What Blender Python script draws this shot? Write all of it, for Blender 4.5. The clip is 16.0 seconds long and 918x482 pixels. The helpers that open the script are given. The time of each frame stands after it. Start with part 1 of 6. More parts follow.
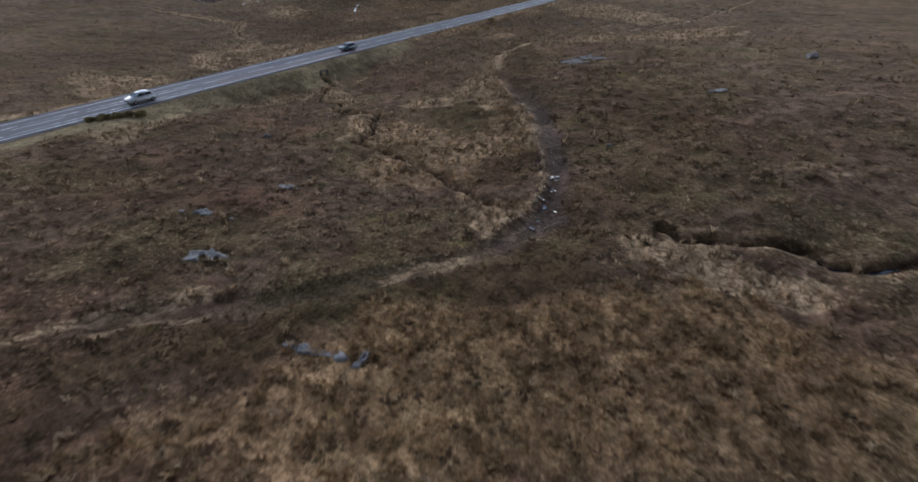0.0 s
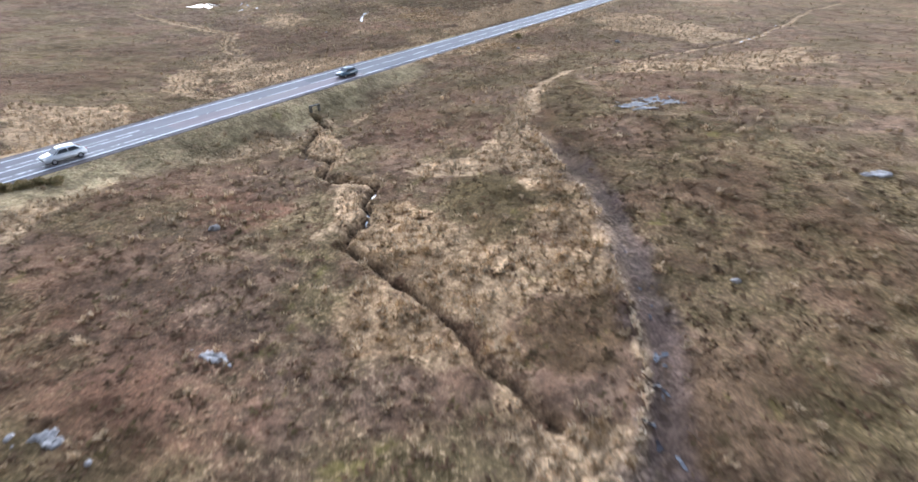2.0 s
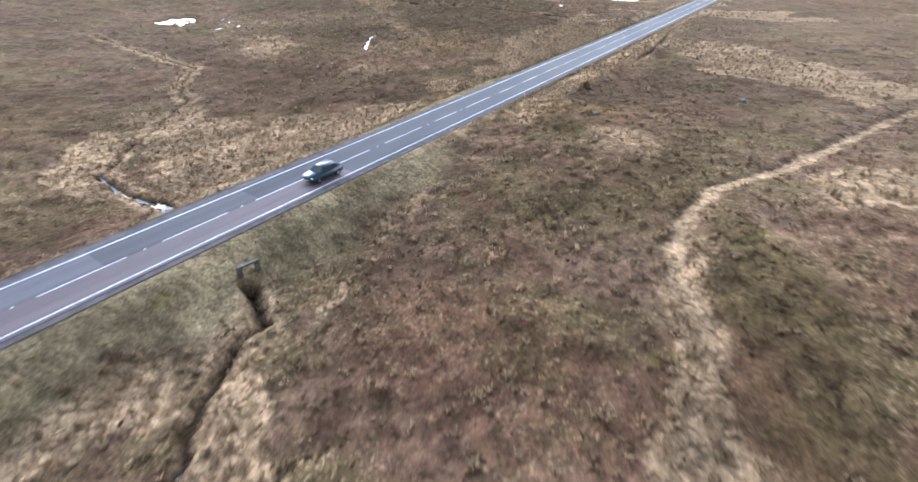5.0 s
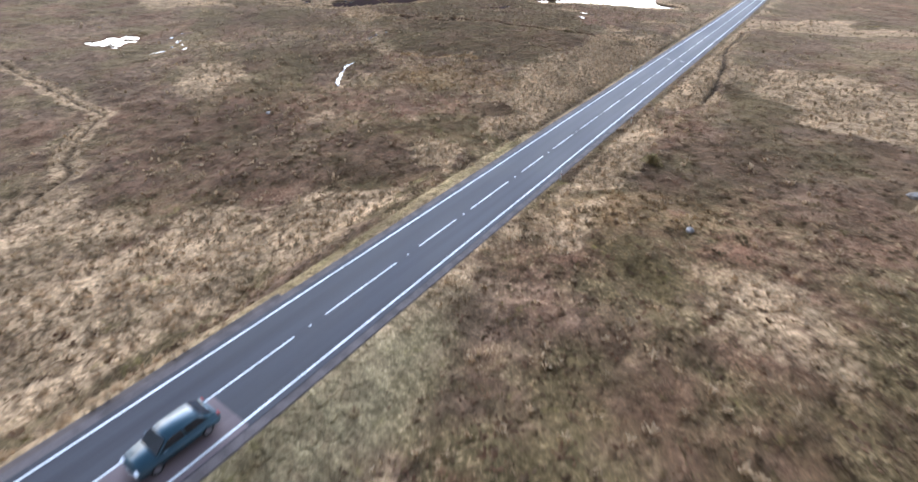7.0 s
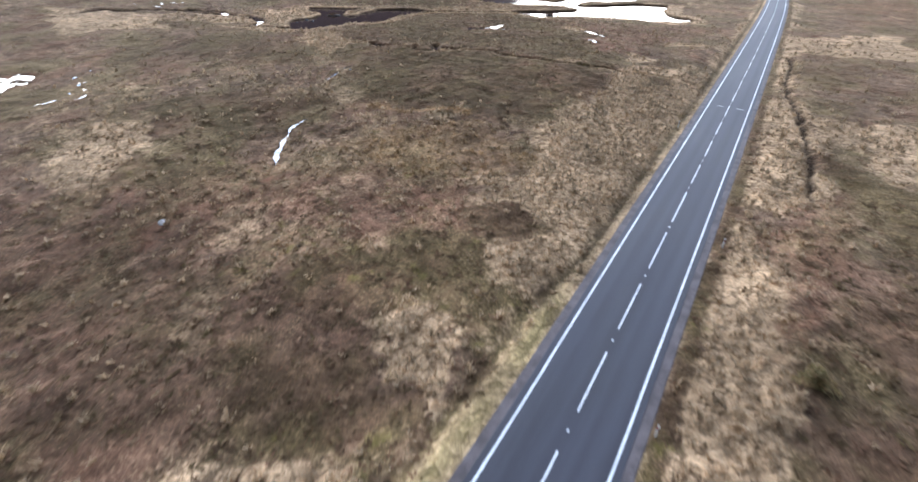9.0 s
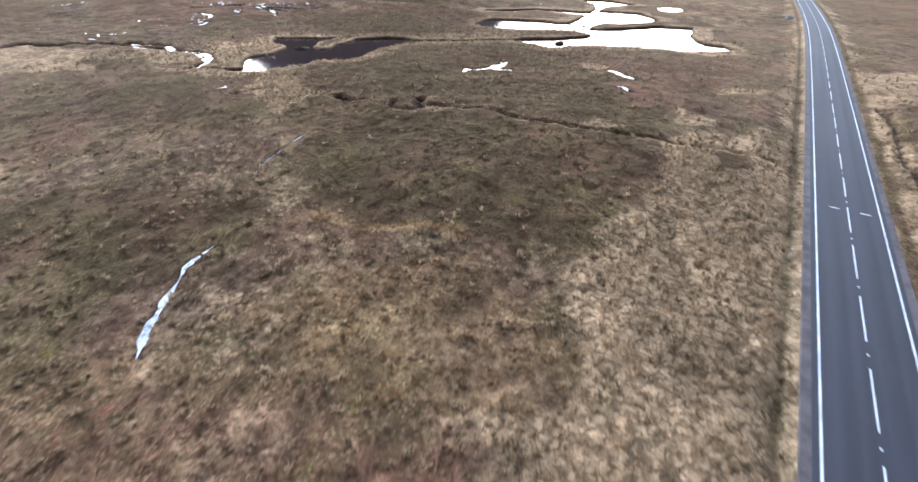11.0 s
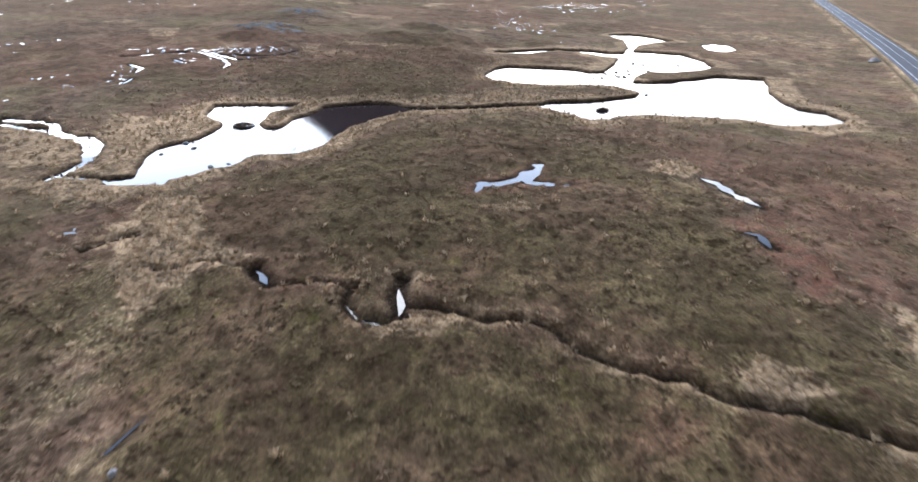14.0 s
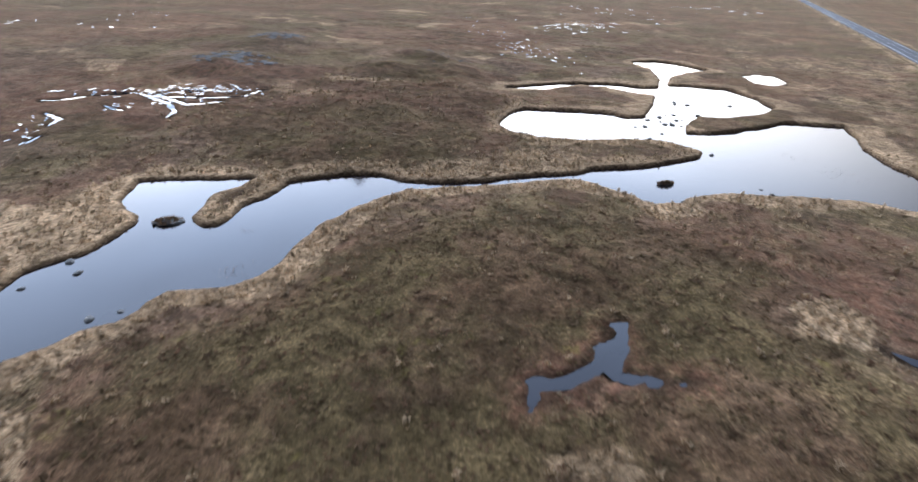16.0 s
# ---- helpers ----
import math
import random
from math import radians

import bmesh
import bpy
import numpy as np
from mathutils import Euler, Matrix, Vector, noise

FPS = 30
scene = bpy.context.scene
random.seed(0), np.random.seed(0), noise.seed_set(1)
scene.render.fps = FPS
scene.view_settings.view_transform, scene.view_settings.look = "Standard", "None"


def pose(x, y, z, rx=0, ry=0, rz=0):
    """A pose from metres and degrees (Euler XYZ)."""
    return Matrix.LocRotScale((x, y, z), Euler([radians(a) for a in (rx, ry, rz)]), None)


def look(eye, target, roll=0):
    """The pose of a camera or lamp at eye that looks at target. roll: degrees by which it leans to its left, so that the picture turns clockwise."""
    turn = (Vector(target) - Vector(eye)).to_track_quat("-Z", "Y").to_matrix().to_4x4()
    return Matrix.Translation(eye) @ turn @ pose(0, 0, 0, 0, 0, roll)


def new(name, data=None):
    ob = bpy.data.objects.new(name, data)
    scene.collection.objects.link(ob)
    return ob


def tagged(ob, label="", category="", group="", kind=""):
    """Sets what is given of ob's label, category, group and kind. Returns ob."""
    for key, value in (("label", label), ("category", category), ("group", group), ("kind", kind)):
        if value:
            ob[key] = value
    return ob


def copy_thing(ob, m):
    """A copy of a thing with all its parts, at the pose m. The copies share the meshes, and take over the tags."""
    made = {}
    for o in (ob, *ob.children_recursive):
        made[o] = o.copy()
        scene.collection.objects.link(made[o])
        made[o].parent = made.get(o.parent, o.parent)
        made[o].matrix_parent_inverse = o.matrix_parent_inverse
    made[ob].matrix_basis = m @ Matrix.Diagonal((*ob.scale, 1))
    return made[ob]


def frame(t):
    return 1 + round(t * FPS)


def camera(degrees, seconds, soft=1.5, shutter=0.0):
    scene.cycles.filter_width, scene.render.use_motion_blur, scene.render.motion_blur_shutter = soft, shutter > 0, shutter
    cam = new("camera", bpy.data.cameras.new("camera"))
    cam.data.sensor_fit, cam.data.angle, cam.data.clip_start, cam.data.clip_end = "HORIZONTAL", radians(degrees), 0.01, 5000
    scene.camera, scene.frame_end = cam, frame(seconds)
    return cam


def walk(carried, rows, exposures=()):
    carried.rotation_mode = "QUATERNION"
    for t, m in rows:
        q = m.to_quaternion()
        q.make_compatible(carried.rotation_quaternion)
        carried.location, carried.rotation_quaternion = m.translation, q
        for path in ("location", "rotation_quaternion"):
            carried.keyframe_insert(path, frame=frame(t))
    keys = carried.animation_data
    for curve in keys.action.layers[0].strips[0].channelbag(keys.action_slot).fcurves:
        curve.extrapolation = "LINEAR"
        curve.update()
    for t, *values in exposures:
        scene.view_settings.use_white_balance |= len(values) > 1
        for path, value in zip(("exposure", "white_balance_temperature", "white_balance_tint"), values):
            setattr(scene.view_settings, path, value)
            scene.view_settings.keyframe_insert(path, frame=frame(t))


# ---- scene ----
# ---- camera ----
cam = camera(87.0, 16.0, soft=1.5, shutter=0.5)
PATH = [
    (0.0, 78.45, -124.85, 22.21, 29.53, -32.52, 2.11),
    (0.5, 75.83, -120.67, 22.33, 29.62, -32.61, 2.07),
    (1.0, 72.74, -116.17, 22.34, 29.91, -32.58, 2.05),
    (1.5, 69.28, -111.41, 22.45, 30.35, -32.64, 2.15),
    (2.0, 65.52, -106.46, 22.62, 30.94, -32.71, 2.25),
    (2.5, 61.40, -101.41, 22.78, 31.61, -32.80, 2.39),
    (3.0, 57.02, -96.23, 22.92, 32.07, -32.83, 2.55),
    (3.5, 52.48, -90.93, 22.89, 32.21, -32.75, 2.69),
    (4.0, 48.04, -85.44, 22.88, 32.33, -32.77, 2.74),
    (6.5, 25.41, -51.52, 22.10, 33.17, -32.85, 2.28),
    (7.0, 20.97, -45.56, 22.29, 32.92, -32.95, 2.25),
    (7.5, 16.52, -39.31, 22.50, 32.19, -33.01, 2.12),
    (8.0, 12.06, -33.14, 22.82, 31.91, -33.11, 2.08),
    (8.5, 7.51, -26.90, 23.12, 31.39, -33.23, 2.03),
    (9.0, 3.28, -20.54, 23.51, 31.02, -33.08, 1.84),
    (9.5, -0.98, -14.13, 23.88, 30.72, -32.93, 1.69),
    (10.0, -5.07, -7.57, 24.12, 30.48, -32.74, 1.59),
    (12.5, -22.93, 24.75, 25.84, 31.59, -31.55, 0.88),
    (13.0, -27.36, 30.80, 26.12, 31.40, -31.27, 0.94),
    (13.5, -31.79, 36.73, 26.43, 31.22, -31.01, 0.95),
    (14.0, -36.32, 42.70, 26.70, 31.05, -30.73, 0.97),
    (14.5, -40.93, 48.73, 26.99, 30.92, -30.44, 0.95),
    (15.0, -45.48, 54.81, 27.33, 30.84, -30.17, 0.93),
    (15.5, -50.11, 60.85, 27.71, 30.69, -29.94, 0.99),
    (16.0, -54.86, 66.91, 27.93, 30.14, -29.67, 1.07),
]
EXPOSURES = [(0.0, -1.3), (0.5, -0.2), (1.0, 0.36), (4.0, 0.33), (6.5, 0.29), (8.0, 0.22), (12.0, 0.27), (16.0, -0.12)]
walk(cam, [(t, pose(x, y, z, 90 + pitch, 0, yaw) @ pose(0, 0, 0, 0, 0, roll)) for t, x, y, z, yaw, pitch, roll in PATH], EXPOSURES)

# ---- world and sun: a bright, mostly overcast sky ----
world = bpy.data.worlds.new("world")
scene.world = world
world.use_nodes = True
wn, wl = world.node_tree.nodes, world.node_tree.links
wn.clear()
sky = wn.new("ShaderNodeTexSky")
sky.sky_type = "NISHITA"
sky.sun_disc = False
SUN_UP, SUN_WEST = radians(33), radians(45)  # ahead of the camera, west of the road's line
SUN_WAY = Vector((-math.sin(SUN_WEST) * math.cos(SUN_UP), math.cos(SUN_WEST) * math.cos(SUN_UP), math.sin(SUN_UP)))
sky.sun_elevation, sky.sun_rotation = SUN_UP, radians(360) - SUN_WEST
sky.air_density, sky.dust_density, sky.ozone_density = 1.0, 1.5, 2.0
coord = wn.new("ShaderNodeTexCoord")
stretch = wn.new("ShaderNodeMapping")
stretch.inputs["Scale"].default_value = (1.0, 1.0, 3.5)
clouds = wn.new("ShaderNodeTexNoise")
clouds.inputs["Scale"].default_value, clouds.inputs["Detail"].default_value = 2.6, 6
cover = wn.new("ShaderNodeMapRange")
cover.inputs["From Min"].default_value, cover.inputs["From Max"].default_value = 0.36, 0.6
cover.inputs["To Min"].default_value, cover.inputs["To Max"].default_value = 0.84, 0.98
# thin cloud is brighter round the veiled sun
toward = wn.new("ShaderNodeVectorMath")
toward.operation = "DOT_PRODUCT"
GLOW_UP = radians(25)  # the haze is brightest a little below the veiled sun
toward.inputs[1].default_value = (-math.sin(SUN_WEST) * math.cos(GLOW_UP), math.cos(SUN_WEST) * math.cos(GLOW_UP), math.sin(GLOW_UP))
veil = wn.new("ShaderNodeMapRange")
veil.interpolation_type = "SMOOTHSTEP"
veil.inputs["From Min"].default_value, veil.inputs["From Max"].default_value = 0.42, 0.95
veil.inputs["To Min"].default_value, veil.inputs["To Max"].default_value = 5.0, 88.0
tint = wn.new("ShaderNodeMixRGB")
tint.blend_type = "MULTIPLY"
tint.inputs["Fac"].default_value = 1.0
hue = wn.new("ShaderNodeMixRGB")
hue.inputs["Color1"].default_value, hue.inputs["Color2"].default_value = (1.0, 0.98, 0.98, 1), (0.64, 0.84, 1.22, 1)
cloudy = wn.new("ShaderNodeMixRGB")
sky_light = wn.new("ShaderNodeBackground")
sky_light.inputs["Strength"].default_value = 0.12
sky_out = wn.new("ShaderNodeOutputWorld")
wl.new(coord.outputs["Generated"], stretch.inputs["Vector"])
wl.new(stretch.outputs["Vector"], clouds.inputs["Vector"])
wl.new(clouds.outputs["Fac"], cover.inputs["Value"])
# the cloud thins overhead
split = wn.new("ShaderNodeSeparateXYZ")
thin = wn.new("ShaderNodeMapRange")
thin.interpolation_type = "SMOOTHSTEP"
thin.inputs["From Min"].default_value, thin.inputs["From Max"].default_value = 0.62, 0.9
thin.inputs["To Min"].default_value, thin.inputs["To Max"].default_value = 1.0, 0.3
thinned = wn.new("ShaderNodeMath")
thinned.operation = "MULTIPLY"
wl.new(coord.outputs["Generated"], split.inputs["Vector"])
wl.new(split.outputs["Z"], thin.inputs["Value"])
height_up = wn.new("ShaderNodeMapRange")
height_up.interpolation_type = "SMOOTHSTEP"
height_up.inputs["From Min"].default_value, height_up.inputs["From Max"].default_value = 0.12, 0.5
wl.new(split.outputs["Z"], height_up.inputs["Value"])
wl.new(height_up.outputs["Result"], hue.inputs["Fac"])
wl.new(hue.outputs["Color"], tint.inputs["Color2"])
wl.new(cover.outputs["Result"], thinned.inputs[0])
wl.new(thin.outputs["Result"], thinned.inputs[1])
wl.new(thinned.outputs["Value"], cloudy.inputs["Fac"])
wl.new(coord.outputs["Generated"], toward.inputs[0])
wl.new(toward.outputs["Value"], veil.inputs["Value"])
fade = wn.new("ShaderNodeMapRange")
fade.interpolation_type = "SMOOTHSTEP"
fade.inputs["From Min"].default_value, fade.inputs["From Max"].default_value = 0.23, 0.5
fade.inputs["To Min"].default_value, fade.inputs["To Max"].default_value = 1.0, 0.6
glow = wn.new("ShaderNodeMath")
glow.operation = "MULTIPLY"
wl.new(split.outputs["Z"], fade.inputs["Value"])
wl.new(veil.outputs["Result"], glow.inputs[0])
wl.new(fade.outputs["Result"], glow.inputs[1])
wl.new(glow.outputs["Value"], tint.inputs["Color1"])
wl.new(sky.outputs["Color"], cloudy.inputs["Color1"])
wl.new(tint.outputs["Color"], cloudy.inputs["Color2"])
wl.new(cloudy.outputs["Color"], sky_light.inputs["Color"])
wl.new(sky_light.outputs["Background"], sky_out.inputs["Surface"])

sun_data = bpy.data.lights.new("sun", "SUN")
sun_data.energy, sun_data.angle, sun_data.color = 0.5, radians(12), (1.0, 0.97, 0.93)
sun = new("sun", sun_data)
sun.matrix_world = look(SUN_WAY * 200, (0, 0, 0))

# ---- materials ----
def material(name):
    m = bpy.data.materials.new(name)
    m.use_nodes = True
    nodes, links = m.node_tree.nodes, m.node_tree.links
    nodes.clear()
    shader, out = nodes.new("ShaderNodeBsdfPrincipled"), nodes.new("ShaderNodeOutputMaterial")
    links.new(shader.outputs["BSDF"], out.inputs["Surface"])
    return m, nodes, links, shader


def noise_of(nodes, links, scale, detail=4, rough=0.55, stretch=None, vector=None):
    tex = nodes.new("ShaderNodeTexNoise")
    tex.inputs["Scale"].default_value, tex.inputs["Detail"].default_value, tex.inputs["Roughness"].default_value = scale, detail, rough
    if vector is None:
        vector = nodes.new("ShaderNodeTexCoord").outputs["Object"]
    if stretch:
        mp = nodes.new("ShaderNodeMapping")
        mp.inputs["Scale"].default_value = stretch
        links.new(vector, mp.inputs["Vector"])
        vector = mp.outputs["Vector"]
    links.new(vector, tex.inputs["Vector"])
    return tex.outputs["Fac"]


def ramp(nodes, links, value, low, high, to_low=0.0, to_high=1.0):
    n = nodes.new("ShaderNodeMapRange")
    n.interpolation_type = "SMOOTHSTEP"
    for key, v in (("From Min", low), ("From Max", high), ("To Min", to_low), ("To Max", to_high)):
        n.inputs[key].default_value = v
    links.new(value, n.inputs["Value"])
    return n.outputs["Result"]


def mix(nodes, links, fac, a, b, blend="MIX"):
    n = nodes.new("ShaderNodeMixRGB")
    n.blend_type = blend
    for key, v in (("Fac", fac), ("Color1", a), ("Color2", b)):
        if isinstance(v, (int, float)):
            n.inputs[key].default_value = v
        elif isinstance(v, tuple):
            n.inputs[key].default_value = (*v, 1)
        else:
            links.new(v, n.inputs[key])
    return n.outputs["Color"]


def calc(nodes, links, op, a, b):
    n = nodes.new("ShaderNodeMath")
    n.operation, n.use_clamp = op, False
    for i, v in enumerate((a, b)):
        if isinstance(v, (int, float)):
            n.inputs[i].default_value = v
        else:
            links.new(v, n.inputs[i])
    return n.outputs["Value"]


def bump(nodes, links, shader, height, strength, distance):
    n = nodes.new("ShaderNodeBump")
    n.inputs["Strength"].default_value, n.inputs["Distance"].default_value = strength, distance
    links.new(height, n.inputs["Height"])
    links.new(n.outputs["Normal"], shader.inputs["Normal"])


def simple(name, low, high, rough=0.8, scale=3.0, metallic=0.0, relief=0.0, fine=30.0):
    """Two-tone noise colour at two scales, with fine relief."""
    m, nodes, links, sh = material(name)
    big, small = noise_of(nodes, links, scale), noise_of(nodes, links, fine, 3)
    blend = calc(nodes, links, "ADD", calc(nodes, links, "MULTIPLY", big, 0.6), calc(nodes, links, "MULTIPLY", small, 0.4))
    links.new(mix(nodes, links, ramp(nodes, links, blend, 0.38, 0.62), low, high), sh.inputs["Base Color"])
    sh.inputs["Roughness"].default_value, sh.inputs["Metallic"].default_value = rough, metallic
    if relief:
        bump(nodes, links, sh, small, 0.6, relief)
    return m


def ground_material():
    m, nodes, links, sh = material("moor_ground")
    cover = nodes.new("ShaderNodeAttribute")
    cover.attribute_name = "cover"
    parts = nodes.new("ShaderNodeSeparateColor")
    links.new(cover.outputs["Color"], parts.inputs["Color"])
    soil = nodes.new("ShaderNodeAttribute")
    soil.attribute_name = "soil"
    soils = nodes.new("ShaderNodeSeparateColor")
    links.new(soil.outputs["Color"], soils.inputs["Color"])
    n_huge, n_big = noise_of(nodes, links, 0.035, 4), noise_of(nodes, links, 0.16, 5, 0.6)
    n_mid, n_small = noise_of(nodes, links, 0.9, 5, 0.65), noise_of(nodes, links, 3.2, 4, 0.7)
    n_red, n_olive, n_pale = noise_of(nodes, links, 0.05, 6, 0.66), noise_of(nodes, links, 0.08, 6, 0.66), noise_of(nodes, links, 0.22, 6, 0.7)
    n_crisp = ramp(nodes, links, n_small, 0.3, 0.7)
    heather = mix(nodes, links, ramp(nodes, links, n_mid, 0.38, 0.62), (0.075, 0.058, 0.044), (0.165, 0.124, 0.092))
    heather = mix(nodes, links, calc(nodes, links, "MULTIPLY", ramp(nodes, links, n_red, 0.43, 0.6), 0.65), heather, mix(nodes, links, n_crisp, (0.085, 0.052, 0.035), (0.175, 0.113, 0.076)))
    heather = mix(nodes, links, calc(nodes, links, "MULTIPLY", ramp(nodes, links, n_olive, 0.43, 0.6), 0.8), heather, mix(nodes, links, n_crisp, (0.06, 0.057, 0.03), (0.15, 0.135, 0.072)))
    straw = mix(nodes, links, ramp(nodes, links, n_small, 0.3, 0.68), (0.275, 0.22, 0.144), (0.465, 0.385, 0.262))
    # tussocks stand a hand's width apart, dark litter and shade painted between them
    roots = nodes.new("ShaderNodeTexVoronoi")
    roots.inputs["Scale"].default_value = 1.55
    swirl = nodes.new("ShaderNodeVectorMath")
    swirl.operation = "ADD"
    bend = nodes.new("ShaderNodeTexNoise")
    bend.inputs["Scale"].default_value, bend.inputs["Detail"].default_value = 1.3, 2
    links.new(nodes.new("ShaderNodeTexCoord").outputs["Object"], bend.inputs["Vector"])
    links.new(nodes.new("ShaderNodeTexCoord").outputs["Object"], swirl.inputs[0])
    links.new(bend.outputs["Color"], swirl.inputs[1])
    links.new(swirl.outputs["Vector"], roots.inputs["Vector"])
    gaps = ramp(nodes, links, roots.outputs["Distance"], 0.46, 0.76)
    straw = mix(nodes, links, calc(nodes, links, "MULTIPLY", gaps, 0.58), straw, mix(nodes, links, n_crisp, (0.075, 0.058, 0.038), (0.16, 0.125, 0.082)))
    # pale grass: where the patches lie, broken up, and thin streaks of it everywhere
    ragged = calc(nodes, links, "ADD", parts.outputs["Red"], calc(nodes, links, "MULTIPLY", calc(nodes, links, "SUBTRACT", n_pale, 0.5), 1.25))
    ragged = calc(nodes, links, "ADD", ragged, calc(nodes, links, "MULTIPLY", calc(nodes, links, "SUBTRACT", n_big, 0.5), 0.5))
    ragged = calc(nodes, links, "ADD", ragged, calc(nodes, links, "MULTIPLY", calc(nodes, links, "SUBTRACT", n_mid, 0.5), 0.75))
    colour = mix(nodes, links, ramp(nodes, links, ragged, 0.22, 0.62), heather, straw)
    streaks = calc(nodes, links, "MULTIPLY", ramp(nodes, links, n_small, 0.5, 0.72), ramp(nodes, links, n_big, 0.36, 0.6, 0.15, 0.75))
    colour = mix(nodes, links, streaks, colour, straw)
    dark = calc(nodes, links, "MULTIPLY", parts.outputs["Green"], ramp(nodes, links, n_mid, 0.25, 0.6, 1.1, 0.8))
    olive = mix(nodes, links, ramp(nodes, links, n_olive, 0.42, 0.56), mix(nodes, links, n_crisp, (0.052, 0.039, 0.024), (0.115, 0.085, 0.051)), mix(nodes, links, n_crisp, (0.047, 0.041, 0.022), (0.108, 0.091, 0.048)))
    colour = mix(nodes, links, dark, colour, olive)
    red = calc(nodes, links, "MULTIPLY", parts.outputs["Blue"], ramp(nodes, links, n_mid, 0.3, 0.6))
    colour = mix(nodes, links, red, colour, mix(nodes, links, n_crisp, (0.095, 0.05, 0.036), (0.172, 0.099, 0.069)))
    amber = calc(nodes, links, "MULTIPLY", cover.outputs["Alpha"], ramp(nodes, links, n_mid, 0.25, 0.55, 0.45, 1.0))
    colour = mix(nodes, links, amber, colour, mix(nodes, links, n_crisp, (0.158, 0.111, 0.06), (0.42, 0.314, 0.182)))
    green = calc(nodes, links, "MULTIPLY", soils.outputs["Red"], ramp(nodes, links, n_mid, 0.25, 0.6, 0.35, 1.0))
    colour = mix(nodes, links, green, colour, mix(nodes, links, n_crisp, (0.158, 0.153, 0.097), (0.315, 0.3, 0.192)))
    lush = calc(nodes, links, "MULTIPLY", soil.outputs["Alpha"], ramp(nodes, links, n_big, 0.35, 0.6, 0.45, 1.0))
    colour = mix(nodes, links, lush, colour, mix(nodes, links, n_crisp, (0.112, 0.11, 0.052), (0.23, 0.215, 0.112)))
    moss = calc(nodes, links, "MULTIPLY", ramp(nodes, links, noise_of(nodes, links, 0.3, 5, 0.65), 0.61, 0.71), 0.45)
    colour = mix(nodes, links, moss, colour, (0.12, 0.125, 0.035))
    colour = mix(nodes, links, soils.outputs["Green"], colour, mix(nodes, links, n_crisp, (0.014, 0.011, 0.008), (0.045, 0.033, 0.023)))
    gravel = mix(nodes, links, n_crisp, (0.046, 0.042, 0.05), (0.155, 0.142, 0.157))
    colour = mix(nodes, links, calc(nodes, links, "MULTIPLY", soils.outputs["Blue"], ramp(nodes, links, n_mid, 0.3, 0.55, 0.35, 1.0)), colour, gravel)
    tone = ramp(nodes, links, n_huge, 0.3, 0.7, 0.74, 1.18)
    tone = calc(nodes, links, "MULTIPLY", tone, ramp(nodes, links, noise_of(nodes, links, 0.13, 6, 0.7), 0.41, 0.59, 0.8, 1.18))
    tone = calc(nodes, links, "MULTIPLY", tone, ramp(nodes, links, noise_of(nodes, links, 0.42, 5, 0.7), 0.4, 0.6, 0.78, 1.2))
    tone = calc(nodes, links, "MULTIPLY", tone, ramp(nodes, links, noise_of(nodes, links, 6.5, 3, 0.7), 0.33, 0.67, 0.76, 1.26))
    shade = nodes.new("ShaderNodeCombineColor")
    for key, warm in (("Red", 1.205), ("Green", 0.955), ("Blue", 0.815)):
        links.new(calc(nodes, links, "MULTIPLY", tone, warm), shade.inputs[key])
    links.new(mix(nodes, links, 1.0, colour, shade.outputs["Color"], "MULTIPLY"), sh.inputs["Base Color"])
    sh.inputs["Roughness"].default_value = 0.95
    sh.inputs["Specular IOR Level"].default_value = 0.02
    # dry grass tips catch the low light
    sh.inputs["Sheen Weight"].default_value, sh.inputs["Sheen Roughness"].default_value = 0.24, 0.3
    sh.inputs["Sheen Tint"].default_value = (0.9, 0.68, 0.47, 1)
    height = calc(nodes, links, "ADD", calc(nodes, links, "MULTIPLY", n_mid, 0.7), calc(nodes, links, "MULTIPLY", n_small, 0.35))
    height = calc(nodes, links, "SUBTRACT", height, calc(nodes, links, "MULTIPLY", calc(nodes, links, "MULTIPLY", gaps, parts.outputs["Red"]), 0.5))
    bump(nodes, links, sh, height, 0.8, 0.4)
    return m


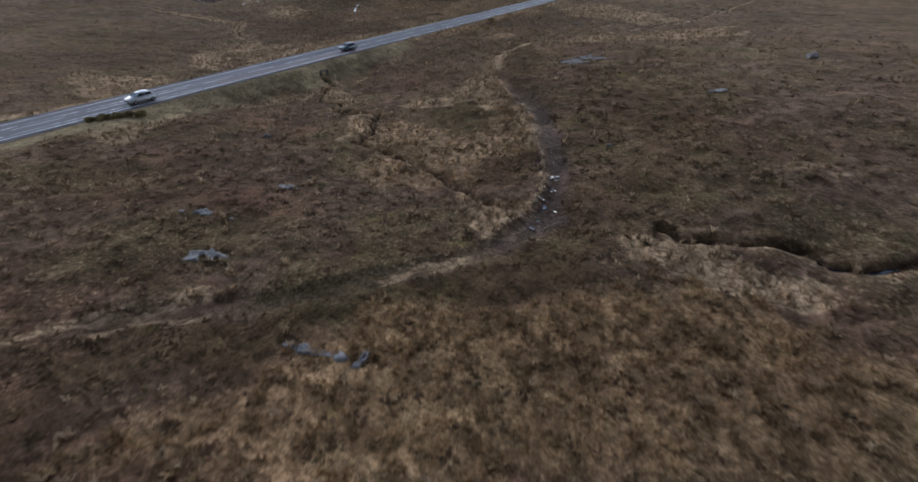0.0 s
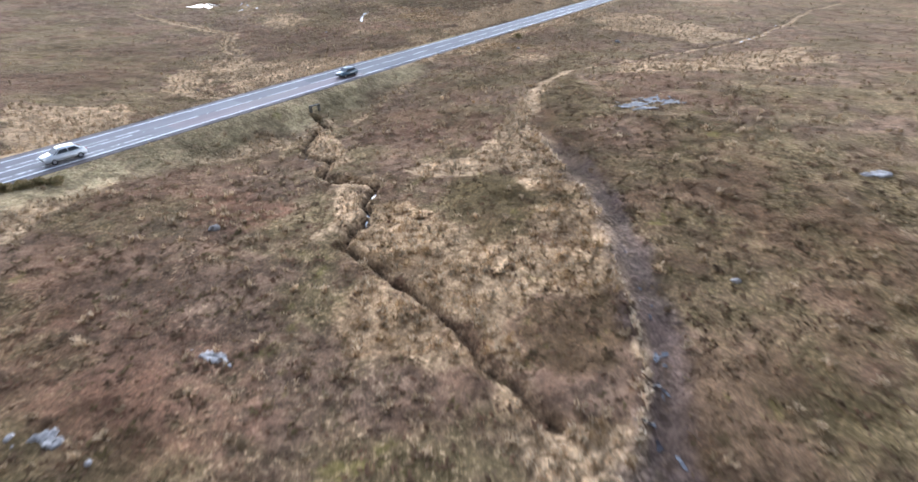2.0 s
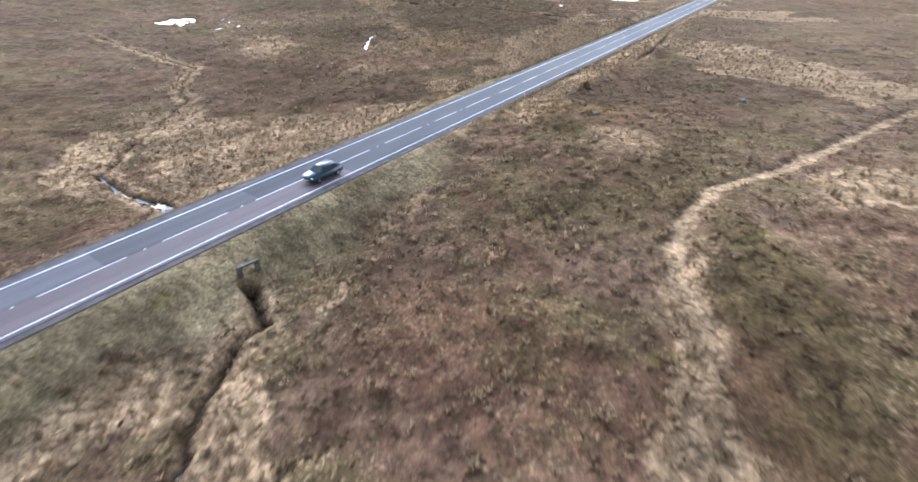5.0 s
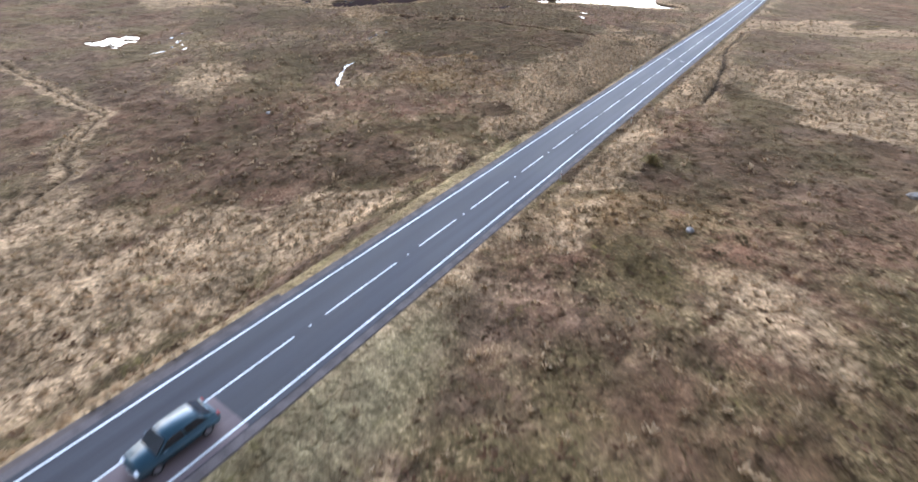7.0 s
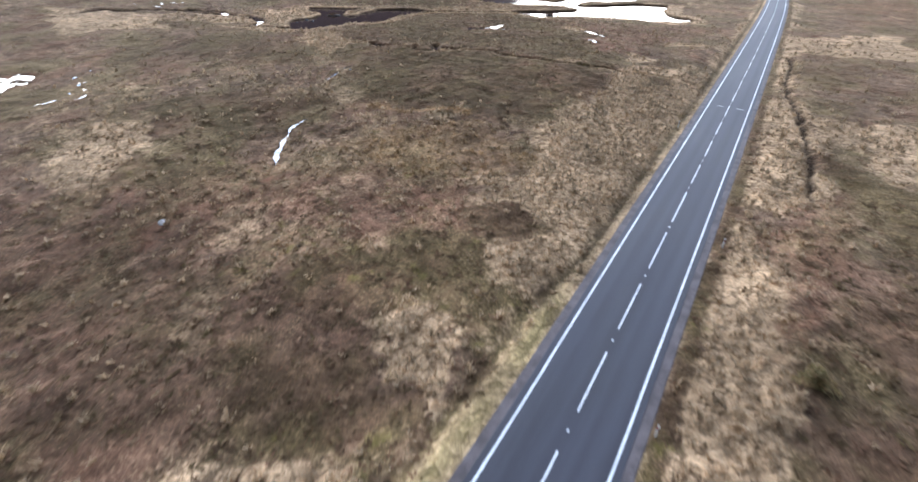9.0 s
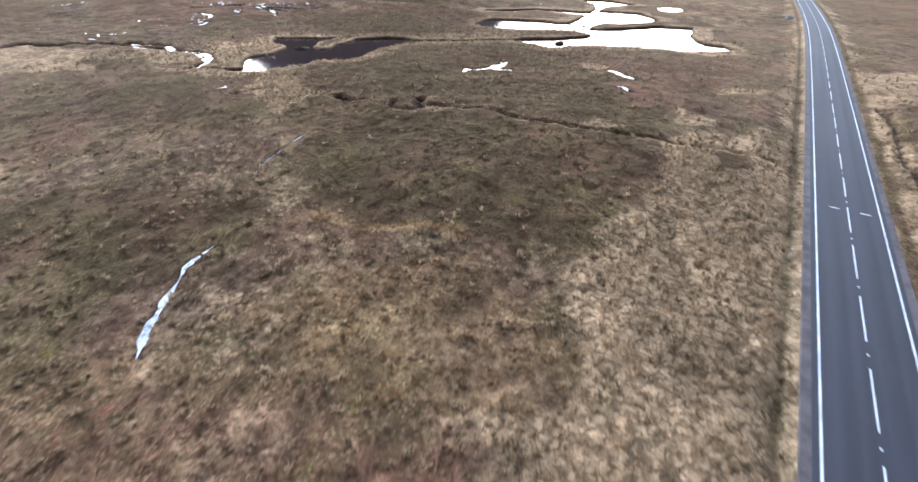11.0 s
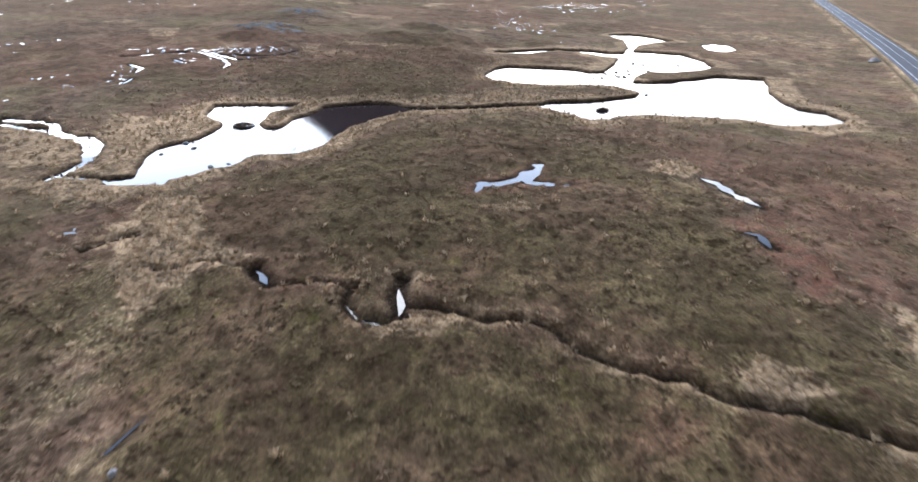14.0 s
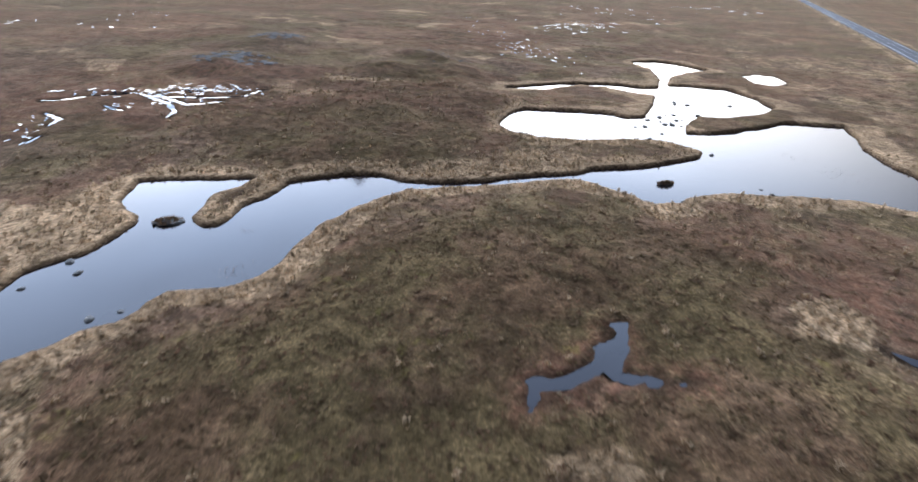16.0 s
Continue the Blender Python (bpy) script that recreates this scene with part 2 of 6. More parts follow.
def plant_material(name, tones):
    """Tone differs from tuft to tuft, and darkens nowhere but by the light."""
    m, nodes, links, sh = material(name)
    geo = nodes.new("ShaderNodeNewGeometry")
    cr = nodes.new("ShaderNodeValToRGB")
    while len(cr.color_ramp.elements) < len(tones):
        cr.color_ramp.elements.new(0.5)
    for i, (e, c) in enumerate(zip(cr.color_ramp.elements, tones)):
        e.position, e.color = i / (len(tones) - 1), (*c, 1)
    links.new(geo.outputs["Random Per Island"], cr.inputs["Fac"])
    patch = ramp(nodes, links, noise_of(nodes, links, 0.4, 4), 0.35, 0.65, 0.7, 1.25)
    shade = nodes.new("ShaderNodeCombineColor")
    for key, part_of in (("Red", 1.03), ("Green", 0.9), ("Blue", 0.82)):
        links.new(calc(nodes, links, "MULTIPLY", patch, part_of), shade.inputs[key])
    links.new(mix(nodes, links, 1.0, cr.outputs["Color"], shade.outputs["Color"], "MULTIPLY"), sh.inputs["Base Color"])
    sh.inputs["Roughness"].default_value = 0.9
    sh.inputs["Specular IOR Level"].default_value = 0.03
    # thin leaves let some light through
    thin, both = nodes.new("ShaderNodeBsdfTranslucent"), nodes.new("ShaderNodeMixShader")
    links.new(sh.inputs["Base Color"].links[0].from_socket, thin.inputs["Color"])
    both.inputs["Fac"].default_value = 0.5
    links.new(sh.outputs["BSDF"], both.inputs[1])
    links.new(thin.outputs["BSDF"], both.inputs[2])
    links.new(both.outputs["Shader"], nodes["Material Output"].inputs["Surface"])
    return m


def water_material(name, tint, ripple, rough):
    m, nodes, links, sh = material(name)
    links.new(mix(nodes, links, noise_of(nodes, links, 0.15, 3), tint, tuple(0.5 * c for c in tint)), sh.inputs["Base Color"])
    sh.inputs["Roughness"].default_value, sh.inputs["IOR"].default_value = rough, 1.33
    if ripple:
        bump(nodes, links, sh, noise_of(nodes, links, 2.2, 2, 0.5, (1.0, 2.5, 1.0)), ripple, 0.05)
    return m


def asphalt_material(name, low, high):
    m, nodes, links, sh = material(name)
    grit, blot = noise_of(nodes, links, 55.0, 2, 0.8), noise_of(nodes, links, 0.35, 5, 0.6, (1.0, 0.25, 1.0))
    lanes = noise_of(nodes, links, 0.9, 2, 0.5, (1.0, 0.015, 1.0))
    blend = calc(nodes, links, "ADD", calc(nodes, links, "MULTIPLY", grit, 0.25), calc(nodes, links, "ADD", calc(nodes, links, "MULTIPLY", blot, 0.45), calc(nodes, links, "MULTIPLY", lanes, 0.3)))
    # wheels polish two bands in each lane
    place = nodes.new("ShaderNodeSeparateXYZ")
    links.new(nodes.new("ShaderNodeTexCoord").outputs["Object"], place.inputs["Vector"])
    off = calc(nodes, links, "ABSOLUTE", place.outputs["X"], 0.0)
    wheel = calc(nodes, links, "COSINE", calc(nodes, links, "MULTIPLY", calc(nodes, links, "SUBTRACT", off, 0.72), 4.4), 0.0)
    blend = calc(nodes, links, "ADD", blend, calc(nodes, links, "MULTIPLY", wheel, 0.028))
    links.new(mix(nodes, links, ramp(nodes, links, blend, 0.36, 0.64), low, high), sh.inputs["Base Color"])
    links.new(ramp(nodes, links, blot, 0.3, 0.7, 0.67, 0.8), sh.inputs["Roughness"])
    sh.inputs["Specular IOR Level"].default_value = 0.4
    bump(nodes, links, sh, grit, 0.3, 0.01)
    return m


MAT_GROUND = ground_material()
MAT_STRAW = plant_material("dry_grass", [(0.3, 0.245, 0.168), (0.39, 0.328, 0.232), (0.48, 0.412, 0.298), (0.345, 0.284, 0.195)])
MAT_HEATHER = plant_material("heather", [(0.115, 0.081, 0.054), (0.155, 0.109, 0.073), (0.18, 0.112, 0.077), (0.138, 0.116, 0.06), (0.25, 0.19, 0.128), (0.147, 0.108, 0.071)])
MAT_LAKE = water_material("lake_water", (0.032, 0.022, 0.022), 0.05, 0.03)
MAT_POOL = water_material("peat_pool_water", (0.016, 0.013, 0.02), 0.03, 0.05)
# whitish base colour stands in for bright cloud mirrored in the water
MAT_SKY_WHITE = simple("sky_white_water", (0.2, 0.2, 0.22), (0.8, 0.8, 0.8), 0.25, 2.2, relief=0.03, fine=8)
MAT_ASPHALT = asphalt_material("asphalt", (0.02, 0.019, 0.026), (0.047, 0.046, 0.058))
MAT_ASPHALT_OLD = asphalt_material("asphalt_reddish", (0.095, 0.067, 0.07), (0.18, 0.131, 0.135))
MAT_ASPHALT_SLATE = asphalt_material("asphalt_slate", (0.04, 0.037, 0.044), (0.085, 0.079, 0.09))
MAT_ASPHALT_GREY = asphalt_material("asphalt_worn_grey", (0.068, 0.062, 0.069), (0.14, 0.127, 0.139))
MAT_PAINT = simple("road_paint", (0.55, 0.56, 0.57), (0.82, 0.83, 0.84), 0.6, 0.6, fine=14)
MAT_WORN_PAINT = simple("worn_road_paint", (0.1, 0.09, 0.095), (0.62, 0.61, 0.63), 0.6, 1.6, fine=9)
MAT_GRIT = simple("lilac_grit", (0.066, 0.052, 0.051), (0.135, 0.108, 0.104), 0.9, 0.8, relief=0.02)
MAT_SHOULDER = simple("road_shoulder_grit", (0.055, 0.04, 0.036), (0.115, 0.084, 0.073), 0.9, 0.8, relief=0.02)
MAT_ROCK = simple("grey_rock", (0.13, 0.117, 0.11), (0.33, 0.3, 0.285), 0.85, 1.1, relief=0.05, fine=7)
MAT_PALE_ROCK = simple("pale_rock", (0.17, 0.15, 0.138), (0.4, 0.362, 0.338), 0.85, 1.1, relief=0.05, fine=7)
MAT_WORN_ROCK = simple("lichened_rock", (0.06, 0.052, 0.044), (0.19, 0.172, 0.155), 0.98, 0.6, relief=0.08, fine=5)
MAT_DARK_ROCK = simple("wet_dark_rock", (0.02, 0.019, 0.018), (0.07, 0.065, 0.06), 0.6, 1.5, relief=0.03, fine=9)
MAT_MOUNTAIN = simple("mountain_heath", (0.11, 0.06, 0.048), (0.19, 0.105, 0.08), 0.95, 0.006, fine=0.05)

# ---- plan of the place ----
LATTICE_X, LATTICE_Y, LATTICE_STEP = -240.0, -150.0, 40.0
HEIGHTS_SOUTH = [
    [-6, -4.2, -2.2, -0.1, 2.4, 5, 7.3, 8.2, 6.9, 3.5, -1, -5.6],
    [-4.4, -3.6, -2.7, -1.7, -0.5, 1, 2.8, 4.6, 4.8, 2.3, 0.1, -1.3],
    [-2.7, -3, -3.1, -3.2, -3.1, -2.7, -1.9, -0.2, 1.4, 1.4, 2.1, 3.2],
    [-1, -2.2, -3.3, -4.3, -5, -5.4, -6, -6, -0.8, 5.6, 6.9, 7.5],
    [0.7, -1.1, -2.9, -4.5, -5.8, -6.3, -6.5, -3.4, 5, 11.1, 10.9, 10.4],
    [2.6, 0.4, -1.8, -3.7, -4.7, -4.1, -1.9, 0.8, 3.1, 7.5, 10.2, 11.5],
    [4.6, 2.3, 0.1, -1.5, -1.7, -0.6, 0.7, 1.7, 2.3, 4.6, 7.8, 10.6],
]
HEIGHTS_NORTH = [
    [6.5, 4.6, 2.6, 0.3, -0.3, 2.9, 3.3, 2.3, 2.4, 3.6, 5.8, 8.4],
    [8, 6.7, 5.2, 2.4, -0.2, 0.5, 0.9, 1.2, 2.1, 2.9, 4.2, 5.8],
    [8.9, 7.8, 6.5, 3.9, 0.4, -0.8, -0.6, -0.7, 0.7, 1.7, 2.6, 3.6],
    [9, 7.8, 6.2, 3.9, 1.2, -0.2, -0.3, -0.7, -0.3, 0.4, 1, 1.6],
    [8.4, 7, 5.4, 3.4, 1.4, -0.1, -0.7, -1, -1, -0.8, -0.5, -0.3],
    [7.3, 5.9, 4.4, 2.9, 1.4, 0, -0.8, -1.3, -1.6, -1.8, -1.9, -2],
    [6.1, 4.7, 3.4, 2.3, 1.2, 0.2, -0.8, -1.6, -2.2, -2.8, -3.3, -3.7],
]
# smaller folds of the land, laid over the lattice above
FOLD_X, FOLD_Y, FOLD_STEP = -125.0, -140.0, 25.0
FOLDS_SOUTH = [
    [0, 0, 0, 0, 0, 0, 0, 0, 0, 0, 0, 0],
    [0, 0, 0, 0.1, 0.4, 0.6, 0.5, 0.2, 0.3, 0.9, 0.7, 0],
    [0, 0, 0, 0.2, 0.5, 1, 1.2, 0.2, -0.1, 1.7, 1.2, 0],
    [0, 0, 0, 0.1, 0.3, 0.6, 1.2, 0.8, -0.9, 0.8, 1, 0],
    [0, -0.1, -0.1, 0, 0, -0.6, -0.7, 0.2, 0.9, 0.7, 1.2, 0],
    [0, -0.1, -0.3, -0.3, -0.2, -1.2, -0.8, 0.7, 0.6, -0.1, 0.3, 0],
    [0, -0.3, -0.2, -0.3, -0.9, 0.8, 0.5, 0.3, -1, -2.3, -1.2, 0],
]
FOLDS_NORTH = [
    [0, -0.7, 0.2, 1.5, -0.5, 0.8, 0.2, -0.2, -1.3, -2, -1.3, 0],
    [0, -0.6, 0, 1, 0.4, -0.1, -0.4, -0.8, -0.9, -1, -0.6, 0],
    [0, 0.5, 1, 0.7, 2, 0.5, -1.4, -0.5, 0.2, 0.1, 0, 0],
    [0, 0.6, 0.3, 0.3, -0.1, 0.1, -0.5, 0.3, 0.8, 0.6, 0.3, 0],
    [0, 0.9, 0.6, 0.1, 0, 0.3, 0.1, 0.1, 0.5, 0.5, 0.3, 0],
    [0, 1.1, 1, 0.4, 0.3, -0.1, 0, 0.1, 0.2, 0.3, 0.2, 0],
    [0, 0, 0, 0, 0, 0, 0, 0, 0, 0, 0, 0],
]
LAKE_WEST = [(-107.3, 68.7), (-106.1, 70.2), (-105.5, 71.8), (-107.5, 73.3), (-110.6, 76.3), (-112.3, 78), (-113.2, 79.7), (-113.2, 82.3), (-112.3, 84.7), (-112.8, 87.7), (-113.9, 90.2), (-115.1, 92.5), (-117.1, 93.8), (-119.8, 93.4), (-122.3, 94.6), (-125.2, 97.2), (-127.5, 99.5), (-123.6, 102.6), (-119.7, 105.6), (-116, 108.2), (-113.9, 108.8), (-113.6, 105.4), (-115, 103.1), (-112.9, 99.5), (-110.6, 96.5), (-107.7, 95.4), (-106.1, 96.6), (-106.6, 99.1), (-108.2, 102.1), (-107.7, 105), (-108, 108.3), (-109.1, 110.9), (-107, 114.1), (-103.6, 117.9), (-99.6, 120), (-95.3, 120), (-89.7, 122.6), (-88.8, 121.1), (-93.1, 118.4), (-94, 114.9), (-95.2, 110.8), (-95.8, 106.4), (-95.9, 103.4), (-95.2, 100.4), (-93.9, 97), (-93.1, 95), (-93.1, 92), (-94.2, 89.4), (-96.3, 87), (-97.7, 85.5), (-98, 84), (-97.4, 82), (-97.7, 80.2), (-98.6, 78.2), (-98.6, 76.5), (-99.2, 75.1), (-100.1, 73), (-99.5, 72.1), (-102.4, 69.7), (-105, 68.1)]
LAKE_EAST_A = [(-93.9, 119.6), (-85, 126.4), (-82.8, 129.8), (-78.6, 133.6), (-74.2, 137), (-73.1, 139.5), (-67.9, 144.4), (-62.6, 150), (-59.3, 155.8), (-59.2, 158.7), (-62.3, 160.4), (-67.5, 161), (-73.3, 158), (-79.6, 153.4), (-86.7, 150.8), (-93.1, 151.4), (-97, 155), (-98.6, 163), (-97.6, 168.5), (-89.8, 171.9), (-81.7, 175.6), (-75.7, 174.6), (-72.7, 177.7), (-74, 192.4), (-74.6, 198.4), (-79.2, 198.3), (-87.4, 200.8), (-95.1, 199.8), (-100.9, 188.9), (-109.6, 184.4), (-110.9, 186.9), (-100.1, 199.9), (-89, 206.7), (-79.8, 207.8), (-76.3, 210.2)]
LAKE_EAST_B = [(-77.9, 220.3), (-83.7, 235.9), (-90.2, 242.6), (-92.4, 247.9), (-85.9, 254.2), (-78, 252.9), (-68.1, 245.9), (-73.5, 235.1), (-76.4, 224.4), (-75.3, 214.6), (-69.3, 217), (-60.6, 218.6), (-53.3, 210.2), (-49, 201.5), (-51.4, 193.3), (-58.9, 185.3), (-63.4, 183.9), (-64.3, 175.4), (-63.7, 169.6), (-57.7, 172.7), (-52, 180.2), (-46.9, 188.6), (-40.1, 191.2), (-36.2, 193.2), (-35, 183.8), (-34.5, 177.1), (-31.4, 168.8), (-28.9, 164.3), (-23.7, 164.6), (-20.3, 159.8), (-21.7, 155.7), (-25.9, 151.7), (-30.7, 148.6)]
LAKE_EAST_C = [(-38.9, 147.7), (-43.8, 146), (-49.6, 143.5), (-54.7, 140.7), (-58.7, 136.4), (-58.8, 134.1), (-61.9, 132.1), (-63.6, 132.2), (-64.9, 133.6), (-68.7, 133.6), (-71.5, 134.4), (-73.4, 134.7), (-78.5, 130.9), (-82.9, 126.2), (-88.8, 121.1), (-92.9, 118.2)]
SPIT = [(-64.5, 177.4), (-63.9, 188.3), (-57.9, 188.1), (-47.3, 197.1), (-47.2, 188.9), (-51.9, 181.4), (-57.7, 173.7)]
SMALL_POND = [(-57.9, 239.1), (-54.7, 244.7), (-50, 244.1), (-46.6, 234.8), (-49.7, 228.9), (-54.7, 229.5)]
RIVER_WEST = [(-102.5, 71), (-107.1, 68.9), (-110.7, 67), (-113.5, 65.8), (-113.7, 64.7), (-114.1, 67.1), (-116.3, 71.1), (-121.5, 75), (-126.9, 76.1), (-130.8, 74.8), (-135.9, 75.1), (-141, 77.2), (-145.6, 76.2), (-151.8, 73.2)]
RIVER_FAR = [(-116.4, 71), (-124.4, 74.6), (-136.6, 75.5), (-153.2, 70.9), (-162.9, 65.2), (-163.1, 62.2), (-171.6, 57.5), (-173.3, 44.7)]
STREAM_CULVERT = [(8.4, -55.5), (12.4, -57.4), (12.7, -59.9), (15.5, -64.2), (17.5, -66.8), (20.2, -68.7), (22.5, -68.7), (24.1, -68.1), (25.8, -70.2), (26.9, -72.5), (29.7, -72.7), (32.5, -72.4), (34.8, -72.2), (35.5, -73.9), (36.4, -75.9), (38, -77.2), (38.9, -78.6), (39.2, -80.3), (40.4, -83.2), (44.7, -84.1), (48.3, -85.2), (51.3, -85.8), (55, -87.4), (56.6, -88.8), (59.1, -89.2), (60.9, -90.2), (62, -90.5)]
STREAM_EAST = [(75.9, -89.3), (77.4, -90.1), (79, -90.2), (80.8, -89.2), (83.3, -88.4), (85.1, -88.2), (86.8, -88.8), (88.3, -89.4), (90.3, -87.8), (93, -86.4)]
STREAM_MAIN = [(-7, 76.3), (-10.3, 75.5), (-14.3, 75.2), (-18.6, 73.6), (-22.5, 72.6), (-26.3, 71.8), (-28.4, 71.9), (-30.7, 71), (-33.4, 70.4), (-36, 70.5), (-39.6, 69.4), (-42.2, 69.5), (-44.3, 70.3), (-46.7, 70.4), (-49.6, 69), (-52.9, 68.3), (-55.2, 67.4), (-56.4, 67.1), (-55.7, 65.8), (-56.4, 64.4), (-58.6, 64.2), (-60.4, 64.9), (-61.4, 66.6), (-64.4, 65.8), (-66.2, 64.5), (-68.1, 63.5), (-70.9, 64.5), (-73.8, 64.1), (-76.8, 63.1), (-78.7, 60.8), (-82.7, 59.6)]
POOL_KNOT = [(-58.6, 69.8), (-58, 68.8), (-57.2, 67.9), (-56.3, 67), (-55.7, 65.9)]
POOL_BEND = [(-68.4, 63.5), (-69.4, 63.9), (-70.4, 64.4), (-71.4, 64.5)]
DITCH_WEST = [(-120.3, -11), (-104.2, -12), (-87, -13.2), (-76.9, -13.7), (-69.2, -13.5), (-62.6, -20.6), (-56.1, -24.7), (-51.5, -26.1), (-31.5, -50.2), (-27.8, -50.5), (-23.5, -50.7), (-20, -50.2), (-16.6, -49.8), (-13, -50.2)]
GULLY_DARK = [(-90.5, 58.6), (-90, 60.6), (-89.4, 62.2), (-88.8, 62.9)]
TRACK_A = [(49, -117.5), (51.2, -114.6), (54.1, -112.1), (57.5, -109.3), (60.5, -105.7), (62.5, -102.9), (64.6, -99.6), (66.2, -95.2), (67.2, -91.5), (66.8, -88.8), (66.2, -86), (65, -82.5), (63.2, -79), (61.3, -75.5), (59.8, -72.6), (58, -70), (56.2, -67.6), (54, -64.8), (51.5, -61.4), (48.6, -57.8), (45.5, -54.5), (42, -48), (38, -41.5), (36, -37), (35.8, -31), (36.7, -25), (39.7, -20), (43.5, -11.8), (46.9, -1.8), (50.9, 10), (56.5, 22.5), (60, 37), (66.2, 67.6), (71.5, 115), (83, 178)]
BANK = [(44.5, -55), (47.5, -58.4), (50.2, -61.6), (52.8, -64.8), (54.9, -67.6), (56.8, -69.9), (58.3, -72.1), (59.5, -74.5), (61.5, -78.2), (63.4, -81.2), (65.1, -85.6), (65.7, -88.6), (66, -91.6), (64.9, -95)]
ROADSIDE_DITCH = [(11.2, 36), (11.1, 43), (10.6, 53), (9.5, 66), (7.5, 78), (6.9, 88), (7.3, 101), (6.4, 112)]
POOL_Y = [(-59.5, 100.7), (-58.6, 101.5), (-57.7, 97.9), (-57.4, 95.8), (-56.5, 95.8), (-54.3, 96.7), (-52.2, 97.8), (-52.0, 97.0), (-54.1, 95.6), (-56.0, 95.0), (-57.8, 94.7), (-58.8, 95.2), (-59.3, 93.8), (-60.3, 92.3), (-61.8, 91.0), (-61.4, 89.4), (-61.5, 88.2), (-62.1, 88.7), (-62.4, 90.3), (-63.1, 90.9), (-63.1, 91.4), (-62.0, 92.0), (-60.7, 93.3), (-59.8, 94.9), (-59.5, 96.0), (-59.9, 97.0), (-59.5, 98.9)]
POOL_ISLAND = [(-125, 7.3), (-124.3, 10.8), (-127.3, 14.3), (-124, 15.5), (-127.2, 18.6), (-122.2, 19.8), (-117.4, 15.5), (-117.5, 12.8), (-112.8, 9.4), (-115.1, 9.1), (-119.6, 7.3)]
STREAK_WEST = [(-62.1, 40.6), (-62.8, 43.7), (-63.5, 46.7), (-64.1, 50.2)]
ROAD_BUSHES = [(4.1, -95.1), (4.5, -93.6), (5.1, -92.2), (5.6, -90.9), (6.2, -89.8)]
STREAK_MIDDLE = [(-45.4, 15.2), (-46.6, 16.4), (-47.8, 17.9), (-49.5, 20.3), (-50.6, 22), (-51.8, 23.4), (-52.3, 26.8)]
BRAIDS = [
    [(-177.2, 108.9), (-173.5, 114.0), (-169.7, 119.3), (-167.3, 122.7)],
    [(-166.1, 122.6), (-155.8, 122.3), (-150.8, 120.4), (-148.9, 117.3)],
    [(-164.3, 122.1), (-158.1, 126.3), (-152.3, 130.2), (-149.3, 135.6), (-150.5, 142.0)],
    [(-169.3, 106.1), (-163.4, 105.9), (-161.3, 103.0)],
    [(-156.0, 97.1), (-157.4, 100.2)],
    [(-163.6, 114.0), (-158.7, 114.8)],
    [(-163.5, 124.7), (-152.7, 123.9), (-148.7, 130.2)],
]
CRACK = [(-97.8, 71.0), (-92.3, 67.4), (-89.6, 64.5), (-86.6, 61.8)]
STREAK_SOUTH = [(-28.8, 13.2), (-26.6, 12.4), (-24.4, 11.5), (-23.7, 12.6), (-23.6, 13.6), (-24.2, 12), (-21.9, 10.6)]
STREAK_EAST = [(-39.7, 109.7), (-37.8, 108.8), (-35.7, 106.2), (-33.5, 103.8), (-32.5, 103.0)]
STREAK_BEND = [(-33.6, 94.8), (-32.3, 95.0), (-31.1, 93.1)]
PATCHES = []


def patch(kind, weight, *outline):
    """A stretch of the moor with its own plant cover: pale straw, dark heather, red bog or amber deer grass."""
    pts = np.array(outline)
    area = abs(0.5 * np.sum(pts[:, 0] * np.roll(pts[:, 1], -1) - np.roll(pts[:, 0], -1) * pts[:, 1]))
    PATCHES.append((area, kind, weight, list(outline)))


patch("straw", 0.96, (36.9, -75), (41, -74.7), (46.6, -76.4), (51.2, -75.5), (53.1, -71.8), (53.7, -66.6), (57.2, -69.8), (59.7, -75.2), (61.3, -78.3), (61.2, -80), (58.6, -81.3), (57, -83), (57.7, -85.7), (59.2, -87.9), (57.6, -89), (54.9, -87.2), (49.9, -85.1), (43.7, -84.2), (40, -81.6))
patch("straw", 0.86, (44, -85), (49.1, -85.5), (54.6, -87.3), (57.5, -89.6), (60.5, -90.7), (63.2, -90.6), (65.7, -89), (66.5, -91.7), (63.9, -93.2), (60.4, -91.9), (56.1, -90.4), (52.6, -91.2), (49.2, -91.5), (45.3, -89.1))
patch("straw", 0.81, (36.8, -69.2), (40, -62.6), (40.9, -51.2), (46.2, -56.2), (50.2, -63.8), (48.6, -68.2), (43.6, -68.5))
patch("straw", 0.86, (13.1, -59.7), (19.7, -62.1), (25.3, -67.4), (23.9, -70), (18.5, -67.8))
patch("straw", 0.81, (28.5, -72.1), (35.5, -72.4), (35.4, -73.7), (30.3, -73.5))
patch("straw", 0.86, (32.1, -75.7), (35.3, -73.6), (38.3, -79), (37.7, -79.9))
patch("straw", 0.86, (-41.4, -78.9), (-30, -65.4), (-12.7, -74.9), (-11.3, -82.8), (-8.4, -89.8))
patch("straw", 0.76, (6.9, -94.7), (8.1, -88.3), (4, -78.9), (13, -89.9), (15.1, -97.4))
patch("straw", 0.76, (43.4, -17.6), (76.4, 12.6), (75.8, 1), (56.7, -19.2), (45.8, -25.9))
